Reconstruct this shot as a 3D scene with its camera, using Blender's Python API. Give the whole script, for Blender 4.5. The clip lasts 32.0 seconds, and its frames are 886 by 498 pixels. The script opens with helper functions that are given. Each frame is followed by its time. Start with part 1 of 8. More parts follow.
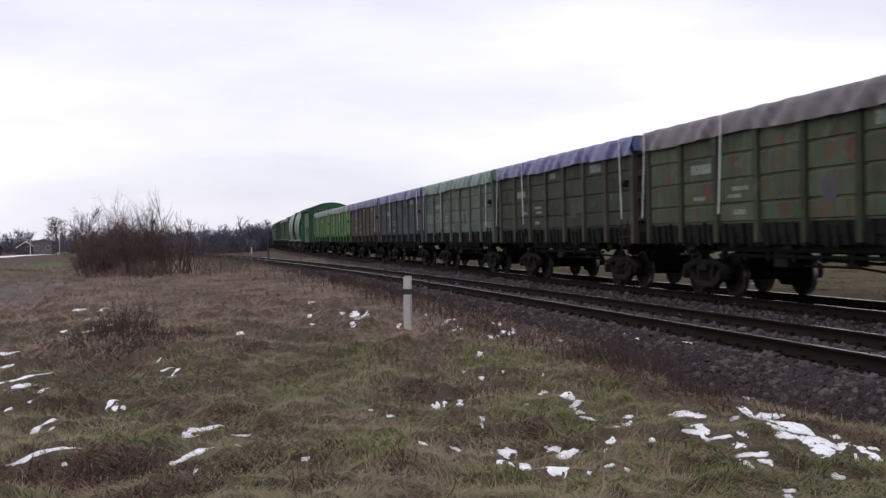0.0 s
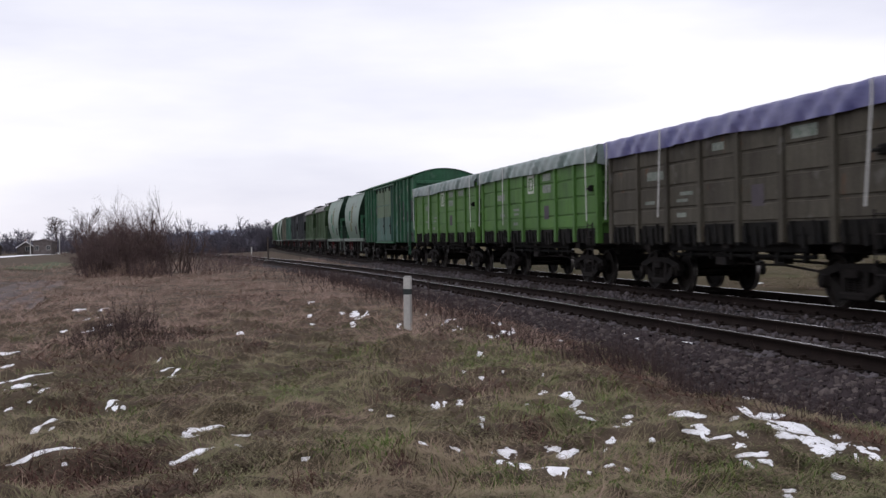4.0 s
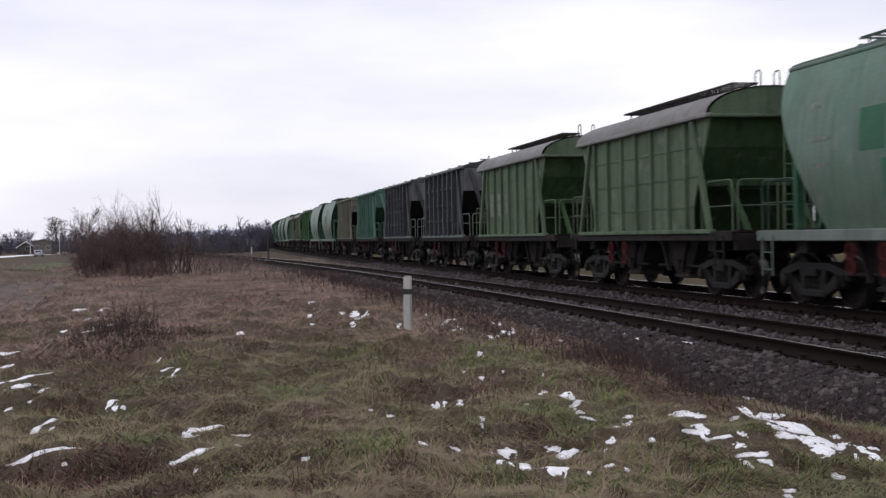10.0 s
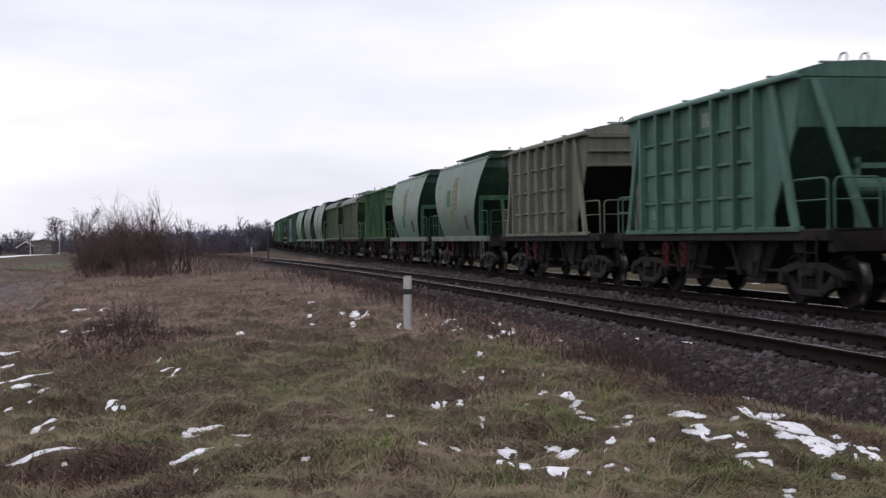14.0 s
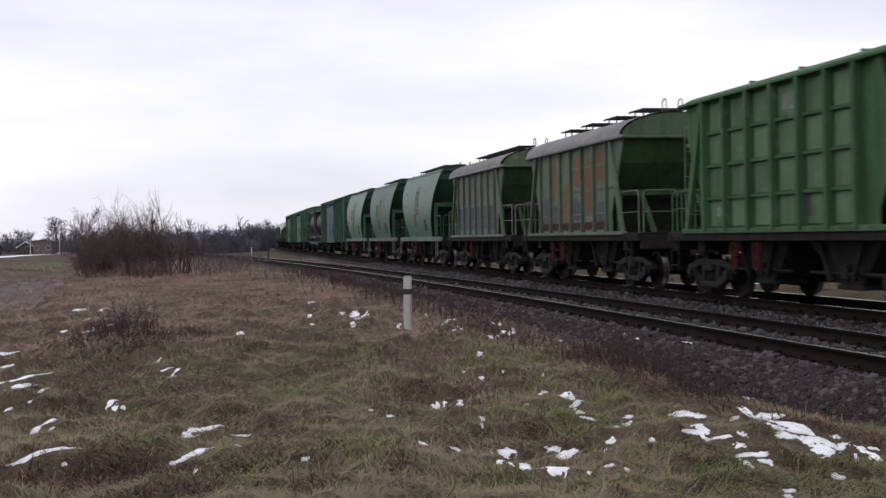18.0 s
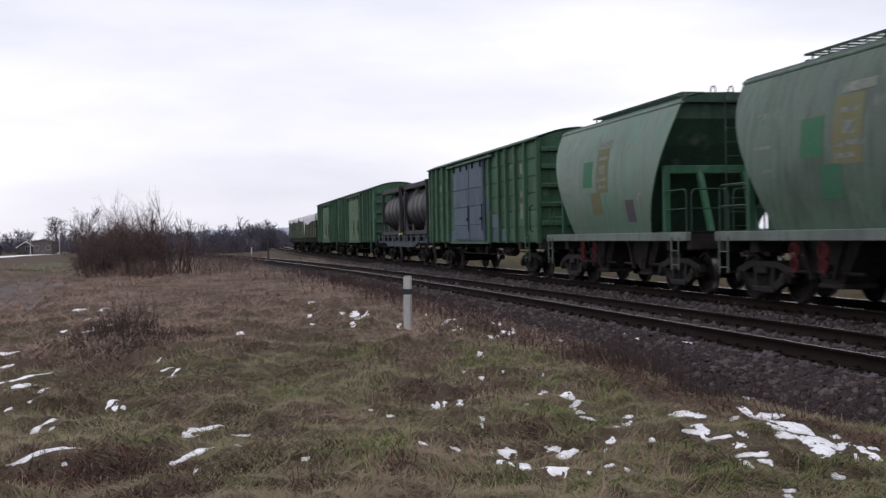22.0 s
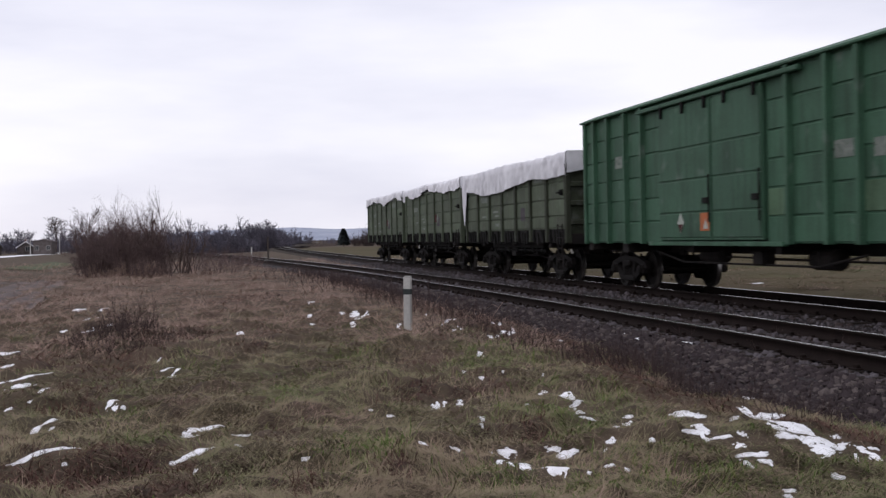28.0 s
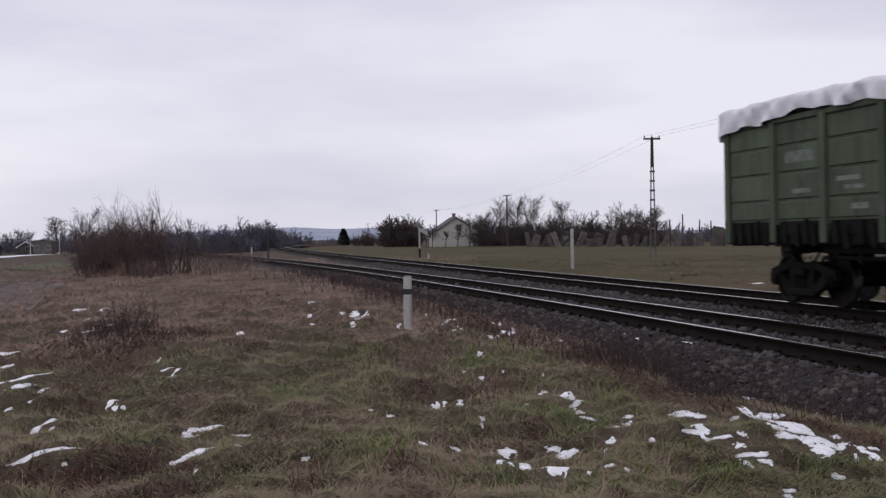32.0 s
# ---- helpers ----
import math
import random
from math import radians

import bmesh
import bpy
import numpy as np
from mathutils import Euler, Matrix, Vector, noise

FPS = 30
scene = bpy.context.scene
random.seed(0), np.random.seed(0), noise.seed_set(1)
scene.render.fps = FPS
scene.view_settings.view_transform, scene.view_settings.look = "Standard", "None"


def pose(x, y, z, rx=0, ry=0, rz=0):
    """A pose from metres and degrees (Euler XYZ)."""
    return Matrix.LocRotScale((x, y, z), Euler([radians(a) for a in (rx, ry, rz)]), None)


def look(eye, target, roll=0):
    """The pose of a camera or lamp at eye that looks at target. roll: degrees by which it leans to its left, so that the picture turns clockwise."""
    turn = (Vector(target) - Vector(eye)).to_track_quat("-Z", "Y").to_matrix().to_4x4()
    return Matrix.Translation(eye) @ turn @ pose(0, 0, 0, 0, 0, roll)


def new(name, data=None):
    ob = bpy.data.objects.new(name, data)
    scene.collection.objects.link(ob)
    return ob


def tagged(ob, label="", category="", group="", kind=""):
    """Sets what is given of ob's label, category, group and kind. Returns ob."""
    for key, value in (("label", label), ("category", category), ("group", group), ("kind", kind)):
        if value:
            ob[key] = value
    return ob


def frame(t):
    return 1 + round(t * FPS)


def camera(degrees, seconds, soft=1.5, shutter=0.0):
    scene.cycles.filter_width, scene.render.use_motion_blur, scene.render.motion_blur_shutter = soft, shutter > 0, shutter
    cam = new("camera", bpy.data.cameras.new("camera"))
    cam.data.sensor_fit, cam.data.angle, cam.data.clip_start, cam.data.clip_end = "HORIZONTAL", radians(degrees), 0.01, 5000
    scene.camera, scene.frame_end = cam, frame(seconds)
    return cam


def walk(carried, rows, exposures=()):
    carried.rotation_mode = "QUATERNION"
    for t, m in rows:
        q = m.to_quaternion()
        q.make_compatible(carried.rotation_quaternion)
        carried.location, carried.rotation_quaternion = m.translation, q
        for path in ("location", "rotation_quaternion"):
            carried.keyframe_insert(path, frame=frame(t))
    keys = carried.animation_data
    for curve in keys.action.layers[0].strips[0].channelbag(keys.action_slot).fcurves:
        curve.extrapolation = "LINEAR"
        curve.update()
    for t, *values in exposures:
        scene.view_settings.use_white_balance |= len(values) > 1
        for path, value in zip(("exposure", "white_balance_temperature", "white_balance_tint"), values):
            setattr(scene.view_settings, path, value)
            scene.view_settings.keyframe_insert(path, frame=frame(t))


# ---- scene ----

# ================= camera =================
EYE_Z = 1.40
cam = camera(41.02, 32.0, soft=1.4, shutter=0.3)
STAND = look((0, 0, EYE_Z), (0, 100, EYE_Z - 1.037), roll=-1.106)
walk(cam, [(0.0, STAND), (32.0, STAND)], [(0.0, 0.0, 6280, 13), (26.0, 0.0, 6280, 13), (28.5, -0.07, 6250, 14), (30.5, -0.21, 6220, 14), (32.0, -0.33, 6180, 15)])

# ================= light =================
world = bpy.data.worlds.new("overcast_sky")
scene.world = world
world.use_nodes = True
wn, wl = world.node_tree.nodes, world.node_tree.links
wn.clear()
w_out = wn.new("ShaderNodeOutputWorld")
w_bg = wn.new("ShaderNodeBackground")
w_sky = wn.new("ShaderNodeTexSky")
w_sky.sky_type, w_sky.sun_disc = "NISHITA", False
w_sky.sun_elevation, w_sky.sun_rotation = radians(38), radians(-40)
w_co = wn.new("ShaderNodeTexCoord")
w_map = wn.new("ShaderNodeMapping")
w_map.inputs["Scale"].default_value = (-1.0, 1.0, 4.5)
w_noise = wn.new("ShaderNodeTexNoise")
w_noise.inputs["Scale"].default_value = 1.9
w_noise.inputs["Detail"].default_value = 6.0
w_noise.inputs["Roughness"].default_value = 0.5
w_ramp = wn.new("ShaderNodeValToRGB")
w_ramp.color_ramp.elements[0].position, w_ramp.color_ramp.elements[0].color = 0.38, (0.75, 0.75, 0.83, 1)
w_ramp.color_ramp.elements[1].position, w_ramp.color_ramp.elements[1].color = 0.60, (0.99, 0.975, 1.0, 1)
w_mul = wn.new("ShaderNodeMixRGB")
w_mul.blend_type, w_mul.inputs[0].default_value = "MIX", 0.93
w_scale = wn.new("ShaderNodeMixRGB")
w_scale.blend_type, w_scale.inputs[0].default_value = "MULTIPLY", 1.0
w_scale.inputs[2].default_value = (0.1, 0.1, 0.1, 1)
wl.new(w_co.outputs["Generated"], w_map.inputs["Vector"])
wl.new(w_map.outputs["Vector"], w_noise.inputs["Vector"])
wl.new(w_noise.outputs["Fac"], w_ramp.inputs["Fac"])
wl.new(w_sky.outputs["Color"], w_scale.inputs[1])
wl.new(w_scale.outputs["Color"], w_mul.inputs[1])
wl.new(w_ramp.outputs["Color"], w_mul.inputs[2])
wl.new(w_mul.outputs["Color"], w_bg.inputs["Color"])
wl.new(w_bg.outputs["Background"], w_out.inputs["Surface"])
w_bg.inputs["Strength"].default_value = 1.07

sun_data = bpy.data.lights.new("sun", "SUN")
sun_data.energy, sun_data.angle, sun_data.color = 0.5, radians(40), (1.0, 0.97, 0.95)
sun = new("sun", sun_data)
sun.matrix_world = look((0, 0, 60), (45, 40, 0))

# ================= materials =================


def nodes_of(name):
    m = bpy.data.materials.new(name)
    m.use_nodes = True
    nt = m.node_tree
    return m, nt.nodes, nt.links, nt.nodes["Principled BSDF"]


def paint(name, base, alt, rough=0.7, metal=0.0, scale=1.5, grain=28.0, bump=0.15, rust=None, rusty=0.0,
          streak=1.0, vary=0.12, island=0.0, island_colour=(0.3, 0.25, 0.15), spec=0.08, grime=0.0):
    """Two-scale procedural surface; rusty 0..1 is the share that is stained with the rust colour."""
    m, n, l, bsdf = nodes_of(name)
    co = n.new("ShaderNodeTexCoord")
    info = n.new("ShaderNodeObjectInfo")
    mp = n.new("ShaderNodeMapping")
    mp.inputs["Scale"].default_value = (1, 1, streak)
    l.new(co.outputs["Object"], mp.inputs["Vector"])
    seed = n.new("ShaderNodeMath")
    seed.operation = "MULTIPLY"
    seed.inputs[1].default_value = 41.0
    l.new(info.outputs["Random"], seed.inputs[0])

    def nz(sc, detail, src):
        t = n.new("ShaderNodeTexNoise")
        t.noise_dimensions = "4D"
        t.inputs["Scale"].default_value, t.inputs["Detail"].default_value = sc, detail
        l.new(src, t.inputs["Vector"])
        l.new(seed.outputs[0], t.inputs["W"])
        return t.outputs["Fac"]

    def ramp(src, a, b):
        r = n.new("ShaderNodeMapRange")
        r.inputs["From Min"].default_value, r.inputs["From Max"].default_value = a, b
        l.new(src, r.inputs["Value"])
        return r.outputs["Result"]

    def mix(f, a, b, kind="MIX"):
        x = n.new("ShaderNodeMixRGB")
        x.blend_type = kind
        for sock, val in zip(x.inputs, (f, a, b)):
            if hasattr(val, "is_linked"):
                l.new(val, sock)
            else:
                sock.default_value = (*val, 1) if isinstance(val, tuple) else val
        return x.outputs["Color"]

    big = ramp(nz(scale, 4, mp.outputs["Vector"]), 0.32, 0.68)
    col = mix(big, tuple(base), tuple(alt))
    fine_raw = nz(grain, 3, co.outputs["Object"])
    fine = ramp(fine_raw, 0.25, 0.8)
    col = mix(0.45, col, mix(fine, (0.55, 0.55, 0.55), (1.25, 1.25, 1.25)), "MULTIPLY")
    if rusty > 0:
        stain = ramp(nz(scale * 2.3, 6, mp.outputs["Vector"]), 0.78 - 0.42 * rusty, 0.86 - 0.30 * rusty)
        col = mix(stain, col, tuple(rust or (0.16, 0.07, 0.035)))
    if grime > 0:
        # rain streaks and blotches of soot
        run = n.new("ShaderNodeMapping")
        run.inputs["Scale"].default_value = (5, 5, 0.35)
        l.new(co.outputs["Object"], run.inputs["Vector"])
        col = mix(ramp(nz(1.3, 5, run.outputs["Vector"]), 0.46, 0.80), col, mix(grime, col, (0.35, 0.33, 0.31), "MULTIPLY"))
        col = mix(ramp(nz(0.9, 6, co.outputs["Object"]), 0.48, 0.72), col, mix(grime * 0.8, col, (0.42, 0.40, 0.38), "MULTIPLY"))
        col = mix(ramp(nz(2.2, 5, co.outputs["Object"]), 0.60, 0.75), col, mix(grime * 0.35, col, (0.30, 0.31, 0.29)))
    if island > 0:
        geo = n.new("ShaderNodeNewGeometry")
        col = mix(ramp(geo.outputs["Random Per Island"], 1 - island - 0.25, 1 - island + 0.25), col, tuple(island_colour))
    hv = n.new("ShaderNodeHueSaturation")
    l.new(col, hv.inputs["Color"])
    l.new(ramp_value(n, l, info.outputs["Random"], 1 - vary, 1 + vary), hv.inputs["Value"])
    l.new(hv.outputs["Color"], bsdf.inputs["Base Color"])
    bsdf.inputs["Roughness"].default_value, bsdf.inputs["Metallic"].default_value = rough, metal
    bsdf.inputs["Specular IOR Level"].default_value = spec
    if bump:
        b = n.new("ShaderNodeBump")
        b.inputs["Strength"].default_value, b.inputs["Distance"].default_value = bump, 0.02
        l.new(fine_raw, b.inputs["Height"])
        l.new(b.outputs["Normal"], bsdf.inputs["Normal"])
    return m


def ramp_value(n, l, src, a, b):
    r = n.new("ShaderNodeMapRange")
    r.inputs["To Min"].default_value, r.inputs["To Max"].default_value = a, b
    l.new(src, r.inputs["Value"])
    return r.outputs["Result"]


RUST = (0.13, 0.06, 0.03)
DIRT = (0.055, 0.045, 0.04)
# Underframe colours are set near black, shade beneath the wagons included.
M_IRON = paint("grimy_shade_dark_iron", (0.0182, 0.0168, 0.0168), (0.0364, 0.0308, 0.0280), 0.75, 0.2, 3, 30, 0.2, RUST, 0.15)
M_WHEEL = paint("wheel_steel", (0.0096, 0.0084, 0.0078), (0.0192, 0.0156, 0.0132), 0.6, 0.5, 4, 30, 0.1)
M_DARK = paint("near_black_paint", (0.0084, 0.0084, 0.0084), (0.0168, 0.0156, 0.0138), 0.8, 0.0, 3, 25, 0.2)
M_OLIVE = paint("faded_olive_paint", (0.088, 0.112, 0.070), (0.062, 0.070, 0.048), 0.75, 0, 1.1, 24, 0.15, (0.105, 0.056, 0.036), 0.62, 0.8, spec=0.12, grime=0.65)
M_OLIVEDARK = paint("dark_olive_paint", (0.054, 0.063, 0.042), (0.042, 0.045, 0.033), 0.75, 0, 1.1, 24, 0.15, RUST, 0.2, 0.5, spec=0.12, grime=0.65)
M_PALE = paint("pale_green_paint", (0.132, 0.162, 0.132), (0.088, 0.104, 0.085), 0.75, 0, 1.0, 24, 0.12, RUST, 0.2, 0.5, spec=0.12, grime=0.75)
M_SLATE = paint("slate_blue_paint", (0.075, 0.086, 0.098), (0.060, 0.064, 0.064), 0.75, 0, 1.0, 24, 0.12, RUST, 0.3, 0.5, spec=0.12, grime=0.65)
M_BROWN = paint("brown_olive_paint", (0.084, 0.077, 0.059), (0.063, 0.056, 0.045), 0.75, 0, 1.0, 24, 0.12, RUST, 0.35, 0.5, spec=0.12, grime=0.65)
M_LIME = paint("bright_green_paint", (0.0773, 0.1764, 0.0361), (0.0644, 0.1411, 0.0399), 0.6, 0, 0.9, 24, 0.1, DIRT, 0.1, 0.5, spec=0.12, grime=0.45)
M_MOSS = paint("moss_green_paint", (0.098, 0.126, 0.080), (0.074, 0.086, 0.058), 0.7, 0, 1.0, 24, 0.12, (0.13, 0.105, 0.08), 0.28, 0.5, spec=0.2, grime=0.6)
M_TEAL = paint("teal_green_paint", (0.036, 0.122, 0.064), (0.040, 0.096, 0.060), 0.65, 0, 0.8, 24, 0.12, (0.10, 0.10, 0.085), 0.3, 0.5, spec=0.15, grime=0.65)
M_TEALDOOR = paint("light_teal_paint", (0.060, 0.150, 0.120), (0.072, 0.120, 0.100), 0.65, 0, 0.7, 24, 0.12, DIRT, 0.25, 0.5, spec=0.15, grime=0.7)
M_TEALGREY = paint("grey_teal_primer", (0.066, 0.084, 0.076), (0.052, 0.066, 0.060), 0.7, 0, 0.9, 24, 0.12, DIRT, 0.3, 0.5, spec=0.1, grime=0.6)
M_BOX = paint("box_green_paint", (0.055, 0.128, 0.076), (0.047, 0.100, 0.063), 0.6, 0, 0.8, 24, 0.12, RUST, 0.12, 0.45, spec=0.15, grime=0.65)
M_BOXFAD = paint("faded_box_green_paint", (0.118, 0.188, 0.118), (0.078, 0.138, 0.078), 0.7, 0, 0.9, 24, 0.12, (0.17, 0.19, 0.155), 0.25, 0.35, spec=0.15, grime=0.65)
M_BLUEDOOR = paint("grey_blue_paint", (0.108, 0.144, 0.187), (0.086, 0.119, 0.144), 0.65, 0, 0.7, 24, 0.12, RUST, 0.22, 0.4, spec=0.12, grime=0.65)
M_ROUND = paint("sage_green_paint", (0.080, 0.172, 0.115), (0.110, 0.158, 0.122), 0.45, 0, 0.6, 22, 0.05, (0.115, 0.128, 0.105), 0.22, 0.5, spec=0.3, grime=0.55)
M_ROUNDGREY = paint("soiled_sage_paint", (0.092, 0.158, 0.114), (0.082, 0.118, 0.092), 0.5, 0, 0.6, 22, 0.05, (0.065, 0.075, 0.062), 0.35, 0.5, spec=0.3, grime=0.7)
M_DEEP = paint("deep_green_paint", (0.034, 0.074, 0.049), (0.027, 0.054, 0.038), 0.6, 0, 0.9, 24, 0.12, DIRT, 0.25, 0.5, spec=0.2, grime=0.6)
M_DEEPLIME = paint("shade_deep_leaf_green", (0.045, 0.088, 0.036), (0.036, 0.064, 0.030), 0.7, 0, 0.9, 24, 0.12, DIRT, 0.35, 0.5, spec=0.15, grime=0.7)
M_RIB = paint("grey_green_paint", (0.116, 0.172, 0.103), (0.090, 0.122, 0.078), 0.7, 0, 0.8, 24, 0.12, (0.11, 0.10, 0.08), 0.25, 0.4, spec=0.15, grime=0.65)
M_RIBGREY = paint("cement_grey_paint", (0.205, 0.215, 0.195), (0.140, 0.148, 0.136), 0.8, 0, 1.3, 24, 0.15, (0.10, 0.10, 0.12), 0.35, 0.5, spec=0.15, grime=0.7)
M_ORANGE = paint("grey_over_green_paint", (0.12, 0.17, 0.105), (0.15, 0.165, 0.135), 0.7, 0, 1.0, 24, 0.12, (0.30, 0.30, 0.33), 0.25, 0.6, spec=0.12, grime=0.65)
M_SPRAY = paint("orange_spray", (0.20, 0.105, 0.055), (0.14, 0.105, 0.066), 0.7, 0, 1.5, 24, 0.05, (0.10, 0.10, 0.075), 0.45, spec=0.1)
M_LILAC = paint("lilac_grey_spray", (0.118, 0.120, 0.135), (0.080, 0.082, 0.100), 0.7, 0, 1.5, 24, 0.05, (0.16, 0.165, 0.16), 0.35, spec=0.1)
M_MAROON = paint("maroon_spray", (0.07, 0.028, 0.03), (0.05, 0.025, 0.03), 0.7, 0, 1.5, 24, 0.05, spec=0.1)
M_DUST = paint("cement_dust", (0.2700, 0.2625, 0.2550), (0.1950, 0.1950, 0.1875), 0.9, 0, 0.9, 26, 0.2, (0.16, 0.17, 0.15), 0.25, 0.6, spec=0.12, grime=0.35)
M_COAL = paint("charcoal_paint", (0.040, 0.045, 0.050), (0.060, 0.064, 0.068), 0.6, 0, 1.0, 26, 0.15, (0.15, 0.15, 0.15), 0.28, 0.6, spec=0.25, grime=0.65)
M_COALDUST = paint("dusty_grey_panel", (0.100, 0.104, 0.114), (0.210, 0.211, 0.220), 0.6, 0, 2.4, 26, 0.12, (0.30, 0.30, 0.30), 0.3, 0.5, spec=0.3, grime=0.7)
M_TURQ = paint("turquoise_green_paint", (0.082, 0.170, 0.128), (0.074, 0.138, 0.108), 0.65, 0, 0.8, 24, 0.1, (0.17, 0.19, 0.17), 0.25, 0.5, spec=0.2, grime=0.6)
M_BEIGE = paint("beige_dusty_paint", (0.195, 0.195, 0.155), (0.150, 0.150, 0.122), 0.85, 0, 0.8, 24, 0.15, (0.12, 0.135, 0.105), 0.3, 0.5, spec=0.12, grime=0.6)
M_LEAF = paint("leaf_green_paint", (0.072, 0.151, 0.072), (0.058, 0.115, 0.058), 0.7, 0, 0.8, 24, 0.12, (0.2, 0.23, 0.19), 0.3, 0.5, spec=0.12, grime=0.65)
M_LEAFPANEL = paint("chalky_green_paint", (0.125, 0.205, 0.122), (0.095, 0.160, 0.095), 0.75, 0, 1.2, 24, 0.12, (0.24, 0.27, 0.23), 0.3, 0.5, spec=0.1, grime=0.5)
M_SILL = paint("light_sill_paint", (0.1845, 0.2214, 0.1968), (0.1353, 0.1599, 0.1443), 0.7, 0, 1.5, 30, 0.1, DIRT, 0.2, spec=0.12, grime=0.50)
M_TANK = paint("black_tank_coating", (0.0203, 0.0188, 0.0210), (0.0270, 0.0248, 0.0263), 0.5, 0, 1.2, 25, 0.06, (0.07, 0.062, 0.058), 0.2, 0.5, spec=0.25, grime=0.30)
M_TFRAME = paint("tank_frame_grey", (0.0320, 0.0304, 0.0328), (0.0464, 0.0440, 0.0464), 0.6, 0, 1.2, 25, 0.06, RUST, 0.12, spec=0.12, grime=0.30)
M_FLAT = paint("chipped_blue_paint", (0.030, 0.050, 0.090), (0.100, 0.115, 0.130), 0.7, 0, 2.4, 25, 0.12, (0.075, 0.052, 0.042), 0.6, spec=0.12, grime=0.6)
M_TARPS = {
    "grey": paint("grey_tarpaulin", (0.185, 0.165, 0.175), (0.145, 0.130, 0.138), 0.5, 0, 1.3, 30, 0.08, spec=0.3, grime=0.3),
    "blue": paint("blue_tarpaulin", (0.085, 0.088, 0.235), (0.155, 0.150, 0.300), 0.40, 0, 1.3, 30, 0.08, spec=0.3, grime=0.3),
    "green": paint("green_tarpaulin", (0.115, 0.185, 0.155), (0.150, 0.190, 0.170), 0.42, 0, 1.3, 30, 0.08, spec=0.3, grime=0.3),
    "mint": paint("grey_green_tarpaulin", (0.14, 0.205, 0.190), (0.19, 0.225, 0.215), 0.42, 0, 1.3, 30, 0.08, spec=0.3, grime=0.3),
    "white": paint("white_tarpaulin", (0.86, 0.85, 0.88), (0.70, 0.69, 0.72), 0.45, 0, 0.9, 3, 0.0, (0.52, 0.50, 0.50), 0.14, spec=0.3)}
M_STRAP = paint("white_webbing", (0.55, 0.55, 0.53), (0.42, 0.42, 0.40), 0.9, 0, 6, 60, 0.05)
M_MARK = paint("faded_white_stencil", (0.24, 0.26, 0.23), (0.13, 0.155, 0.13), 0.8, 0, 9, 45, 0.0, (0.07, 0.09, 0.065), 0.5)
M_OCHRE = paint("ochre_panel_paint", (0.17, 0.16, 0.085), (0.15, 0.165, 0.105), 0.8, 0, 3, 30, 0.0, (0.11, 0.16, 0.12), 0.4)
M_MINT = paint("fresh_green_patch", (0.050, 0.155, 0.092), (0.068, 0.145, 0.095), 0.7, 0, 3, 30, 0.0)
M_PURPLE = paint("dark_plum_patch", (0.07, 0.06, 0.075), (0.09, 0.08, 0.085), 0.8, 0, 3, 30, 0.0)
M_RED = paint("red_paint", (0.0840, 0.0168, 0.0182), (0.0560, 0.0154, 0.0161), 0.65, 0, 5, 40, 0.05)
M_ORPLATE = paint("orange_plate", (0.42, 0.135, 0.055), (0.34, 0.115, 0.05), 0.6, 0, 5, 40, 0.0)
M_YELLOW = paint("yellow_placard", (0.62, 0.60, 0.20), (0.52, 0.50, 0.16), 0.6, 0, 5, 40, 0.0)
M_RAILTOP = paint("polished_rail_head", (0.72, 0.70, 0.69), (0.58, 0.55, 0.53), 0.22, 1.0, 2, 30, 0.0)
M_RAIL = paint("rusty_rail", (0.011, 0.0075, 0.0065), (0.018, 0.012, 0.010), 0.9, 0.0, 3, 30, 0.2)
M_SLEEPER = paint("oiled_timber_sleeper", (0.035, 0.027, 0.024), (0.022, 0.018, 0.016), 0.9, 0, 3, 30, 0.3)
M_BALLAST = paint("ballast_bed", (0.046, 0.041, 0.042), (0.032, 0.028, 0.028), 0.95, 0, 2.0, 16, 1.0, (0.075, 0.055, 0.044), 0.3)
M_OLDBALLAST = paint("overgrown_ballast", (0.055, 0.043, 0.036), (0.04, 0.034, 0.026), 0.95, 0, 0.8, 12, 0.6)
M_STONE = paint("ballast_stone", (0.112, 0.100, 0.107), (0.076, 0.067, 0.071), 0.9, 0, 6, 40, 0.3, island=0.3, island_colour=(0.052, 0.040, 0.037))
M_SHOULDER = paint("soiled_ballast_stone", (0.060, 0.048, 0.050), (0.040, 0.031, 0.032), 0.9, 0, 4, 40, 0.3, island=0.12, island_colour=(0.15, 0.125, 0.115))
M_GROUND = paint("matted_turf", (0.070, 0.060, 0.038), (0.115, 0.082, 0.064), 0.95, 0, 1.1, 9, 1.0, (0.052, 0.037, 0.030), 0.6, vary=0)
M_GRASS = paint("green_grass", (0.138, 0.158, 0.066), (0.285, 0.218, 0.150), 0.85, 0, 0.7, 5, 0, (0.114, 0.082, 0.060), 0.36, island=0.12, island_colour=(0.315, 0.25, 0.175), vary=0)
M_LUSH = paint("fresh_green_grass", (0.068, 0.125, 0.022), (0.100, 0.145, 0.035), 0.8, 0, 0.9, 5, 0, island=0.2, island_colour=(0.17, 0.16, 0.06), vary=0)
M_STRAW = paint("dead_straw_grass", (0.320, 0.218, 0.170), (0.210, 0.140, 0.110), 0.9, 0, 0.7, 6, 0, (0.115, 0.073, 0.058), 0.38, island=0.15, island_colour=(0.36, 0.265, 0.205), vary=0)
M_BANK = paint("olive_bank_grass", (0.056, 0.050, 0.020), (0.088, 0.066, 0.034), 0.9, 0, 0.16, 6, 0.3, (0.054, 0.064, 0.020), 0.45, vary=0)
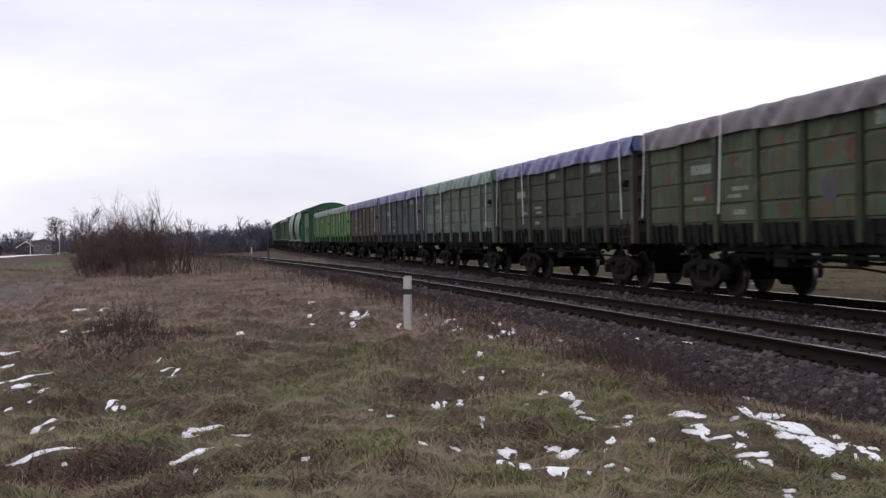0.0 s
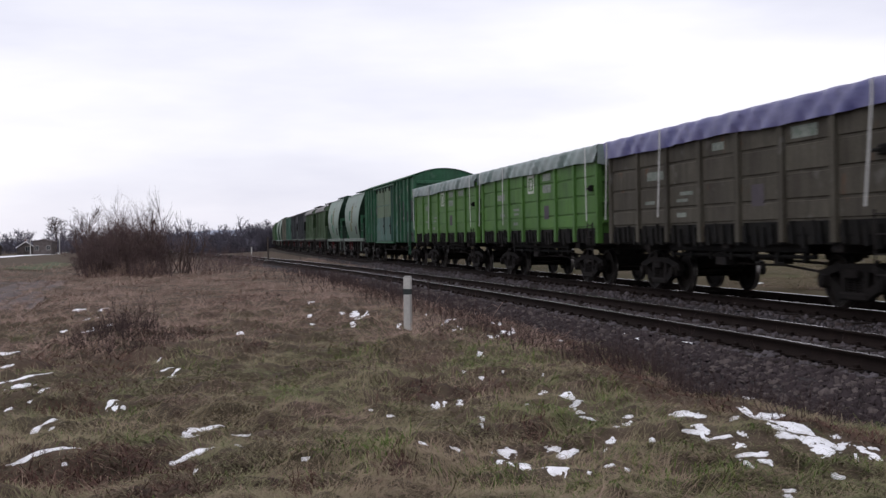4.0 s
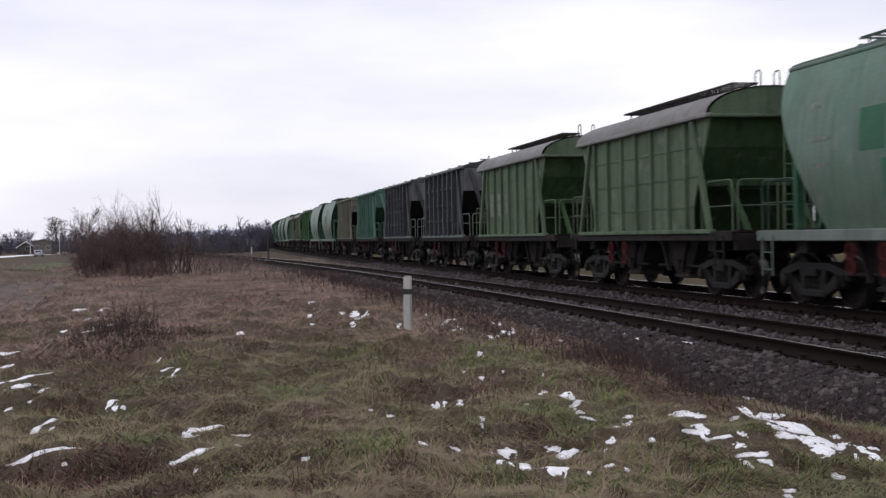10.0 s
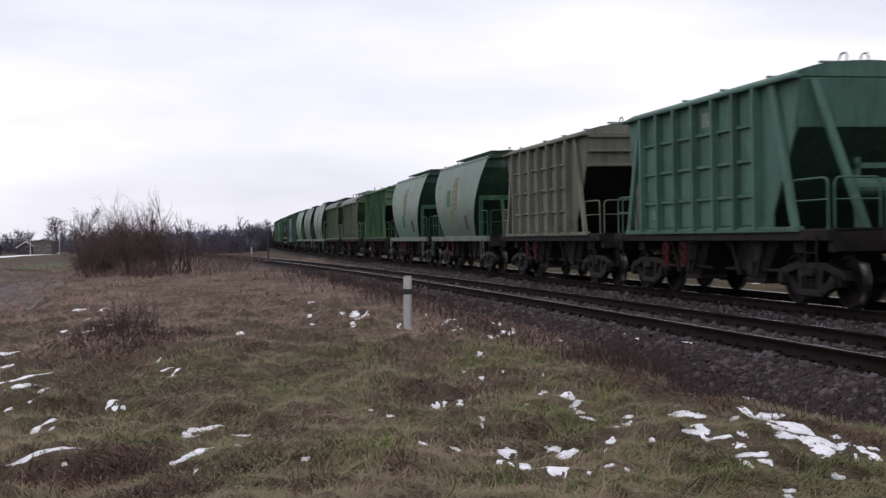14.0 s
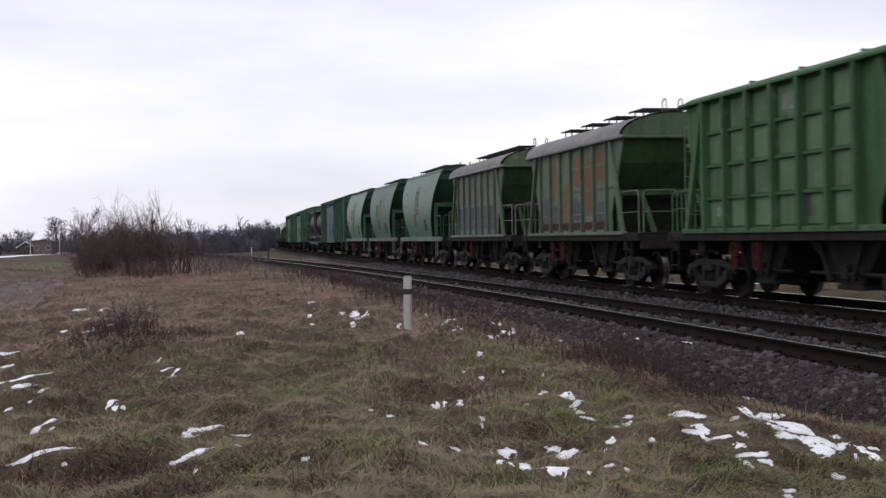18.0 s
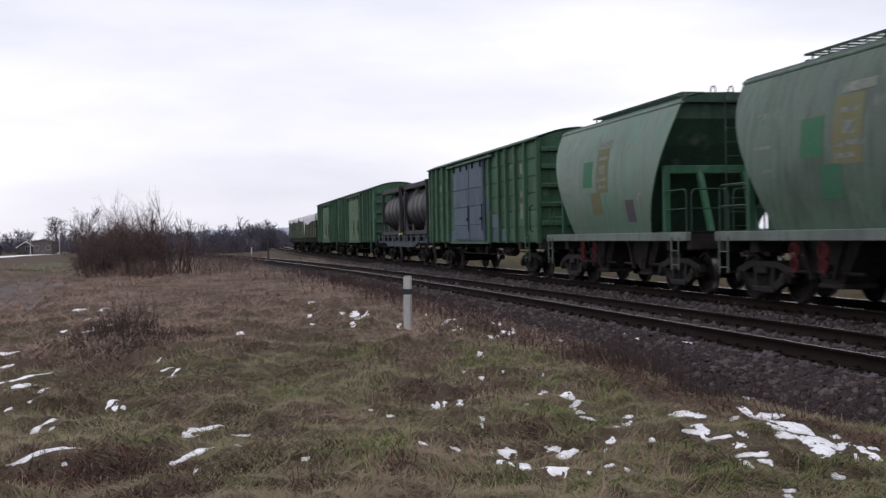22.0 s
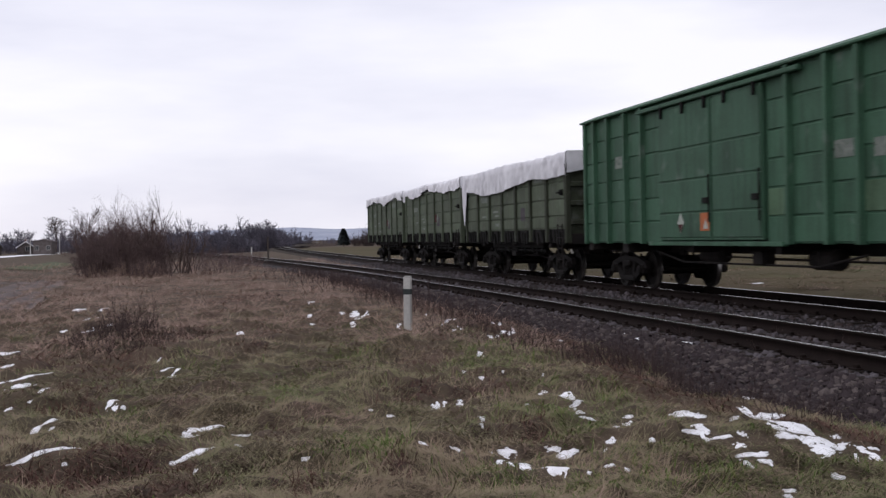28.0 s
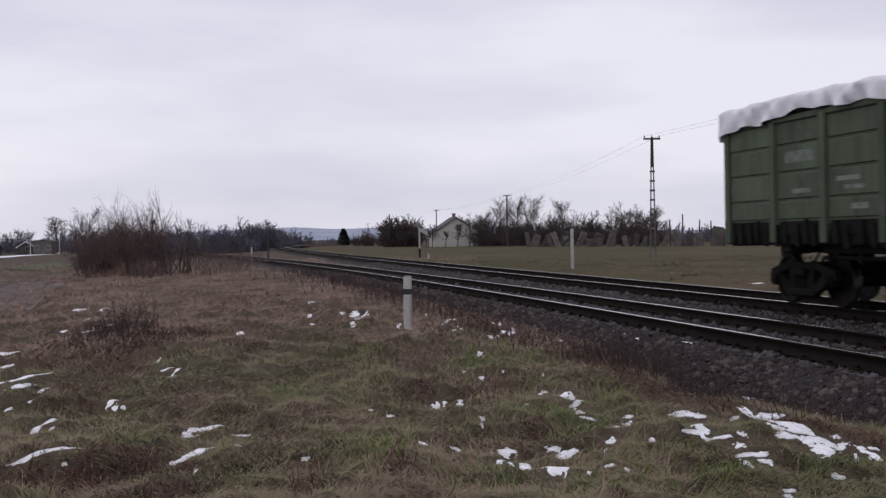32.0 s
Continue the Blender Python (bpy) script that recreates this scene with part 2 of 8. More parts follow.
M_CROP = paint("winter_crop", (0.070, 0.090, 0.045), (0.100, 0.098, 0.060), 0.9, 0, 0.3, 4, 0.3, vary=0)
M_WEED = paint("brown_weed_stalk", (0.052, 0.036, 0.037), (0.072, 0.050, 0.048), 0.9, 0, 0.6, 20, 0, island=0.2, island_colour=(0.11, 0.08, 0.07), vary=0)
M_THICKET = paint("thicket_twig", (0.098, 0.068, 0.070), (0.135, 0.094, 0.090), 0.9, 0, 0.4, 20, 0, island=0.2, island_colour=(0.18, 0.13, 0.11), vary=0.1)
M_SAPLING = paint("pale_sapling_bark", (0.125, 0.090, 0.080), (0.088, 0.063, 0.058), 0.9, 0, 0.4, 20, 0, vary=0.1)
# Bogie castings hold the underframe's shade in their near-black base colours.
M_BOGIE = paint("near_black_bogie_casting", (0.0085, 0.0074, 0.0070), (0.0155, 0.0130, 0.0118), 0.75, 0.0, 3, 30, 0.2, RUST, 0.12)
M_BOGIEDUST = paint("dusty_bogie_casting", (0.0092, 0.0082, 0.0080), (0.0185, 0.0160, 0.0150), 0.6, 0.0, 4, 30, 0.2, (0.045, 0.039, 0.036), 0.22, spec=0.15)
M_TREAD = paint("polished_wheel_tread", (0.22, 0.21, 0.20), (0.13, 0.12, 0.115), 0.35, 1.0, 4, 30, 0.0)
# Twig brown lightened a little; haze over the distant brush is painted in.
M_TWIG = paint("bare_twig", (0.052, 0.041, 0.042), (0.076, 0.058, 0.055), 0.9, 0, 0.4, 20, 0, island=0.25, island_colour=(0.11, 0.085, 0.075), vary=0.1)
M_TWIGPALE = paint("pale_bare_twig", (0.14, 0.11, 0.10), (0.10, 0.08, 0.072), 0.9, 0, 0.4, 20, 0, vary=0.1)
# Bark shifted to lilac-grey so the far belts carry haze in their colour.
M_WOODS = paint("haze_tinted_far_woods", (0.098, 0.092, 0.115), (0.135, 0.122, 0.148), 1.0, 0, 0.08, 2, 0, vary=0.1, island=0.3, island_colour=(0.07, 0.065, 0.078))
# Conifer green raised towards blue-grey, with distance haze in the colour.
M_FIR = paint("dark_conifer", (0.045, 0.055, 0.055), (0.065, 0.072, 0.070), 0.9, 0, 0.5, 8, 0.1, vary=0.15)
M_ROUGH = paint("bleached_rough_grass", (0.370, 0.260, 0.210), (0.240, 0.162, 0.132), 0.9, 0, 0.5, 6, 0, (0.135, 0.088, 0.074), 0.35, island=0.15, island_colour=(0.42, 0.315, 0.255), vary=0)
M_LITTER = paint("red_brown_litter", (0.115, 0.060, 0.046), (0.062, 0.036, 0.031), 0.95, 0, 1.2, 9, 0, island=0.15, island_colour=(0.17, 0.105, 0.08), vary=0)
M_CHUTE = paint("soiled_chute_steel", (0.026, 0.024, 0.024), (0.042, 0.037, 0.035), 0.8, 0, 2, 26, 0.15, RUST, 0.2, grime=0.5)
M_EMBLEM = paint("white_emblem_paint", (0.50, 0.52, 0.47), (0.36, 0.39, 0.33), 0.8, 0, 7, 45, 0.0)
M_SNOW = paint("wet_snow", (0.93, 0.93, 0.95), (0.89, 0.89, 0.92), 0.6, 0, 3, 12, 0.04, vary=0.02)
M_CONCRETE = paint("whitewashed_concrete", (0.50, 0.49, 0.46), (0.36, 0.35, 0.33), 0.9, 0, 4, 40, 0.2, (0.2, 0.18, 0.15), 0.12)
M_GREYCON = paint("weathered_concrete", (0.15, 0.13, 0.122), (0.085, 0.072, 0.070), 0.95, 0, 1.6, 20, 0.3, vary=0.35)
M_PLASTER = paint("cream_plaster", (0.52, 0.50, 0.45), (0.44, 0.42, 0.38), 0.9, 0, 0.6, 15, 0.1, (0.28, 0.25, 0.22), 0.15)
M_ROOF = paint("asbestos_roof", (0.15, 0.125, 0.125), (0.11, 0.095, 0.095), 0.9, 0, 0.8, 15, 0.3)
M_ROOFRED = paint("red_roof", (0.20, 0.10, 0.085), (0.16, 0.085, 0.07), 0.9, 0, 0.8, 15, 0.3)
M_WOOD = paint("weathered_pole_wood", (0.075, 0.06, 0.052), (0.05, 0.042, 0.038), 0.9, 0, 2, 25, 0.2)
M_GLASS = paint("dark_window_glass", (0.03, 0.032, 0.036), (0.045, 0.045, 0.05), 0.15, 0, 3, 10, 0, spec=0.5)
# Distance haze is mixed into the hill's own pale blue-grey.
M_HILL = paint("haze_tinted_hill", (0.30, 0.33, 0.41), (0.38, 0.41, 0.49), 1.0, 0, 0.012, 0.08, 0, (0.72, 0.74, 0.80), 0.32, vary=0)
M_EARTH = paint("ploughed_earth", (0.150, 0.124, 0.118), (0.105, 0.086, 0.080), 0.95, 0, 0.9, 8, 0.8, (0.080, 0.064, 0.056), 0.4, vary=0)
M_CAR = paint("silver_car_paint", (0.5, 0.5, 0.52), (0.45, 0.45, 0.47), 0.35, 0.4, 3, 10, 0)

# ================= geometry helpers =================


class Shape:
    """Collects faces for one mesh."""

    def __init__(self):
        self.v, self.f = [], []

    def add(self, pts, faces):
        k = len(self.v)
        self.v.extend(tuple(p) for p in pts)
        self.f.extend(tuple(i + k for i in f) for f in faces)
        return self

    def box(self, x0, x1, y0, y1, z0, z1, b=0.0):
        if b <= 0:
            p = [(x, y, z) for x in (x0, x1) for y in (y0, y1) for z in (z0, z1)]
            return self.add(p, [(0, 1, 3, 2), (4, 6, 7, 5), (0, 4, 5, 1), (2, 3, 7, 6), (0, 2, 6, 4), (1, 5, 7, 3)])
        b = min(b, (x1 - x0) * 0.45, (y1 - y0) * 0.45, (z1 - z0) * 0.45)
        xs, ys, zs = (x0, x0 + b, x1 - b, x1), (y0, y0 + b, y1 - b, y1), (z0, z0 + b, z1 - b, z1)
        ring = ((1, 0), (2, 0), (3, 1), (3, 2), (2, 3), (1, 3), (0, 2), (0, 1))
        inner = ((1, 1), (2, 1), (2, 1), (2, 2), (2, 2), (1, 2), (1, 2), (1, 1))
        p = [(xs[a], ys[c], zs[0]) for a, c in inner] + [(xs[a], ys[c], zs[1]) for a, c in ring]
        p += [(xs[a], ys[c], zs[2]) for a, c in ring] + [(xs[a], ys[c], zs[3]) for a, c in inner]
        f = []
        for k in range(3):
            for i in range(8):
                j = (i + 1) % 8
                f.append((k * 8 + i, k * 8 + j, k * 8 + 8 + j, k * 8 + 8 + i))
        f += [tuple(range(7, -1, -1)), tuple(range(24, 32))]
        return self.add(p, f)

    def prism(self, poly, axis, a, b):
        """Polygon of 2D points drawn out along an axis from a to b."""
        put = {"x": lambda u, w, t: (t, u, w), "y": lambda u, w, t: (u, t, w), "z": lambda u, w, t: (u, w, t)}[axis]
        n = len(poly)
        p = [put(u, w, a) for u, w in poly] + [put(u, w, b) for u, w in poly]
        f = [(i, (i + 1) % n, n + (i + 1) % n, n + i) for i in range(n)]
        return self.add(p, f + [tuple(range(n - 1, -1, -1)), tuple(range(n, 2 * n))])

    def tube(self, a, b, r, n=8, r2=None):
        a, b = Vector(a), Vector(b)
        q = (b - a).to_track_quat("Z", "Y")
        p = []
        for c, rr in ((a, r), (b, r if r2 is None else r2)):
            p += [c + q @ Vector((rr * math.cos(2 * math.pi * i / n), rr * math.sin(2 * math.pi * i / n), 0)) for i in range(n)]
        f = [(i, (i + 1) % n, n + (i + 1) % n, n + i) for i in range(n)]
        return self.add(p, f + [tuple(range(n - 1, -1, -1)), tuple(range(n, 2 * n))])

    def path(self, pts, r, n=6):
        for a, b in zip(pts, pts[1:]):
            self.tube(a, b, r, n)
        return self

    def lathe(self, prof, c, axis, n=24, cap=True):
        """Profile of (along, radius) turned round an axis through c."""
        p = []
        for t, r in prof:
            for i in range(n):
                u, w = r * math.cos(2 * math.pi * i / n), r * math.sin(2 * math.pi * i / n)
                p.append({"x": (c[0] + t, c[1] + u, c[2] + w), "y": (c[0] + u, c[1] + t, c[2] + w), "z": (c[0] + u, c[1] + w, c[2] + t)}[axis])
        f = [(k * n + i, k * n + (i + 1) % n, (k + 1) * n + (i + 1) % n, (k + 1) * n + i) for k in range(len(prof) - 1) for i in range(n)]
        if cap:
            f += [tuple(range(n - 1, -1, -1)), tuple(range((len(prof) - 1) * n, len(prof) * n))]
        return self.add(p, f)

    def grid(self, rows):
        """Rows of points joined to a sheet."""
        n = len(rows[0])
        f = [(j * n + i, j * n + i + 1, (j + 1) * n + i + 1, (j + 1) * n + i) for j in range(len(rows) - 1) for i in range(n - 1)]
        return self.add([p for r in rows for p in r], f)

    def slab(self, rows, off):
        """A sheet with a second skin moved by off, closed round its border."""
        m, n = len(rows), len(rows[0])
        k = m * n
        p = [q for r in rows for q in r]
        p += [tuple(a + b for a, b in zip(q, off)) for q in p[:k]]
        f = []
        for j in range(m - 1):
            for i in range(n - 1):
                a = (j * n + i, j * n + i + 1, (j + 1) * n + i + 1, (j + 1) * n + i)
                f += [a, tuple(k + t for t in reversed(a))]
        edge = [i for i in range(n)] + [j * n + n - 1 for j in range(1, m)] + [(m - 1) * n + i for i in range(n - 2, -1, -1)] + [j * n for j in range(m - 2, 0, -1)]
        f += [(edge[i], k + edge[i], k + edge[(i + 1) % len(edge)], edge[(i + 1) % len(edge)]) for i in range(len(edge))]
        return self.add(p, f)

    def mesh(self, name, smooth=False):
        me = bpy.data.meshes.new(name)
        me.from_pydata(self.v, [], self.f)
        bm = bmesh.new()
        bm.from_mesh(me)
        bmesh.ops.recalc_face_normals(bm, faces=bm.faces)
        bm.to_mesh(me)
        bm.free()
        if smooth:
            for poly in me.polygons:
                poly.use_smooth = True
        me.update()
        return me


CACHE = {}


def part(name, shape, mat, parent, label="", smooth=False):
    """Links one mesh object under a thing or part. A shape may be given as (key, function) so that alike parts share a mesh."""
    if isinstance(shape, tuple):
        key, fn = shape
        if key not in CACHE:
            CACHE[key] = fn().mesh(name, smooth)
            CACHE[key].materials.append(mat)
        me = CACHE[key]
    else:
        me = shape.mesh(name, smooth)
        me.materials.append(mat)
    ob = new(name, me)
    ob.parent = parent
    if me.materials[0] != mat:
        ob.material_slots[0].link = "OBJECT"
        ob.material_slots[0].material = mat
    if label:
        ob["label"] = label
    return ob


def solid(name, shape, mat, label="", category="", group="", kind="", smooth=False):
    me = shape.mesh(name, smooth)
    me.materials.append(mat)
    return tagged(new(name, me), label, category, group, kind)


def fast_mesh(name, verts, faces, mat):
    """Mesh from arrays: verts (n, 3), faces (m, k) all of one size k."""
    me = bpy.data.meshes.new(name)
    k = faces.shape[1]
    me.vertices.add(len(verts))
    me.vertices.foreach_set("co", np.ascontiguousarray(verts, dtype=np.float32).ravel())
    me.loops.add(faces.size)
    me.loops.foreach_set("vertex_index", np.ascontiguousarray(faces, dtype=np.int32).ravel())
    me.polygons.add(len(faces))
    me.polygons.foreach_set("loop_start", np.arange(0, faces.size, k, dtype=np.int32))
    me.update(calc_edges=True)
    me.materials.append(mat)
    return me


# ================= the two tracks in plan =================
# s metres along a track from beside the camera, positive ahead; lat metres to the right of its centreline.
FAR = dict(phi=-0.20695, k=8.5e-6, k2=1.004e-6, x=12.087, z=0.0, cap=260.0, after=0.00053)
NEAR = dict(phi=-0.18943, k=-0.0011007, k2=1.004e-6, x=8.189, z=-0.043, cap=150.0, after=0.0012)


def heading(tr, s):
    cap = tr["cap"]
    sp = np.clip(s, 0.0, cap)
    return tr["phi"] + tr["k"] * sp + tr["k2"] * sp * sp + np.clip(np.asarray(s) - cap, 0.0, 190.0) * tr["after"]


for _tr in (FAR, NEAR):
    _s = np.arange(-460.0, 560.01, 0.5)
    _a = heading(_tr, _s)
    _dx, _dy = np.sin(_a) * 0.5, np.cos(_a) * 0.5
    _x, _y = np.r_[0, np.cumsum((_dx[1:] + _dx[:-1]) / 2)], np.r_[0, np.cumsum((_dy[1:] + _dy[:-1]) / 2)]
    _i = int(np.argmin(abs(_s)))
    _tr["s"], _tr["a"] = _s, _a
    _tr["px"] = _x - _x[_i] + _tr["x"] * math.cos(_tr["phi"])
    _tr["py"] = _y - _y[_i] - _tr["x"] * math.sin(_tr["phi"])


def on_track(tr, s, lat=0.0):
    a = np.interp(s, tr["s"], tr["a"])
    return (np.interp(s, tr["s"], tr["px"]) + lat * np.cos(a), np.interp(s, tr["s"], tr["py"]) - lat * np.sin(a), a)


def lateral(tr, x, y):
    """Signed distance of points right of the track's centreline."""
    x, y = np.asarray(x, float), np.asarray(y, float)
    s = np.interp(y, tr["py"], tr["s"])
    for _ in range(3):
        a = np.interp(s, tr["s"], tr["a"])
        px, py = np.interp(s, tr["s"], tr["px"]), np.interp(s, tr["s"], tr["py"])
        s = np.clip(s + (x - px) * np.sin(a) + (y - py) * np.cos(a), tr["s"][0], tr["s"][-1])
    a = np.interp(s, tr["s"], tr["a"])
    return (x - np.interp(s, tr["s"], tr["px"])) * np.cos(a) - (y - np.interp(s, tr["s"], tr["py"])) * np.sin(a)


def wave(x, y, scale, seed):
    """Cheap smooth noise, about -1..1."""
    r = np.random.RandomState(seed)
    out = np.zeros(np.shape(x))
    for k in range(6):
        a, f, p = r.uniform(0, 6.28), r.uniform(0.6, 1.7) / scale, r.uniform(0, 6.28)
        out = out + np.sin((np.cos(a) * x + np.sin(a) * y) * f * 6.28 + p)
    return out / 3.0


def bed(u):
    """Ground under and beside a track at u metres from its centreline."""
    return np.interp(u, [0, 1.75, 2.1, 2.5, 3.4], [-0.45, -0.42, -0.14, -0.06, 0.0])


def shoulder(x, y):
    """How much further the near ballast spreads into the grass."""
    return 0.22 + 0.16 * wave(x, y, 3.5, 31) + 0.65 * np.exp(-((np.asarray(x) - 3.0) / 1.6) ** 2 - ((np.asarray(y) - 12.6) / 3.0) ** 2)


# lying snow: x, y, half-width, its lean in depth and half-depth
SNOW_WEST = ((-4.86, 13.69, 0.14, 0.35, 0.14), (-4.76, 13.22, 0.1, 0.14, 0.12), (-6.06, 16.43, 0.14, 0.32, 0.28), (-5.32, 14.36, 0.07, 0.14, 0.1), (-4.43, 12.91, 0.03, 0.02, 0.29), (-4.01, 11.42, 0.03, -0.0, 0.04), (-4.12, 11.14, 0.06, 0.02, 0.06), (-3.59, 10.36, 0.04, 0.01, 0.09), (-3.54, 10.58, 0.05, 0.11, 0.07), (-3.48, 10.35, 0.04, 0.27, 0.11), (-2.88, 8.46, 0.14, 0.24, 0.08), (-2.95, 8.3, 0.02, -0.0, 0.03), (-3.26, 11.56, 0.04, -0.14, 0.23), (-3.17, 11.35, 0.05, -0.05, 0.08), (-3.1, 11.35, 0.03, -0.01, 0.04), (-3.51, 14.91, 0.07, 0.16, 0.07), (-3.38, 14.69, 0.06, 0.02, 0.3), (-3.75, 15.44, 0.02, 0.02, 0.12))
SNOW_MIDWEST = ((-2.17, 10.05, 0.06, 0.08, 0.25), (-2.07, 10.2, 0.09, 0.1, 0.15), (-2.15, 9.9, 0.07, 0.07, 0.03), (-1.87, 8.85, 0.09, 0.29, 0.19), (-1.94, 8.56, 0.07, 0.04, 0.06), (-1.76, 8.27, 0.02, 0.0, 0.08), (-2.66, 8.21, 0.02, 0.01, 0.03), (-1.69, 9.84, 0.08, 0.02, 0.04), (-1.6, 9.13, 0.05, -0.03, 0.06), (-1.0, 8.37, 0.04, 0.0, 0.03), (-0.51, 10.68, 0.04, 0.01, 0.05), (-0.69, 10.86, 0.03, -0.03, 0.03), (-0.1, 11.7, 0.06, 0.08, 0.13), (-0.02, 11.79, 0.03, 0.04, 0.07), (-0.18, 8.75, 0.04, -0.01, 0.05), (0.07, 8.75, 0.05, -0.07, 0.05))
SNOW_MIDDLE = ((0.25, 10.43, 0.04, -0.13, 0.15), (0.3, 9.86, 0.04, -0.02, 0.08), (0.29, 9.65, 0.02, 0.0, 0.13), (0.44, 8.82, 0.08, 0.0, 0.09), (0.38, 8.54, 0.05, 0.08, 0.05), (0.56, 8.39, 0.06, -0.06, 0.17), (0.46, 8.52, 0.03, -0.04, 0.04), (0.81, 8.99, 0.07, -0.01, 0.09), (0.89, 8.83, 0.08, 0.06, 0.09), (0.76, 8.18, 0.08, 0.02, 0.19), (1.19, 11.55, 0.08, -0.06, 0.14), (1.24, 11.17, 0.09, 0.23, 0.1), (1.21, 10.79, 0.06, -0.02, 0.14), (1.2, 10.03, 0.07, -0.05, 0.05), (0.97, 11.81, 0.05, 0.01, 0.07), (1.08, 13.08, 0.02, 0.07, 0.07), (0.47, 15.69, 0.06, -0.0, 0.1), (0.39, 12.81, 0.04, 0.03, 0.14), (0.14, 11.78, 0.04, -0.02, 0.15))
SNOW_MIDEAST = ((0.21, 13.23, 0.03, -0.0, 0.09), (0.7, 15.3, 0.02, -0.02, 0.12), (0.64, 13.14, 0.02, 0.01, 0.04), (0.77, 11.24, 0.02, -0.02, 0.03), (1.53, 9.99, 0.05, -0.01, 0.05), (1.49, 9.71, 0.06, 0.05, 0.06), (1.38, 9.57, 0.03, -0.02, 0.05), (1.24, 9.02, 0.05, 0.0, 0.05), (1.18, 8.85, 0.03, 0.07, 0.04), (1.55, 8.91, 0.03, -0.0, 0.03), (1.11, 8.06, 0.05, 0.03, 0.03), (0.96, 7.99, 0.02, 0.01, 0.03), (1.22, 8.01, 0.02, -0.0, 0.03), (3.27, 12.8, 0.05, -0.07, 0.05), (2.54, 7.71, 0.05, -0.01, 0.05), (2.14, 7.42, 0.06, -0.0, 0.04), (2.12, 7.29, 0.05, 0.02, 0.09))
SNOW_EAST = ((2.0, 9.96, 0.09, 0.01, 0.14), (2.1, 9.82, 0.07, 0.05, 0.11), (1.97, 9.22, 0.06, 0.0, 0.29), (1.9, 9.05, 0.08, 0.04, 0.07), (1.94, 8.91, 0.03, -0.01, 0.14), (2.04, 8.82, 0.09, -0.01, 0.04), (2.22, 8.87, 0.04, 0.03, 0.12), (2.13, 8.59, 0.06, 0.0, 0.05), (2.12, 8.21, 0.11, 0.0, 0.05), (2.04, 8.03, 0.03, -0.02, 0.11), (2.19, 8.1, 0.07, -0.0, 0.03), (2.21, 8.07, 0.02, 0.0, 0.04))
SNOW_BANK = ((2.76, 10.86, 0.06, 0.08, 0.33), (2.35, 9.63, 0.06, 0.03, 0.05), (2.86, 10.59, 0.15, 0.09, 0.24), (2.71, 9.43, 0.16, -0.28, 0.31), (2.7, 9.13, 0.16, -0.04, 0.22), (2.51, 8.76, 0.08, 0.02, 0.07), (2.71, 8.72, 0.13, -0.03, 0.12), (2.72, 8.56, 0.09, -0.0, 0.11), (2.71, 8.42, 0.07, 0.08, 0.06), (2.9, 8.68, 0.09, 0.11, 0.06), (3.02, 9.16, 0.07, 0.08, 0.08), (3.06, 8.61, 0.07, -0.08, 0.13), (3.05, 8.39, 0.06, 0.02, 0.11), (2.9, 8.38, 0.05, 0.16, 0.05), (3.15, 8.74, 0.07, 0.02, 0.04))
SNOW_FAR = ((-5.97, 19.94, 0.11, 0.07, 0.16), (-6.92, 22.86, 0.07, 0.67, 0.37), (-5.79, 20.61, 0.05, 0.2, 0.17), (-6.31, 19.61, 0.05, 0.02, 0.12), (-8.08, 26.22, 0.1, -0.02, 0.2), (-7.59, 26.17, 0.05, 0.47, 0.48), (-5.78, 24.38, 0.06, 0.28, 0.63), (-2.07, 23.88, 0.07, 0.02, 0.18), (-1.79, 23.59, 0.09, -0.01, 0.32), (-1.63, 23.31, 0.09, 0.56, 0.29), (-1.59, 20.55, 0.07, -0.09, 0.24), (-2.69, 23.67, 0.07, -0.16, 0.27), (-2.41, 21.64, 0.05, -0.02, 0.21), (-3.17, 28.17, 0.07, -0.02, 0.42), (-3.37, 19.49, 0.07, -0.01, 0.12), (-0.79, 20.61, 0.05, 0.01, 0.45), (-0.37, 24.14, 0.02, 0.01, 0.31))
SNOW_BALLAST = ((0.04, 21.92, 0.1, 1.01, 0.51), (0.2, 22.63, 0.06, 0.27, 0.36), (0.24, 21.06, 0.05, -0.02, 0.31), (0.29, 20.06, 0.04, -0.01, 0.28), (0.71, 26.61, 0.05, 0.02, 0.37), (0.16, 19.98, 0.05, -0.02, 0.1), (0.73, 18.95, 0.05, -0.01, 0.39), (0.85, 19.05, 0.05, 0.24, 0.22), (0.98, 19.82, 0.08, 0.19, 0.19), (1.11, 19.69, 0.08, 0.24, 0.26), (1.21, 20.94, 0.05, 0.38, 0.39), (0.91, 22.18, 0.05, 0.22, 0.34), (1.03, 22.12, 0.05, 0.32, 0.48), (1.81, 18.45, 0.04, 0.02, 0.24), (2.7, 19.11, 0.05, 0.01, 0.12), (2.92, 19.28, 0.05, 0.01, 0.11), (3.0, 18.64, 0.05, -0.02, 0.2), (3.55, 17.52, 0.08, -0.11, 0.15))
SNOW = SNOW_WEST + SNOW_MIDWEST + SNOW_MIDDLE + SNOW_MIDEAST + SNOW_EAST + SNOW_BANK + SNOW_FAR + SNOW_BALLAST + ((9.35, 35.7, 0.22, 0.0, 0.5),)


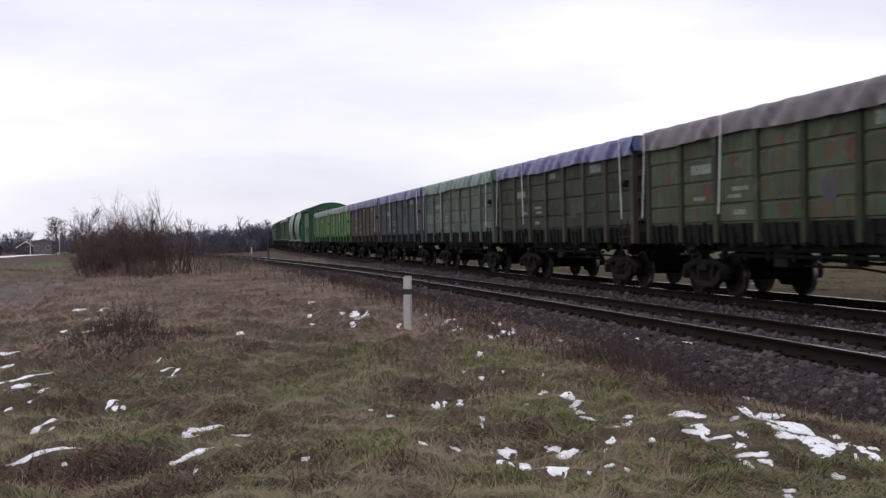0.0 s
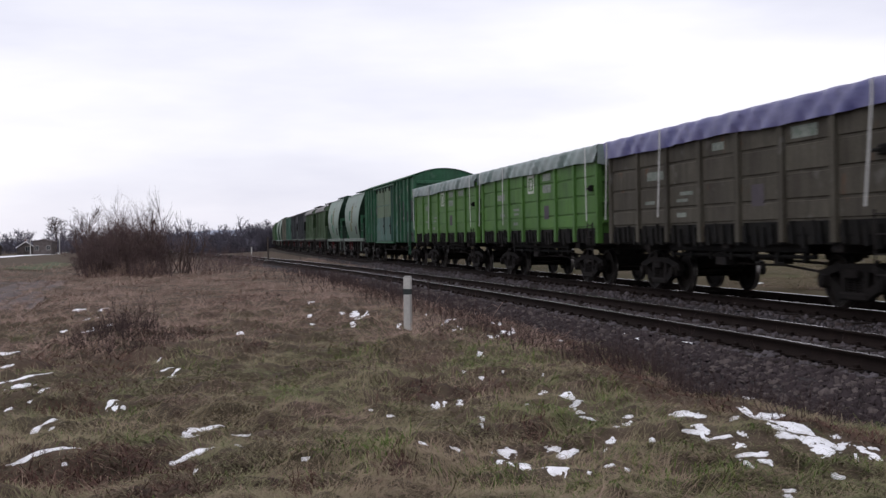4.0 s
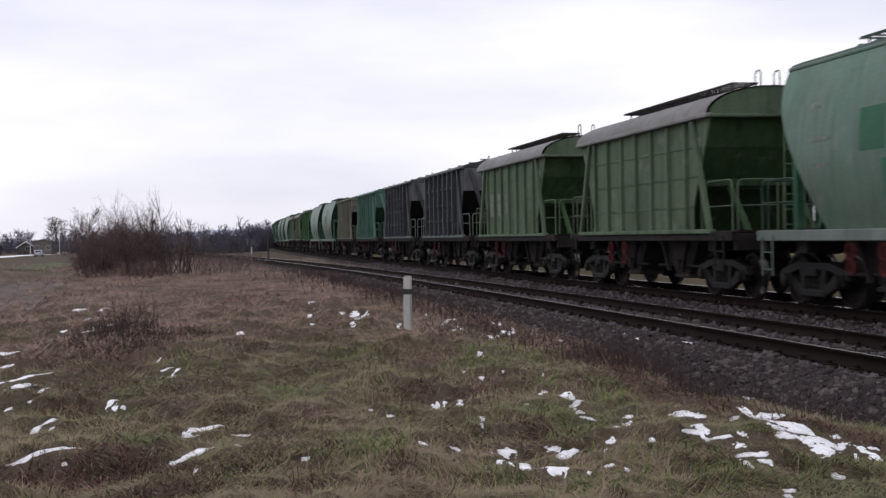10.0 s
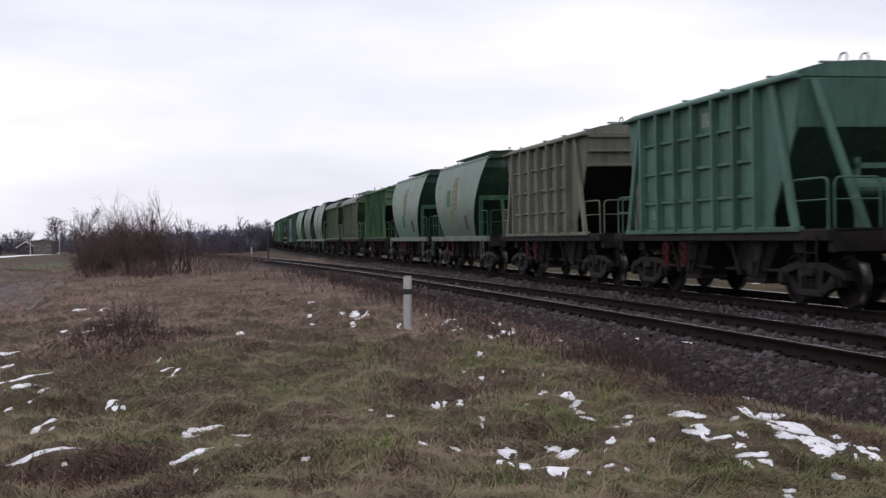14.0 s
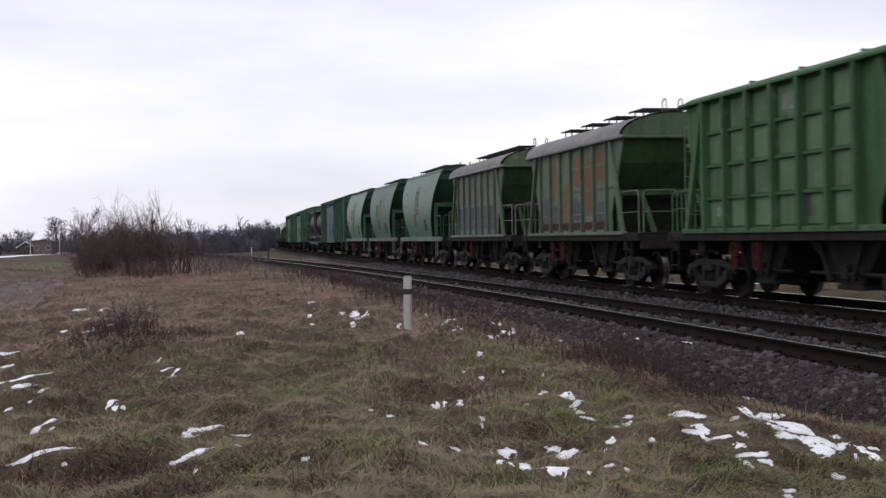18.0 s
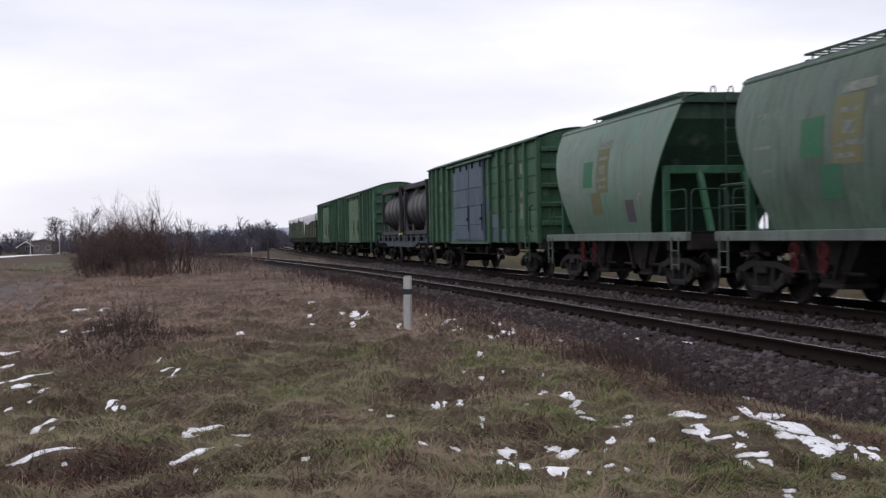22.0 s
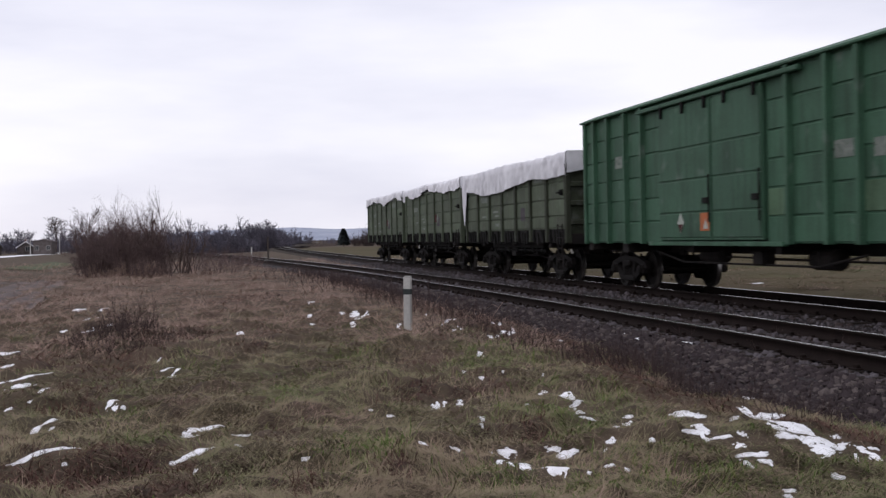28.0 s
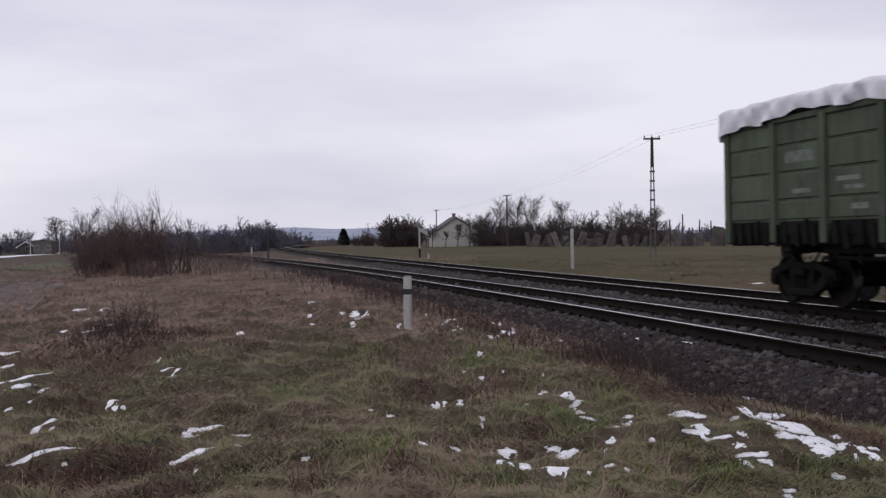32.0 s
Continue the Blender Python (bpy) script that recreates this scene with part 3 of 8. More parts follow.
# humps and hollows of the rough turf: x, y, half-widths and height
HUMPS = ((-4.55, 17.2, 0.8, 1.1, 0.30), (-2.75, 8.5, 0.75, 0.45, 0.10), (-5.6, 14.6, 0.9, 0.6, 0.10), (-1.9, 11.4, 0.5, 0.5, 0.06), (1.9, 11.6, 0.5, 0.5, 0.07), (2.6, 8.9, 0.5, 0.5, 0.04), (0.6, 9.6, 0.5, 0.4, 0.05), (-0.3, 12.6, 0.7, 0.6, 0.08), (0.9, 13.4, 0.6, 0.6, 0.06), (-6.2, 21.0, 0.8, 0.9, 0.14), (-1.2, 8.0, 0.5, 0.3, -0.04), (1.5, 7.9, 0.6, 0.35, -0.04))


def snow_cover(x, y, grow=1.0, front=0.0):
    """1 where a patch of snow lies, or within a margin in front of it."""
    hit = np.zeros(np.shape(x))
    for sx, sy, dx, dy, th in SNOW:
        near = (abs(x - sx) < dx * 1.6 + 0.1) & (abs(y - sy) < abs(dy) + th * 1.6 + front + 0.1)
        if not np.any(near):
            continue
        a = (x[near] - sx) / (dx * grow + 0.01)
        b = (y[near] - sy - a * dy)
        b = np.where(b < 0, np.minimum(b + front, 0), b) / (th * grow + 0.01)
        hit[near] = np.maximum(hit[near], np.clip(2.2 - a * a - b * b, 0, 1))
    return hit


def ground_z(x, y, smooth=False):
    x, y = np.asarray(x, float), np.asarray(y, float)
    ln, lf = lateral(NEAR, x, y), lateral(FAR, x, y)
    z = np.minimum(bed(np.where(ln < 0, abs(ln) - shoulder(x, y), abs(ln))), bed(abs(lf)))
    d = np.hypot(x, y)
    away = np.clip((np.minimum(abs(ln), abs(lf)) - 2.6) / 1.5, 0, 1)
    rough = 0.06 * wave(x, y, 3.0, 1) + 0.03 * wave(x, y, 1.3, 2)
    if not smooth:
        lumps = 0.034 * wave(x, y, 0.9, 4) + 0.042 * wave(x, y, 0.55, 5) + 0.024 * wave(x, y, 0.3, 6)
        rough = rough + lumps * (d < 30) * (1 - 0.65 * snow_cover(x, y, 1.15, 0.15))
    right = np.clip(lf / 30, 0, 1)
    z = z - 0.2 - 0.12 * right * np.clip(d / 150, 0, 1) + rough * away * np.clip(30 / (d + 1), 0.12, 1)
    hollow = np.exp(-((x + 6) / 5) ** 2 - ((y - 26) / 9) ** 2)
    vale = np.clip((d - 80) / 150, 0, 1) * np.clip((-x - 18) / 30, 0, 1)
    for hx, hy, wx, wy, h in HUMPS:
        z = z + h * np.exp(-((x - hx) / wx) ** 2 - ((y - hy) / wy) ** 2)
    return z + 0.10 * hollow * away - 1.2 * vale * vale * (3 - 2 * vale)


def top_z(x, y):
    """The turf, or the ballast where that lies higher."""
    ln = lateral(NEAR, x, y)
    shelf = np.interp(ln, [-3.9, -3.3, -2.8, -2.2, -1.75, -1.3, 1.3, 1.75, 2.1], [-0.74, -0.52, -0.43, -0.34, -0.24, -0.21, -0.21, -0.24, -0.36]) + NEAR["z"] + 0.02
    return np.maximum(ground_z(x, y), np.where(abs(ln) < 3.9, shelf, -9.0))


# ================= ground =================


def build_ground():
    rad = np.r_[np.arange(0, 5, 0.5), np.arange(5, 14, 0.045), np.arange(14, 24, 0.1), np.arange(24, 40, 0.3), np.geomspace(40, 4000, 60)]
    ang = np.r_[np.arange(-24, 30, 0.25), np.arange(30, 336, 6)]
    a, r = np.meshgrid(np.radians(ang), rad)
    x, y = (r * np.sin(a)).ravel(), (r * np.cos(a)).ravel()
    z = ground_z(x, y)
    n, m = len(ang), len(rad)
    j, i = np.meshgrid(np.arange(m - 1), np.arange(n), indexing="ij")
    i2 = (i + 1) % n
    f = np.stack([j * n + i, j * n + i2, (j + 1) * n + i2, (j + 1) * n + i], -1).reshape(-1, 4)
    me = fast_mesh("ground", np.c_[x, y, z], f[:, ::-1], M_GROUND)
    for p in me.polygons:
        p.use_smooth = True
    tagged(new("ground", me), "matted winter turf of dead and green grass", "ground", kind="structure")


build_ground()


def ribbon(tr, prof, s0, s1, step=1.0, jitter=0.0, seed=3):
    """A cross-section of (lat, z) carried along a track."""
    ss = np.arange(s0, s1 + step * 0.5, step)
    rr = np.random.RandomState(seed)
    lat, z = np.array([p[0] for p in prof]), np.array([p[1] for p in prof])
    x, y, _ = on_track(tr, ss[:, None] + 0 * lat, lat[None, :] + rr.uniform(-1, 1, (len(ss), len(lat))) * jitter)
    zz = tr["z"] + z[None, :] + rr.uniform(-1, 1, (len(ss), len(lat))) * jitter * 0.5
    n, m = len(lat), len(ss)
    j, i = np.meshgrid(np.arange(m - 1), np.arange(n - 1), indexing="ij")
    f = np.stack([j * n + i, j * n + i + 1, (j + 1) * n + i + 1, (j + 1) * n + i], -1).reshape(-1, 4)
    return np.c_[x.ravel(), y.ravel(), zz.ravel()], f


def build_track(tr, name, label):
    root = tagged(new(name), label, "railway track", kind="structure")
    prof = ([(-3.9, -0.74), (-3.3, -0.52), (-2.8, -0.43), (-2.2, -0.34), (-1.75, -0.24)] if tr is NEAR else [(-2.6, -0.78), (-2.3, -0.58), (-2.0, -0.36), (-1.7, -0.24)]) + [ (-1.3, -0.21), (-0.8, -0.23), (0, -0.22), (0.8, -0.23), (1.3, -0.21), (1.75, -0.24), (2.1, -0.36), (2.45, -0.58), (2.75, -0.78)]
    for s0, s1, mt in ((-450, 110, M_BALLAST), (110, 500, M_OLDBALLAST)):
        v, f = ribbon(tr, prof, s0, s1, 0.8, 0.03)
        ob = new("ballast_bed", fast_mesh("ballast_bed", v, f, mt))
        ob.parent = root
    # rails: head, web and foot drawn out along the line
    rail_prof = [(-0.075, -0.18), (-0.075, -0.165), (-0.012, -0.14), (-0.012, -0.045), (-0.0375, -0.035), (-0.0375, -0.005), (-0.034, 0.0),
                 (0.034, 0.0), (0.0375, -0.005), (0.0375, -0.035), (0.012, -0.045), (0.012, -0.14), (0.075, -0.165), (0.075, -0.18)]
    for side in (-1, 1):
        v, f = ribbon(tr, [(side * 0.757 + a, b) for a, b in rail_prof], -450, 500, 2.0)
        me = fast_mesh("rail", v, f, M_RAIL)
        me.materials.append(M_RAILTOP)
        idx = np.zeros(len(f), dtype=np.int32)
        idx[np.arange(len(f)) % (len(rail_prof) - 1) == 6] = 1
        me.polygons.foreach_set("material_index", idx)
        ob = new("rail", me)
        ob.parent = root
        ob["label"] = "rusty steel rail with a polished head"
    sl = Shape().box(-1.35, 1.35, -0.12, 0.12, -0.34, -0.185, 0.015).mesh("sleeper")
    sl.materials.append(M_SLEEPER)
    plate = Shape()
    for side in (-1, 1):
        plate.box(side * 0.757 - 0.17, side * 0.757 + 0.17, -0.08, 0.08, -0.186, -0.165, 0.005)
        for e in (-0.11, 0.11):
            plate.box(side * 0.757 + e - 0.03, side * 0.757 + e + 0.03, -0.035, 0.035, -0.17, -0.12, 0.01)
    plate = plate.mesh("rail_fastening")
    plate.materials.append(M_RAIL)
    rr = random.Random(5)
    for i in range(150):
        s = 2.0 + i * 0.62
        x, y, a = on_track(tr, s)
        ob = new("sleeper", sl)
        ob.parent = root
        ob.matrix_basis = pose(float(x), float(y), tr["z"] + rr.uniform(-0.008, 0.008), 0, 0, -math.degrees(float(a)) + rr.uniform(-1, 1))
        if i < 70:
            fb = new("rail_fastening", plate)
            fb.parent = ob
    # the rest of the sleepers, far along the line
    rest = Shape()
    for i in list(range(-700, 0)) + list(range(150, 760)):
        s = 2.0 + i * 0.62
        x, y, a = on_track(tr, s)
        m = pose(float(x), float(y), tr["z"], 0, 0, -math.degrees(float(a)))
        k = len(rest.v)
        rest.box(-1.35, 1.35, -0.12, 0.12, -0.34, -0.185)
        rest.v[k:] = [tuple(m @ Vector(p)) for p in rest.v[k:]]
    ob = part("far_sleepers", rest, M_SLEEPER, root)
    ob["kind"] = "stuff"


build_track(NEAR, "near_track", "single railway track with rusty rails on grey stone ballast")
build_track(FAR, "far_track", "railway track on grey stone ballast that carries the freight train")

# ================= the train =================
V_KNOTS = ((0, 13.359), (8, 12.970), (16, 12.723), (24, 12.737), (32, 12.866))
_tt = np.linspace(0, 32, 961)
_vv = np.interp(_tt, [k[0] for k in V_KNOTS], [k[1] for k in V_KNOTS])
_dd = np.r_[0, np.cumsum((_vv[1:] + _vv[:-1]) / 2 * (_tt[1] - _tt[0]))]


def gone(t):
    """Metres that the train has run at t seconds."""
    return float(np.interp(t, _tt, _dd))


WAGONS, AXLES = [], []
WHEEL_R = 0.475


def wheelset_shape():
    s = Shape().tube((-1.02, 0, 0), (1.02, 0, 0), 0.075, 12)
    for side in (-1, 1):
        prof = [(-0.10, 0.12), (-0.09, 0.16), (-0.02, 0.20), (-0.03, 0.38), (-0.065, 0.41), (-0.065, 0.50), (-0.04, 0.505), (-0.03, 0.48), (0.065, 0.47), (0.065, 0.41), (0.02, 0.38), (0.02, 0.20), (0.09, 0.16), (0.10, 0.12)]
        s.lathe([(side * t, r) for t, r in prof], (side * 0.79, 0, 0), "x", 24)
        for k in range(4):
            a = k * math.pi / 2
            s.box(side * 1.03 - 0.012, side * 1.03 + 0.012, 0.05 * math.cos(a) - 0.014, 0.05 * math.cos(a) + 0.014, 0.05 * math.sin(a) - 0.014, 0.05 * math.sin(a) + 0.014)
    return s


def polish_treads(me):
    """The running tread and flange of the wheels are bright steel."""
    me.materials.append(M_TREAD)
    for f in me.polygons:
        if math.hypot(f.center[1], f.center[2]) > 0.462 and abs(f.normal[0]) < 0.8:
            f.material_index = 1


def side_frame_shape(only):
    """Cast side frame: arched top chord, inclined struts, spring seat, columns and axle boxes."""
    s = Shape()
    x0, x1 = sorted((only * 0.95, only * 1.09))
    s.prism([(-1.22, 0.50), (-1.16, 0.66), (-0.58, 0.80), (0.58, 0.80), (1.16, 0.66), (1.22, 0.50), (1.0, 0.55), (0.52, 0.67), (-0.52, 0.67), (-1.0, 0.55)], "x", x0, x1)
    for e in (-1, 1):
        s.prism([(e * 1.02, 0.48), (e * 0.82, 0.58), (e * 0.36, 0.36), (e * 0.40, 0.20)], "x", x0, x1)
        s.prism([(e * 0.28, 0.30), (e * 0.40, 0.30), (e * 0.46, 0.70), (e * 0.30, 0.70)], "x", x0, x1)
        s.box(only * 1.02 - 0.11, only * 1.02 + 0.11, e * 0.925 - 0.15, e * 0.925 + 0.15, 0.36, 0.61, 0.03)
        s.tube((only * 1.02, e * 0.925, 0.475), (only * 1.18, e * 0.925, 0.475), 0.12, 12)
        s.box(*sorted((only * 0.70, only * 0.94)), e * 0.40 - 0.05, e * 0.40 + 0.05, 0.30, 0.62, 0.02)
        s.tube((only * 0.92, e * 0.44, 0.62), (only * 0.92, e * 0.48, 0.86), 0.03, 6)
    s.box(x0 - 0.03, x1 + 0.03, -0.45, 0.45, 0.17, 0.31, 0.03)
    s.box(*sorted((only * 0.98, only * 1.16)), -0.21, 0.21, 0.54, 0.70, 0.03)
    return s


def spring_shape():
    prof = []
    for k in range(6):
        prof += [(0.29 + k * 0.045, 0.07), (0.305 + k * 0.045, 0.09), (0.322 + k * 0.045, 0.09)]
    return Shape().lathe(prof + [(0.57, 0.07)], (0, 0, 0), "z", 10)


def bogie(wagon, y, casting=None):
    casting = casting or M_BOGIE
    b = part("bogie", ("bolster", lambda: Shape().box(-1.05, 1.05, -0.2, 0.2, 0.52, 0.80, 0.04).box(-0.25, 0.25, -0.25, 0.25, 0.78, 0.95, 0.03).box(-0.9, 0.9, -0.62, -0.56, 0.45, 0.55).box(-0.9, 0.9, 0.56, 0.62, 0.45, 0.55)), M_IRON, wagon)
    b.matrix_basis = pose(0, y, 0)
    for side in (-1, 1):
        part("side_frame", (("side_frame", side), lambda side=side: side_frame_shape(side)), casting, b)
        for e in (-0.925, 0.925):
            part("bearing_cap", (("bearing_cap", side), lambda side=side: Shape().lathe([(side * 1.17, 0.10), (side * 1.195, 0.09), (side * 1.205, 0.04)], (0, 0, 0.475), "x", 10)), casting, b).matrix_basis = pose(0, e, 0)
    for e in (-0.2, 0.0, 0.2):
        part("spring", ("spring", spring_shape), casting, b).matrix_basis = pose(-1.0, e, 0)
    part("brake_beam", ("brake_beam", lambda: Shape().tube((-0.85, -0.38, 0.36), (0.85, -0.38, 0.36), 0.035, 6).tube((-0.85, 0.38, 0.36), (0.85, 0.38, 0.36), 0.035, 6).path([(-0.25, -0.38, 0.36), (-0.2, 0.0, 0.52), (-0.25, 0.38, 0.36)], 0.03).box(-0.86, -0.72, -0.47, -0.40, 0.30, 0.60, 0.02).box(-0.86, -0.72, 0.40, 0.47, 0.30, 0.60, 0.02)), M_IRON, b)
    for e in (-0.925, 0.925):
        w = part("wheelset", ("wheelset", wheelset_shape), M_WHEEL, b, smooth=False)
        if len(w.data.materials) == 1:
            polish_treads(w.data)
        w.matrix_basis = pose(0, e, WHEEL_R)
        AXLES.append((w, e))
    return b


def couplers(wagon, half):
    for sgn in (-1, 1):
        def make(sgn=sgn):
            s = Shape().box(-0.1, 0.1, min(sgn * half, sgn * (half - 0.5)), max(sgn * half, sgn * (half - 0.5)), 0.92, 1.12, 0.03)
            y = sgn * (half + 0.12)
            s.prism([(-0.2, y - 0.14), (0.05, y - 0.14), (0.22, y - 0.02), (0.16, y + 0.14), (-0.12, y + 0.14), (-0.24, y + 0.04)], "z", 0.86, 1.17)
            s.path([(0.35, sgn * (half - 0.4), 1.0), (0.38, sgn * (half - 0.1), 0.75), (0.3, sgn * (half + 0.15), 0.7)], 0.025)
            return s
        part("coupler", (("coupler", half, sgn), make), M_IRON, wagon)


def wagon_root(name, label, category, group):
    return tagged(new(name), label, category, group)


def bars(wagon, side_x, spec, mat=None, name="marking"):
    """Painted bars on a flank: (y, z, width, height)."""
    for y, z, w, h in spec:
        part(name, Shape().box(side_x - 0.006, side_x, y - w / 2, y + w / 2, z - h / 2, z + h / 2), mat or M_MARK, wagon)


def ladder(name, wagon, x, y, z0, z1, wide=0.4, mat=None, axis="x", key=None):
    def make():
        s = Shape()
        for e in (-wide / 2, wide / 2):
            p = (x + e, y) if axis == "x" else (x, y + e)
            s.tube((*p, z0), (*p, z1), 0.018, 6)
        k = z0 + 0.12
        while k < z1:
            a, b = ((x - wide / 2, y, k), (x + wide / 2, y, k)) if axis == "x" else ((x, y - wide / 2, k), (x, y + wide / 2, k))
            s.tube(a, b, 0.012, 6)
            k += 0.32
        return s
    part(name, (key or (name, x, y, z0, z1, axis), make), mat, wagon)


GON_POSTS = (4.5, 2.7, 0.9, -0.9, -2.7, -4.5)
GH = 6.5


def tarp_shape(seed, rag, heap, sag, flap=0.0):
    r = np.random.RandomState(seed)
    ph = r.uniform(0, 6.28, 12)
    s = Shape()
    lats = [-1.62, -1.63, -1.62, -1.605, -1.54, -1.1, -0.55, 0, 0.55, 1.1, 1.54, 1.605, 1.62, 1.63, 1.62]
    rows = []
    ys = np.linspace(-6.62, 6.62, 150)
    for y in ys:
        end = max(0.0, (abs(y) - 6.4) / 0.22)
        crest = 3.78 + heap * (0.5 + 0.5 * math.sin(y * 0.7 + ph[0])) + (0.004 + 0.1 * heap) * math.sin(y * 5 + ph[1])
        row = []
        for k, x in enumerate(lats):
            e = k if x < 0 else len(lats) - 1 - k
            hem = 3.33 - flap * min(1.0, max(0.0, (y - 6.1) / 0.25)) - sag * (0.45 + 0.55 * max(0.0, math.cos((y - 2.0) / 6.6 * 1.57)) ** 2) + rag * (0.7 * math.sin(y * 0.83 + ph[2] + (x > 0)) + 0.45 * math.sin(y * 1.9 + ph[3]) * math.sin(y * 0.5 + ph[1]) + 0.12 * math.sin(y * 6.1 + ph[4]))
            z = [hem, hem + (crest - hem) * 0.35, hem + (crest - hem) * 0.7, crest - 0.05, crest][e] if e < 5 else crest + 0.05 * (1 - (x / 1.5) ** 2)
            fold = (0.022 * math.sin(y * 7.3 + ph[5] + z * 11) + 0.016 * math.sin(y * 12.1 - z * 15 + ph[10]) + 0.012 * math.sin(y * 3.1 + z * 8 + ph[11])) * (1 + rag * 1.6) * (e < 4) * (1 + 0.6 * math.sin(y * 2.1 + ph[6]))
            wr = (0.005 + 0.12 * heap) * math.sin(y * 6.1 + x * 3 + ph[7]) if e >= 4 else 0
            row.append((x + (fold if x < 0 else -fold), y, z + wr))
        rows.append(row)
    s.grid(rows)
    for sgn in (-1, 1):
        base = rows[0] if sgn < 0 else rows[-1]
        fl = []
        for q in range(5):
            t = q / 4
            fl.append([(p[0] * 0.985, p[1] + sgn * (0.02 + 0.03 * math.sin(p[0] * 6 + ph[8])) * t, p[2] + (3.30 - 0.12 * math.sin(p[0] * 2.3 + ph[9]) - p[2]) * t if 3 <= k <= len(base) - 4 else p[2] - 0.05 * t) for k, p in enumerate(base)])
        s.grid(fl)
    return s


def gondola(label, paint_body, post_paint, tarp, rag=0.04, heap=0.0, sag=0.0, seed=1, marks=True, straps=True, extra=None, flap=0.0):
    w = wagon_root("open_wagon", label, "freight wagon", "wagons of the freight train")
    part("underframe", ("g_frame", lambda: Shape().box(-0.28, 0.28, -6.45, 6.45, 0.95, 1.35, 0.02).box(-1.42, 1.42, -6.5, -6.2, 1.1, 1.42, 0.02).box(-1.42, 1.42, 6.2, 6.5, 1.1, 1.42, 0.02).box(-1.4, 1.4, -4.5, -4.15, 1.0, 1.38, 0.02).box(-1.4, 1.4, 4.15, 4.5, 1.0, 1.38, 0.02).box(-1.4, 1.4, -0.15, 0.15, 1.05, 1.38)), M_IRON, w)
    part("floor", ("g_floor", lambda: Shape().box(-1.42, 1.42, -6.45, 6.45, 1.40, 1.46)), M_DARK, w)
    for sgn in (-1, 1):
        sw = part("side_wall", (("g_wall", sgn), lambda sgn=sgn: Shape().box(*sorted((sgn * 1.44, sgn * 1.49)), -6.5, 6.5, 1.52, 3.44)), paint_body, w)
        if sgn < 0:
            ps = (6.42,) + GON_POSTS + (-6.42,)
            for a, b in zip(ps, ps[1:]):
                for z0, z1 in ((1.60, 1.92), (1.97, 2.42), (2.47, 2.92), (2.97, 3.37)):
                    wd, ht = round(a - b - 0.2, 3), round(z1 - z0, 3)
                    part("panel", (("g_pan", wd, ht), lambda wd=wd, ht=ht: Shape().box(-0.028, 0.0, -wd / 2, wd / 2, 0, ht, 0.014)), paint_body, sw).matrix_basis = pose(-1.488, (a + b) / 2, z0)
        part("top_rail", (("g_top", sgn), lambda sgn=sgn: Shape().box(*sorted((sgn * 1.42, sgn * 1.56)), -6.5, 6.5, 3.36, 3.48, 0.02)), paint_body, w)
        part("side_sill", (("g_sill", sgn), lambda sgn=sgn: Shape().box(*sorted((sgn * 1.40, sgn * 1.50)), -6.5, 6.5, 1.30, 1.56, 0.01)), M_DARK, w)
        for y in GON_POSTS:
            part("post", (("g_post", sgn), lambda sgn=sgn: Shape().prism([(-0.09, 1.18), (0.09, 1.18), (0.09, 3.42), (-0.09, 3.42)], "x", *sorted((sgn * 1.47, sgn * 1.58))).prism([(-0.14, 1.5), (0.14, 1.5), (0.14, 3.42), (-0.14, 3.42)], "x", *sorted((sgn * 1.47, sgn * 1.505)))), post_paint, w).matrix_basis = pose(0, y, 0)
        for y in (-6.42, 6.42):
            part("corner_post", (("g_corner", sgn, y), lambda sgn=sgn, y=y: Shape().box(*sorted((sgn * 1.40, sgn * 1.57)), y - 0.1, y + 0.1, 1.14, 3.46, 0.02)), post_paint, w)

        # Latch rail and latches are blackened to paint the ragged shade along the sill.
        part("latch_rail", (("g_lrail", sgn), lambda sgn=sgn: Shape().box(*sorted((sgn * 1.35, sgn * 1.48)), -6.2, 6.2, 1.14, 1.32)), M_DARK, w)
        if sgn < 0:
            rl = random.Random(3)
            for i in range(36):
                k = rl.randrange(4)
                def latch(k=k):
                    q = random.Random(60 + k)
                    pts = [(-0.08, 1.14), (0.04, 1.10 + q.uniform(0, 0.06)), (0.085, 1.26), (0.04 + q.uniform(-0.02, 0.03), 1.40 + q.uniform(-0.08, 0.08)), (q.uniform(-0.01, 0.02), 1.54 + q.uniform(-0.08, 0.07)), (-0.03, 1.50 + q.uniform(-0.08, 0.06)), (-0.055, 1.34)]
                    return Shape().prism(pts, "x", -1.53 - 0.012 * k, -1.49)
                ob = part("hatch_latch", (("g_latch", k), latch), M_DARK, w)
                ob.matrix_basis = pose(0, -6.2 + i * 0.354 + rl.uniform(-0.07, 0.07), rl.uniform(-0.06, 0.05))
    for sgn in (-1, 1):
        def endwall(sgn=sgn):
            s = Shape().box(-1.42, 1.42, *sorted((sgn * 6.42, sgn * 6.47)), 1.42, 3.44)
            return s
        ew = part("end_wall", (("g_end", sgn), endwall), post_paint, w)
        for z in (1.75, 2.3, 2.85, 3.38):
            part("end_beam", (("g_beam", sgn), lambda sgn=sgn: Shape().prism([(sgn * 6.46, -0.09), (sgn * 6.58, -0.05), (sgn * 6.58, 0.05), (sgn * 6.46, 0.09)], "x", -1.42, 1.42)), post_paint, ew).matrix_basis = pose(0, 0, z)
    ladder("ladder", w, -1.62, -6.05, 0.55, 1.7, 0.42, M_IRON, "y")
    ladder("end_ladder", w, 0.9, -6.64, 1.2, 3.3, 0.4, post_paint, "x")
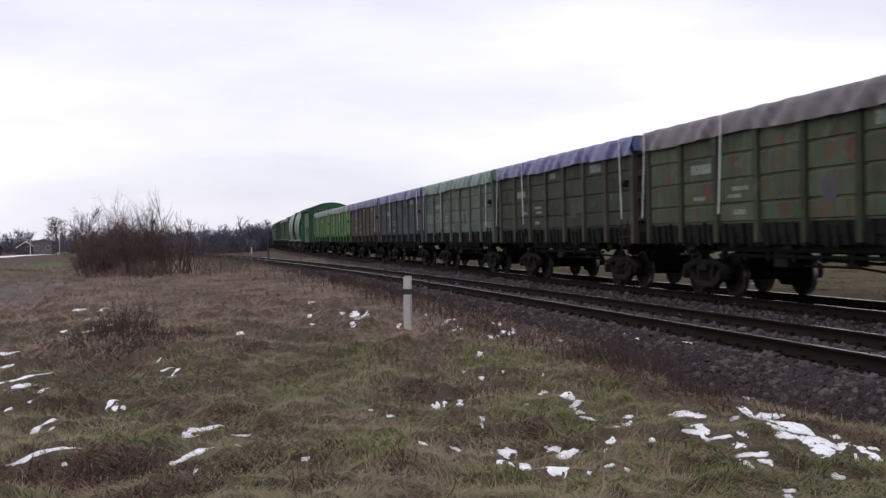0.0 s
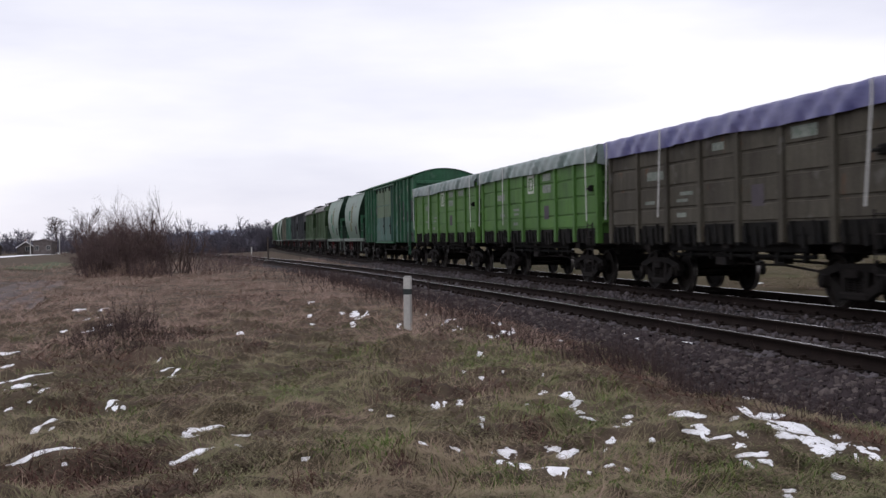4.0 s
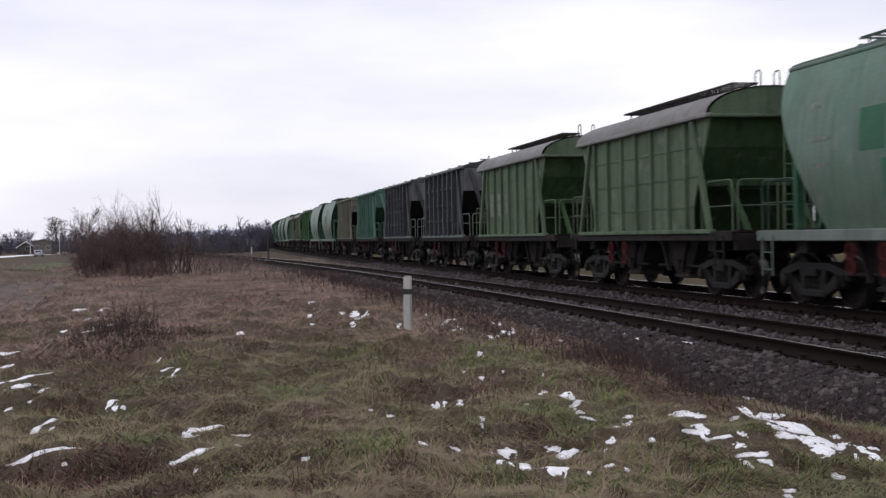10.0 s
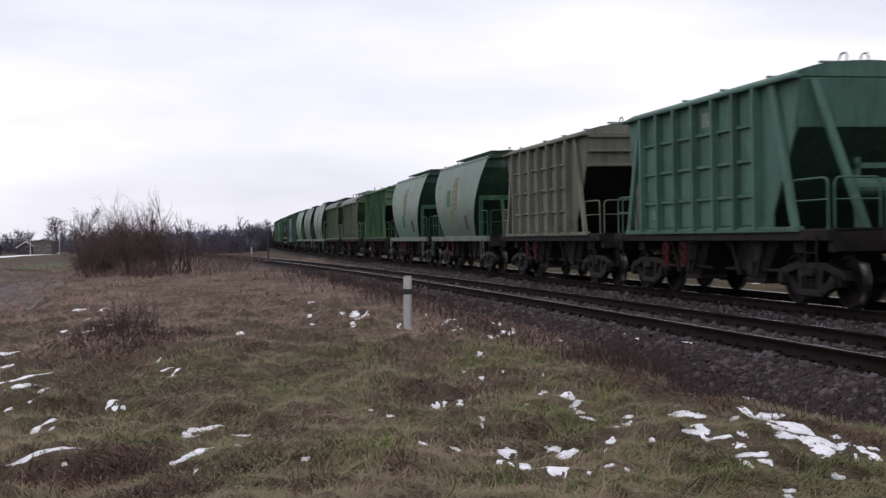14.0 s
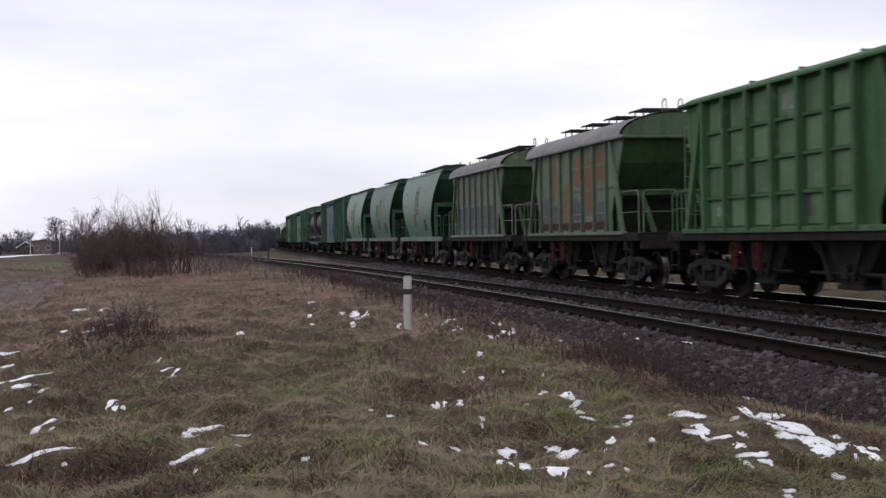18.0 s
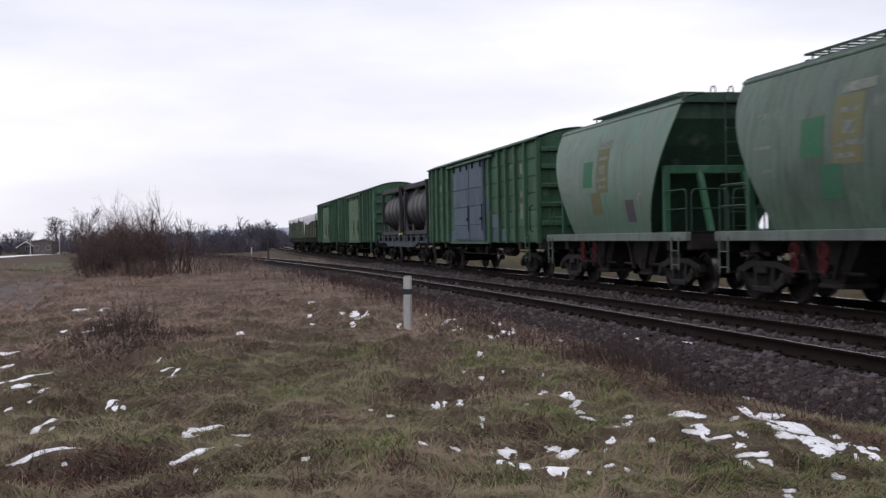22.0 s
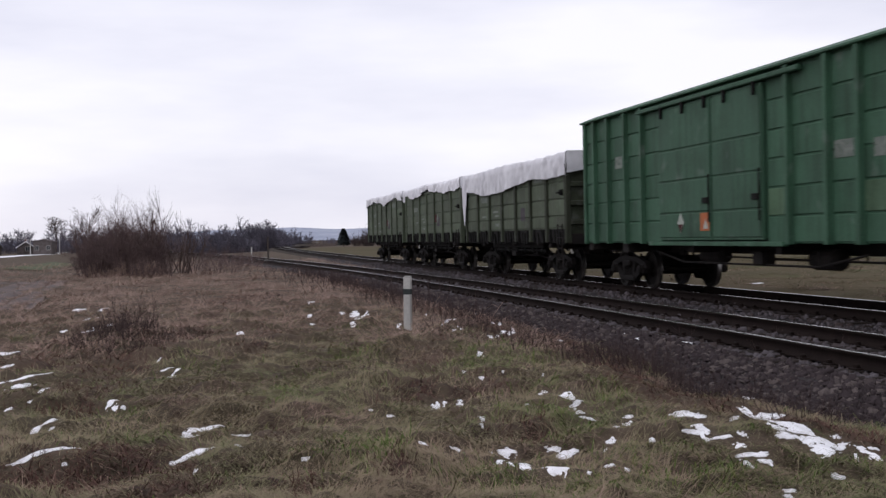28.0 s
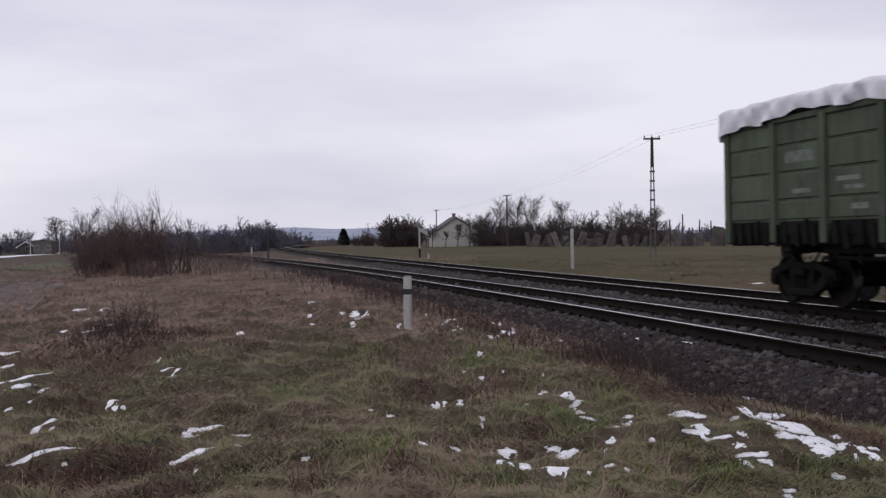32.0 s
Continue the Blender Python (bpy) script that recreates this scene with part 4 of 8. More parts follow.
    part("bracket", ("g_brk", lambda: Shape().box(-1.60, -1.50, -6.1, -5.9, 2.55, 2.72, 0.02).tube((-1.62, -6.05, 2.63), (-1.62, -5.8, 2.63), 0.03)), M_DARK, w)
    def hatch_gear():
        s = Shape()
        for e in (-1, 1):
            s.box(*sorted((e * 1.12, e * 1.30)), -3.2, 3.2, 0.98, 1.16, 0.02)
            s.tube((e * 1.2, -3.3, 0.90), (e * 1.2, 3.3, 0.90), 0.04, 6)
            for k in range(7):
                y = -3.0 + k
                s.prism([(y - 0.06, 1.2), (y + 0.06, 1.2), (y + 0.12, 0.84), (y + 0.02, 0.80)], "x", *sorted((e * 1.16, e * 1.26)))
        return s
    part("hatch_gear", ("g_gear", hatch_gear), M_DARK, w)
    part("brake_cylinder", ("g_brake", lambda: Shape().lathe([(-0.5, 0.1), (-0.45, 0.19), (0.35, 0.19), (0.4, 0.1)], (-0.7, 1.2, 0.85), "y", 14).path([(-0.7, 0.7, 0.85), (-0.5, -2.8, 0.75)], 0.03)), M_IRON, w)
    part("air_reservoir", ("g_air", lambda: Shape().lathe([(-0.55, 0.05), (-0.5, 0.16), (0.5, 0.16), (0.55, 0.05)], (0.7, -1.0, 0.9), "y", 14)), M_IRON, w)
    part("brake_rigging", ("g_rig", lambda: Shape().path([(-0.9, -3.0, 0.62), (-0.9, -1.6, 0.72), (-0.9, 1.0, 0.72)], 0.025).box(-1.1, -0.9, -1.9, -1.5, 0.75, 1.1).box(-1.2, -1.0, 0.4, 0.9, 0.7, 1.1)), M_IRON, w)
    tp = part("tarpaulin", tarp_shape(seed, rag, heap, sag, flap), M_TARPS[tarp], w, tarp + " tarpaulin folded over the load", smooth=True)
    if straps:
        r = random.Random(seed)
        for y in (6.3, 2.6 + r.uniform(-0.6, 0.6), -5.9):
            lean = r.uniform(-0.15, 0.25)
            part("strap", Shape().prism([(y - 0.025, 3.45), (y + 0.025, 3.45), (y + lean + 0.025, 1.75), (y + lean - 0.025, 1.75)], "x", -1.685, -1.67).prism([(y - 0.025, 3.44), (y + 0.025, 3.44), (y + 0.025, 3.74), (y - 0.025, 3.74)], "x", -1.685, -1.67), M_STRAP, w)
    if marks:
        r = random.Random(seed + 50)
        x = -1.502
        spec = [(3.6, 2.72, 1.0, 0.2), (3.6, 2.1, 0.6, 0.08), (1.8, 2.25, 0.7, 0.08), (1.8, 2.1, 0.6, 0.07), (1.8, 1.78, 0.5, 0.1), (-3.6, 3.15, 0.9, 0.22), (0.1, 3.15, 0.55, 0.16)]
        bars(w, x - 0.01, [(y + r.uniform(-0.2, 0.2), z, ww, hh) for y, z, ww, hh in spec[:5 + seed % 3]])
        bars(w, x - 0.012, [(-1.7, 2.08, 0.5, 0.42)], M_PURPLE, "dark_patch")
    if extra:
        extra(w)
    bogie(w, -4.325)
    bogie(w, 4.325)
    couplers(w, 6.55)
    return w


def square_logo(w):
    ring = Shape()
    for a in ((-0.35, -0.27, 2.72, 3.3), (0.27, 0.35, 2.72, 3.3)):
        ring.box(-1.522, -1.514, a[0], a[1], a[2], a[3])
    ring.box(-1.522, -1.514, -0.27, 0.27, 3.22, 3.3).box(-1.522, -1.514, -0.27, 0.27, 2.72, 2.8)
    ob = part("emblem", ring, M_EMBLEM, w, "white square outline emblem")
    part("emblem", Shape().box(-1.522, -1.514, -0.13, -0.06, 2.84, 3.16).box(-1.522, -1.514, 0.02, 0.1, 2.84, 3.16).box(-1.522, -1.514, -0.06, 0.02, 2.96, 3.04), M_EMBLEM, w)
    bars(w, -1.515, [(-1.75, 3.16, 0.8, 0.22), (-1.75, 2.8, 0.85, 0.24)])


def hazard(w):
    part("hazard_plate", Shape().box(-1.527, -1.519, -1.35, -0.95, 2.05, 2.4), M_RED, w, "red hazard plate")
    part("hazard_plate", Shape().prism([(-1.75, 2.22), (-1.55, 2.0), (-1.35, 2.22), (-1.55, 2.44)], "x", -1.529, -1.521), M_MARK, w, "white diamond hazard plate")


BOX_RIBS = (7.93, 6.88, 5.62, 4.5, -2.68, -4.04, -5.04, -6.24, -7.44)


def boxcar(label, body, door_paint, seed=1, door2=None, marks=(), patch=()):
    w = wagon_root("covered_wagon", label, "freight wagon", "wagons of the freight train")
    H, E = 8.83, 4.46
    rp = random.Random(seed * 7)
    part("underframe", ("b_frame", lambda: Shape().box(-0.3, 0.3, -8.75, 8.75, 0.9, 1.2, 0.02).box(-1.4, 1.4, -8.8, -8.5, 0.95, 1.22, 0.02).box(-1.4, 1.4, 8.5, 8.8, 0.95, 1.22, 0.02).box(-1.35, 1.35, -6.3, -5.9, 0.92, 1.2).box(-1.35, 1.35, 5.9, 6.3, 0.92, 1.2).box(-1.35, 1.35, -2.1, -1.9, 0.95, 1.2).box(-1.35, 1.35, 1.9, 2.1, 0.95, 1.2).box(-1.42, 1.42, -8.8, 8.8, 1.18, 1.26)), M_IRON, w)
    for sgn in (-1, 1):
        ps = [8.78, 7.93, 6.88, 5.62, 4.5, 3.4, -1.75, -2.68, -4.04, -5.04, -6.24, -7.44, -8.78]
        sw = part("side_wall", (("b_wall", sgn), lambda sgn=sgn: Shape().box(*sorted((sgn * 1.38, sgn * 1.42)), -8.78, 8.78, 1.16, E)), body, w)
        if sgn < 0:
            for a, b in zip(ps, ps[1:]):
                if a > 3 > b:
                    continue
                zs = (1.18, 1.68, 2.22, 2.76, 3.30, 3.86, 4.40)
                for z0, z1 in zip(zs, zs[1:]):
                    wd, ht = round(a - b - 0.08, 3), round(z1 - z0 - 0.035, 3)
                    part("panel", (("b_pan", wd, ht), lambda wd=wd, ht=ht: Shape().box(-0.03, 0.0, -wd / 2, wd / 2, 0, ht, 0.015)), rp.choice(patch) if patch and rp.random() < (0.8 if z0 < 2.2 else 0.04) else patch[0] if patch and 2.2 < z0 < 3.2 and rp.random() < 0.5 else body, sw).matrix_basis = pose(-1.418, (a + b) / 2, z0)
        for y in BOX_RIBS:
            part("rib", (("b_rib", sgn), lambda sgn=sgn: Shape().prism([(sgn * 1.40, -0.07), (sgn * 1.56, -0.065), (sgn * 1.56, 0.065), (sgn * 1.40, 0.07)], "z", 1.14, E - 0.06)), body, w).matrix_basis = pose(0, y, 0)
        for y in (-8.76, 8.76):
            part("corner_post", (("b_cor", sgn, y), lambda sgn=sgn, y=y: Shape().box(*sorted((sgn * 1.36, sgn * 1.53)), y - 0.08, y + 0.08, 1.12, E, 0.03)), body, w)
        # sliding doors with their frames, hanging rail and guide
        for y0, y1, mt in ((-1.72, 0.50, door_paint), (0.54, 3.36, door2 or door_paint)):
            d = part("door", (("b_door", sgn, y0), lambda sgn=sgn, y0=y0, y1=y1: Shape().box(*sorted((sgn * 1.44, sgn * 1.525)), y0, y1, 1.22, 4.22, 0.01)), mt, w)
            if sgn < 0:
                for z0, z1 in ((1.28, 1.80), (1.84, 2.52), (2.56, 3.22), (3.26, 4.16)):
                    wd, ht = round(y1 - y0 - 0.08, 3), round(z1 - z0, 3)
                    part("panel", (("b_dpan", wd, ht), lambda wd=wd, ht=ht: Shape().box(-0.025, 0.0, -wd / 2, wd / 2, 0, ht, 0.012)), M_RIB if z0 > 2.5 and mt == M_TEALDOOR else mt, d).matrix_basis = pose(-1.523, (y0 + y1) / 2, z0)
            part("door_latch", (("b_latch", sgn, y0), lambda sgn=sgn, y0=y0: Shape().box(*sorted((sgn * 1.55, sgn * 1.6)), y0 + 0.1, y0 + 0.35, 2.0, 2.12, 0.01).tube((sgn * 1.58, y0 + 0.05, 1.6), (sgn * 1.58, y0 + 0.05, 2.6), 0.018)), M_DARK, d)
        part("door_rail", (("b_rail", sgn), lambda sgn=sgn: Shape().box(*sorted((sgn * 1.47, sgn * 1.60)), -3.2, 4.6, 4.24, 4.34, 0.02).box(*sorted((sgn * 1.46, sgn * 1.60)), -2.6, 3.9, 1.10, 1.19, 0.01)), body, w)
        for y in (-1.5, -0.2, 0.75, 1.9, 3.1):
            part("door_hanger", (("b_hang", sgn), lambda sgn=sgn: Shape().box(*sorted((sgn * 1.55, sgn * 1.61)), -0.04, 0.04, 4.0, 4.26, 0.01)), M_DARK, w).matrix_basis = pose(0, y, 0)
    for sgn in (-1, 1):
        def endwall(sgn=sgn):
            s = Shape().box(-1.40, 1.40, *sorted((sgn * 8.74, sgn * 8.79)), 1.16, E)
            arch = [(1.44 * t, E - 0.02 + 0.33 * (1 - t * t)) for t in np.linspace(1, -1, 15)]
            s.prism(arch, "y", *sorted((sgn * 8.72, sgn * 8.80)))
            return s
        ew = part("end_wall", (("b_end", sgn), endwall), body, w)
        for z in (1.75, 2.35, 2.95, 3.55, 4.1):
            part("end_beam", (("b_beam", sgn), lambda sgn=sgn: Shape().prism([(sgn * 8.78, -0.1), (sgn * 8.90, -0.05), (sgn * 8.90, 0.05), (sgn * 8.78, 0.1)], "x", -1.36, 1.36)), body, ew).matrix_basis = pose(0, 0, z)

    def roof():
        s = Shape()
        for i in range(14):
            y0 = -8.86 + i * 17.72 / 14
            y1 = y0 + 17.72 / 14
            rows = []
            for y, up in ((y0, 0.0), (y0 + 0.06, 0.025), (y1 - 0.06, 0.025), (y1, 0.0)):
                rows.append([(1.57 * t, y, E + (0.33 + up) * (1 - t * t)) for t in np.linspace(1, -1, 15)])
            s.grid(rows)
        for sgn in (-1, 1):
            s.box(*sorted((sgn * 1.44, sgn * 1.585)), -8.9, 8.9, E - 0.05, E + 0.004, 0.012)
        return s
    part("roof", ("b_roof", roof), body, w)
    for y in (5.0, 0.0, -5.0):
        part("roof_hatch", ("b_hatch", lambda: Shape().lathe([(0, 0.24), (0.06, 0.24), (0.09, 0.2)], (0.55, 0, E + 0.27), "z", 14)), body, w).matrix_basis = pose(0, y, 0)
    ladder("ladder", w, -1.62, -8.0, 0.55, 1.4, 0.45, body, "y")
    part("handrail", ("b_hand", lambda: Shape().path([(-1.5, -8.3, 1.5), (-1.6, -8.3, 1.55), (-1.6, -8.3, 2.3), (-1.5, -8.3, 2.35)], 0.015)), M_IRON, w)

    def rods():
        s = Shape()
        for x in (-1.1, 1.1):
            s.path([(x, -4.6, 0.95), (x, -3.0, 0.72), (x, 3.0, 0.72), (x, 4.6, 0.95)], 0.025)
            for y in (-3, -1, 1, 3):
                s.tube((x, y, 0.72), (x, y, 1.0), 0.02)
        s.path([(-0.6, -4.5, 0.8), (-0.6, 3.5, 0.85)], 0.022)
        s.lathe([(-0.5, 0.1), (-0.45, 0.2), (0.35, 0.2), (0.4, 0.1)], (-0.7, -2.6, 0.84), "y", 14)
        s.lathe([(-0.55, 0.05), (-0.5, 0.17), (0.5, 0.17), (0.55, 0.05)], (-0.6, 2.4, 0.86), "y", 14)
        s.box(-1.2, -0.9, -1.0, -0.6, 0.72, 1.0, 0.02)
        return s
    part("brake_rigging", ("b_rods", rods), M_IRON, w)
    bars(w, -1.452, marks)
    bogie(w, -6.6)
    bogie(w, 6.6)
    couplers(w, 8.85)
    return w


def placards(w):
    """A white and red diamond and an orange plate low on the door."""
    part("hazard_plate", Shape().prism([(1.92, 1.6), (2.1, 1.38), (2.28, 1.6), (2.1, 1.82)], "x", -1.560, -1.552), M_EMBLEM, w, "white diamond hazard plate")
    part("hazard_plate", Shape().prism([(1.96, 1.57), (2.1, 1.40), (2.24, 1.57)], "x", -1.566, -1.561), M_RED, w, "red lower half of the diamond plate")
    part("orange_plate", Shape().box(-1.560, -1.552, 0.62, 1.06, 1.42, 1.80), M_ORPLATE, w, "orange hazard plate")
    part("plate_symbol", Shape().prism([(0.66, 1.46), (0.9, 1.46), (0.78, 1.68)], "x", -1.566, -1.561), M_EMBLEM, w)
    return w


def hopper_base(w, sill_paint, half=5.25, light=True):
    """Frame, platforms, outlets, bogies and couplers of a hopper wagon."""
    part("underframe", ("h_frame", lambda: Shape().box(-0.26, 0.26, -half, half, 0.95, 1.36, 0.02).box(-1.38, 1.38, -half, -half + 0.2, 1.0, 1.36, 0.02).box(-1.38, 1.38, half - 0.2, half, 1.0, 1.36, 0.02).box(-1.3, 1.3, -4.05, -3.7, 0.98, 1.3).box(-1.3, 1.3, 3.7, 4.05, 0.98, 1.3)), M_IRON, w)
    for sgn in (-1, 1):
        part("side_sill", (("h_sill", sgn), lambda sgn=sgn: Shape().box(*sorted((sgn * 1.36, sgn * 1.50)), -half, half, 1.20, 1.40, 0.015)), sill_paint, w)
        part("platform", (("h_plat", sgn), lambda sgn=sgn: Shape().box(-1.36, 1.36, *sorted((sgn * 3.3, sgn * half)), 1.38, 1.42)), M_IRON, w)
        for y in (-1.55, 1.55):
            def outlet(sgn=sgn, y=y):
                s = Shape()
                a = [(sgn * 0.1, y - 1.4, 1.38), (sgn * 1.12, y - 1.4, 1.38), (sgn * 1.12, y + 1.4, 1.38), (sgn * 0.1, y + 1.4, 1.38)]
                b = [(sgn * 0.35, y - 0.35, 0.42), (sgn * 0.95, y - 0.35, 0.42), (sgn * 0.95, y + 0.35, 0.42), (sgn * 0.35, y + 0.35, 0.42)]
                s.add(a + b, [(0, 1, 2, 3), (4, 7, 6, 5), (0, 4, 5, 1), (1, 5, 6, 2), (2, 6, 7, 3), (3, 7, 4, 0)])
                s.box(*sorted((sgn * 0.3, sgn * 1.0)), y - 0.42, y + 0.42, 0.34, 0.43, 0.02)
                return s
            part("discharge_hopper", (("h_out", sgn, y), outlet), M_CHUTE, w)

            def gear(sgn=sgn, y=y):
                s = Shape()
                for e in (-0.75, 0.75):
                    s.prism([(y + e - 0.05, 1.3), (y + e + 0.05, 1.3), (y + e * 0.5 + 0.04, 0.5), (y + e * 0.5 - 0.04, 0.5)], "x", *sorted((sgn * 1.1, sgn * 1.18)))
                s.tube((sgn * 1.05, y - 1.2, 0.62), (sgn * 1.05, y + 1.2, 0.62), 0.035, 6)
                s.box(*sorted((sgn * 0.98, sgn * 1.12)), y - 0.12, y + 0.12, 0.52, 0.78, 0.02)
                return s
            part("door_gear", (("h_gear", sgn, y), gear), M_IRON, w)
    for y in (2.05, 1.05):
        part("handwheel", ("h_wheel", lambda: Shape().lathe([(-0.02, 0.13), (-0.02, 0.17), (0.02, 0.17), (0.02, 0.13), (-0.02, 0.13)], (-1.42, 0, 1.02), "x", 16, False).lathe([(-0.02, 0.10), (-0.02, 0.14), (0.02, 0.14), (0.02, 0.10), (-0.02, 0.10)], (-1.42, 0, 0.76), "x", 16, False).box(-1.43, -1.39, -0.02, 0.02, 0.65, 1.2)), M_RED, w, "red handwheel pair").matrix_basis = pose(0, y, 0)
    bogie(w, -3.9, M_BOGIEDUST)
    bogie(w, 3.9, M_BOGIEDUST)
    couplers(w, half + 0.15)
    ladder("step", w, -1.54, -4.75, 0.55, 1.3, 0.4, sill_paint, "y", key=("h_step", -4.75))
    ladder("step", w, -1.54, 4.75, 0.55, 1.3, 0.4, sill_paint, "y", key=("h_step", 4.75))


def railing(w, sgn, mat, tall=2.35):
    """Platform railing of bent tubes with rounded corners."""
    def make():
        s = Shape()
        y0, y1 = sgn * 3.9, sgn * 5.15
        for a, b in (((-1.42, y0), (-1.42, y1)), ((-1.30, y1), (-0.42, y1)), ((-0.30, y1), (0.55, y1))):
            def at(t, z):
                return (a[0] + (b[0] - a[0]) * t, a[1] + (b[1] - a[1]) * t, z)
            s.path([at(0, 1.4), at(0, tall - 0.12), at(0.03, tall - 0.04), at(0.1, tall), at(0.9, tall), at(0.97, tall - 0.04), at(1, tall - 0.12), at(1, 1.4)], 0.02)
            s.tube(at(0, 1.92), at(1, 1.92), 0.014, 6)
        return s
    part("railing", (("h_railing", sgn, tall), make), mat, w)


def hoops(w, y, z, mat):
    def make():
        s = Shape()
        for x in (-0.22, 0.22):
            s.path([(x, y + 0.16, z - 0.25), (x, y + 0.16, z + 0.06), (x, y + 0.1, z + 0.13), (x, y - 0.05, z + 0.13), (x, y - 0.1, z + 0.06), (x, y - 0.1, z - 0.3)], 0.016)
        return s
    part("grab_hoop", (("hoop", y, z), make), mat, w)


def walkway(w, y0, y1, z, mat, x0=-0.55, x1=0.55):
    def make():
        s = Shape()
        for x in (x0, x1):
            s.box(x - 0.015, x + 0.015, y0, y1, z, z + 0.045)
        y = y0
        while y < y1:
            s.box(x0, x1, y, y + 0.05, z + 0.01, z + 0.04)
            y += 0.3
        y = y0 + 0.05
        while y < y1:
            for x in (x0, x1):
                s.box(x - 0.015, x + 0.015, y, y + 0.03, z - 0.2, z)
            y += 0.6
        return s
    part("roof_walkway", (("walk", y0, y1, z, x0), make), mat, w)


R_PROF = ((1.40, 1.36, 2.9), (1.75, 1.45, 3.1), (2.1, 1.51, 3.3), (2.6, 1.555, 3.62), (3.1, 1.55, 3.97), (3.55, 1.47, 4.24), (3.95, 1.36, 4.38), (4.22, 1.26, 4.42), (4.38, 1.18, 4.43))


def smooth_rows(prof, n):
    """The flank's section drawn finer: (z, x, half-length) on a smooth curve."""
    z = np.array([p[0] for p in prof])
    zz = np.linspace(z[0], z[-1], n)
    out = [zz]
    for k in (1, 2):
        c = np.polyfit(z, [p[k] for p in prof], 4)
        out.append(np.polyval(c, zz))
    return list(zip(*[o.tolist() for o in out]))


R_FINE = smooth_rows(R_PROF, 30)


def round_hopper(label, body, seed=1, patches=True):
    w = wagon_root("hopper_wagon", label, "freight wagon", "wagons of the freight train")
    hopper_base(w, M_SILL)
    for sgn in (-1, 1):
        def sheet(sgn=sgn):
            s = Shape()
            rows = []
            for z, x, h in R_FINE:
                rows.append([(sgn * x, h * t, z) for t in np.linspace(-1, 1, 9)])
            s.slab(rows, (-sgn * 0.03, 0, 0))
            return s
        part("side_sheet", (("r_side", sgn), sheet), body, w, smooth=False)
        part("top_chord", (("r_chord", sgn), lambda sgn=sgn: Shape().box(*sorted((sgn * 1.10, sgn * 1.22)), -4.45, 4.45, 4.32, 4.40, 0.02)), body, w)

        def end(sgn=sgn):
            s = Shape()
            rows = []
            for y, z, x in ((4.28, 4.36, 1.15), (4.28, 4.0, 1.3), (3.9, 3.4, 1.45), (3.2, 2.5, 1.5), (2.4, 1.42, 1.35)):
                rows.append([(x * t, sgn * y, z) for t in (-1, -0.5, 0, 0.5, 1)])
            return s.slab(rows, (0, -sgn * 0.04, 0))
        # End sheets take a deeper green, with the shade between wagons painted in.
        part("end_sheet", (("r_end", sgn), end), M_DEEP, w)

        def bulk(sgn=sgn):
            s = Shape().box(-1.42, 1.42, *sorted((sgn * 3.75, sgn * 3.95)), 2.75, 2.95, 0.02)
            for x in (-1.36, 1.36):
                s.box(x - 0.07, x + 0.07, *sorted((sgn * 3.80, sgn * 3.95)), 1.4, 2.78, 0.01)
            for x in (-0.55, 0.55):
                s.add([(x - 0.06, sgn * 4.6, 1.4), (x + 0.06, sgn * 4.6, 1.4), (x + 0.06, sgn * 4.0, 2.8), (x - 0.06, sgn * 4.0, 2.8), (x - 0.06, sgn * 4.45, 1.4), (x + 0.06, sgn * 4.45, 1.4), (x + 0.06, sgn * 3.85, 2.8), (x - 0.06, sgn * 3.85, 2.8)],
                      [(0, 1, 2, 3), (4, 7, 6, 5), (0, 3, 7, 4), (1, 5, 6, 2), (0, 4, 5, 1), (3, 2, 6, 7)])
            return s
        part("end_bulkhead", (("r_bulk", sgn), bulk), M_TEAL, w)
        part("roof_end", (("r_roofend", sgn), lambda sgn=sgn: Shape().prism([(1.2 * math.cos(t), 4.36 + 0.22 * math.sin(t)) for t in np.linspace(0, math.pi, 11)], "y", *sorted((sgn * 4.38, sgn * 4.44)))), M_DEEP, w)
        railing(w, sgn, M_DEEP)

    def roof():
        s = Shape()
        s.grid([[(1.2 * math.cos(t), y, 4.38 + 0.22 * math.sin(t)) for t in np.linspace(0, math.pi, 11)] for y in np.linspace(-4.42, 4.42, 7)])
        return s
    part("roof", ("r_roof", roof), M_DEEP, w, smooth=True)
    for y in (-3, -1, 1, 3):
        part("loading_hatch", ("r_hatch", lambda: Shape().lathe([(0, 0.3), (0.06, 0.32), (0.1, 0.25)], (0, 0, 4.64), "z", 16)), M_DEEP, w).matrix_basis = pose(0, y, 0)
    walkway(w, -3.75, 2.6, 4.64, M_DEEP, -0.85, -0.35)
    hoops(w, -4.05, 4.64, M_DEEP)
    hoops(w, 3.6, 4.6, M_DEEP)
    ladder("ladder", w, 0.1, -4.5, 1.4, 4.5, 0.5, M_DEEP, "x")
    if patches:
        r = random.Random(seed)

        def flank(z):
            return -float(np.interp(z, [p[0] for p in R_FINE], [p[1] for p in R_FINE]))

        def patch(name, y, z, ww, hh, mt):
            s = Shape()
            rows = []
            for t in np.linspace(-0.5, 0.5, 9):
                zz = z + t * hh
                rows.append([(flank(zz) - 0.006, y - ww / 2, zz), (flank(zz) - 0.006, y + ww / 2, zz)])
            s.slab(rows, (0.004, 0, 0))
            part(name, s, mt, w)
        patch("panel", 0.0, 3.05, 0.9, 1.15, M_OCHRE)
        if seed % 2:
            patch("repaint_patch", 1.15, 3.0, 0.75, 0.7, M_MINT)
        patch("dark_patch", -1.9, 1.95, 0.55, 0.55, M_PURPLE)
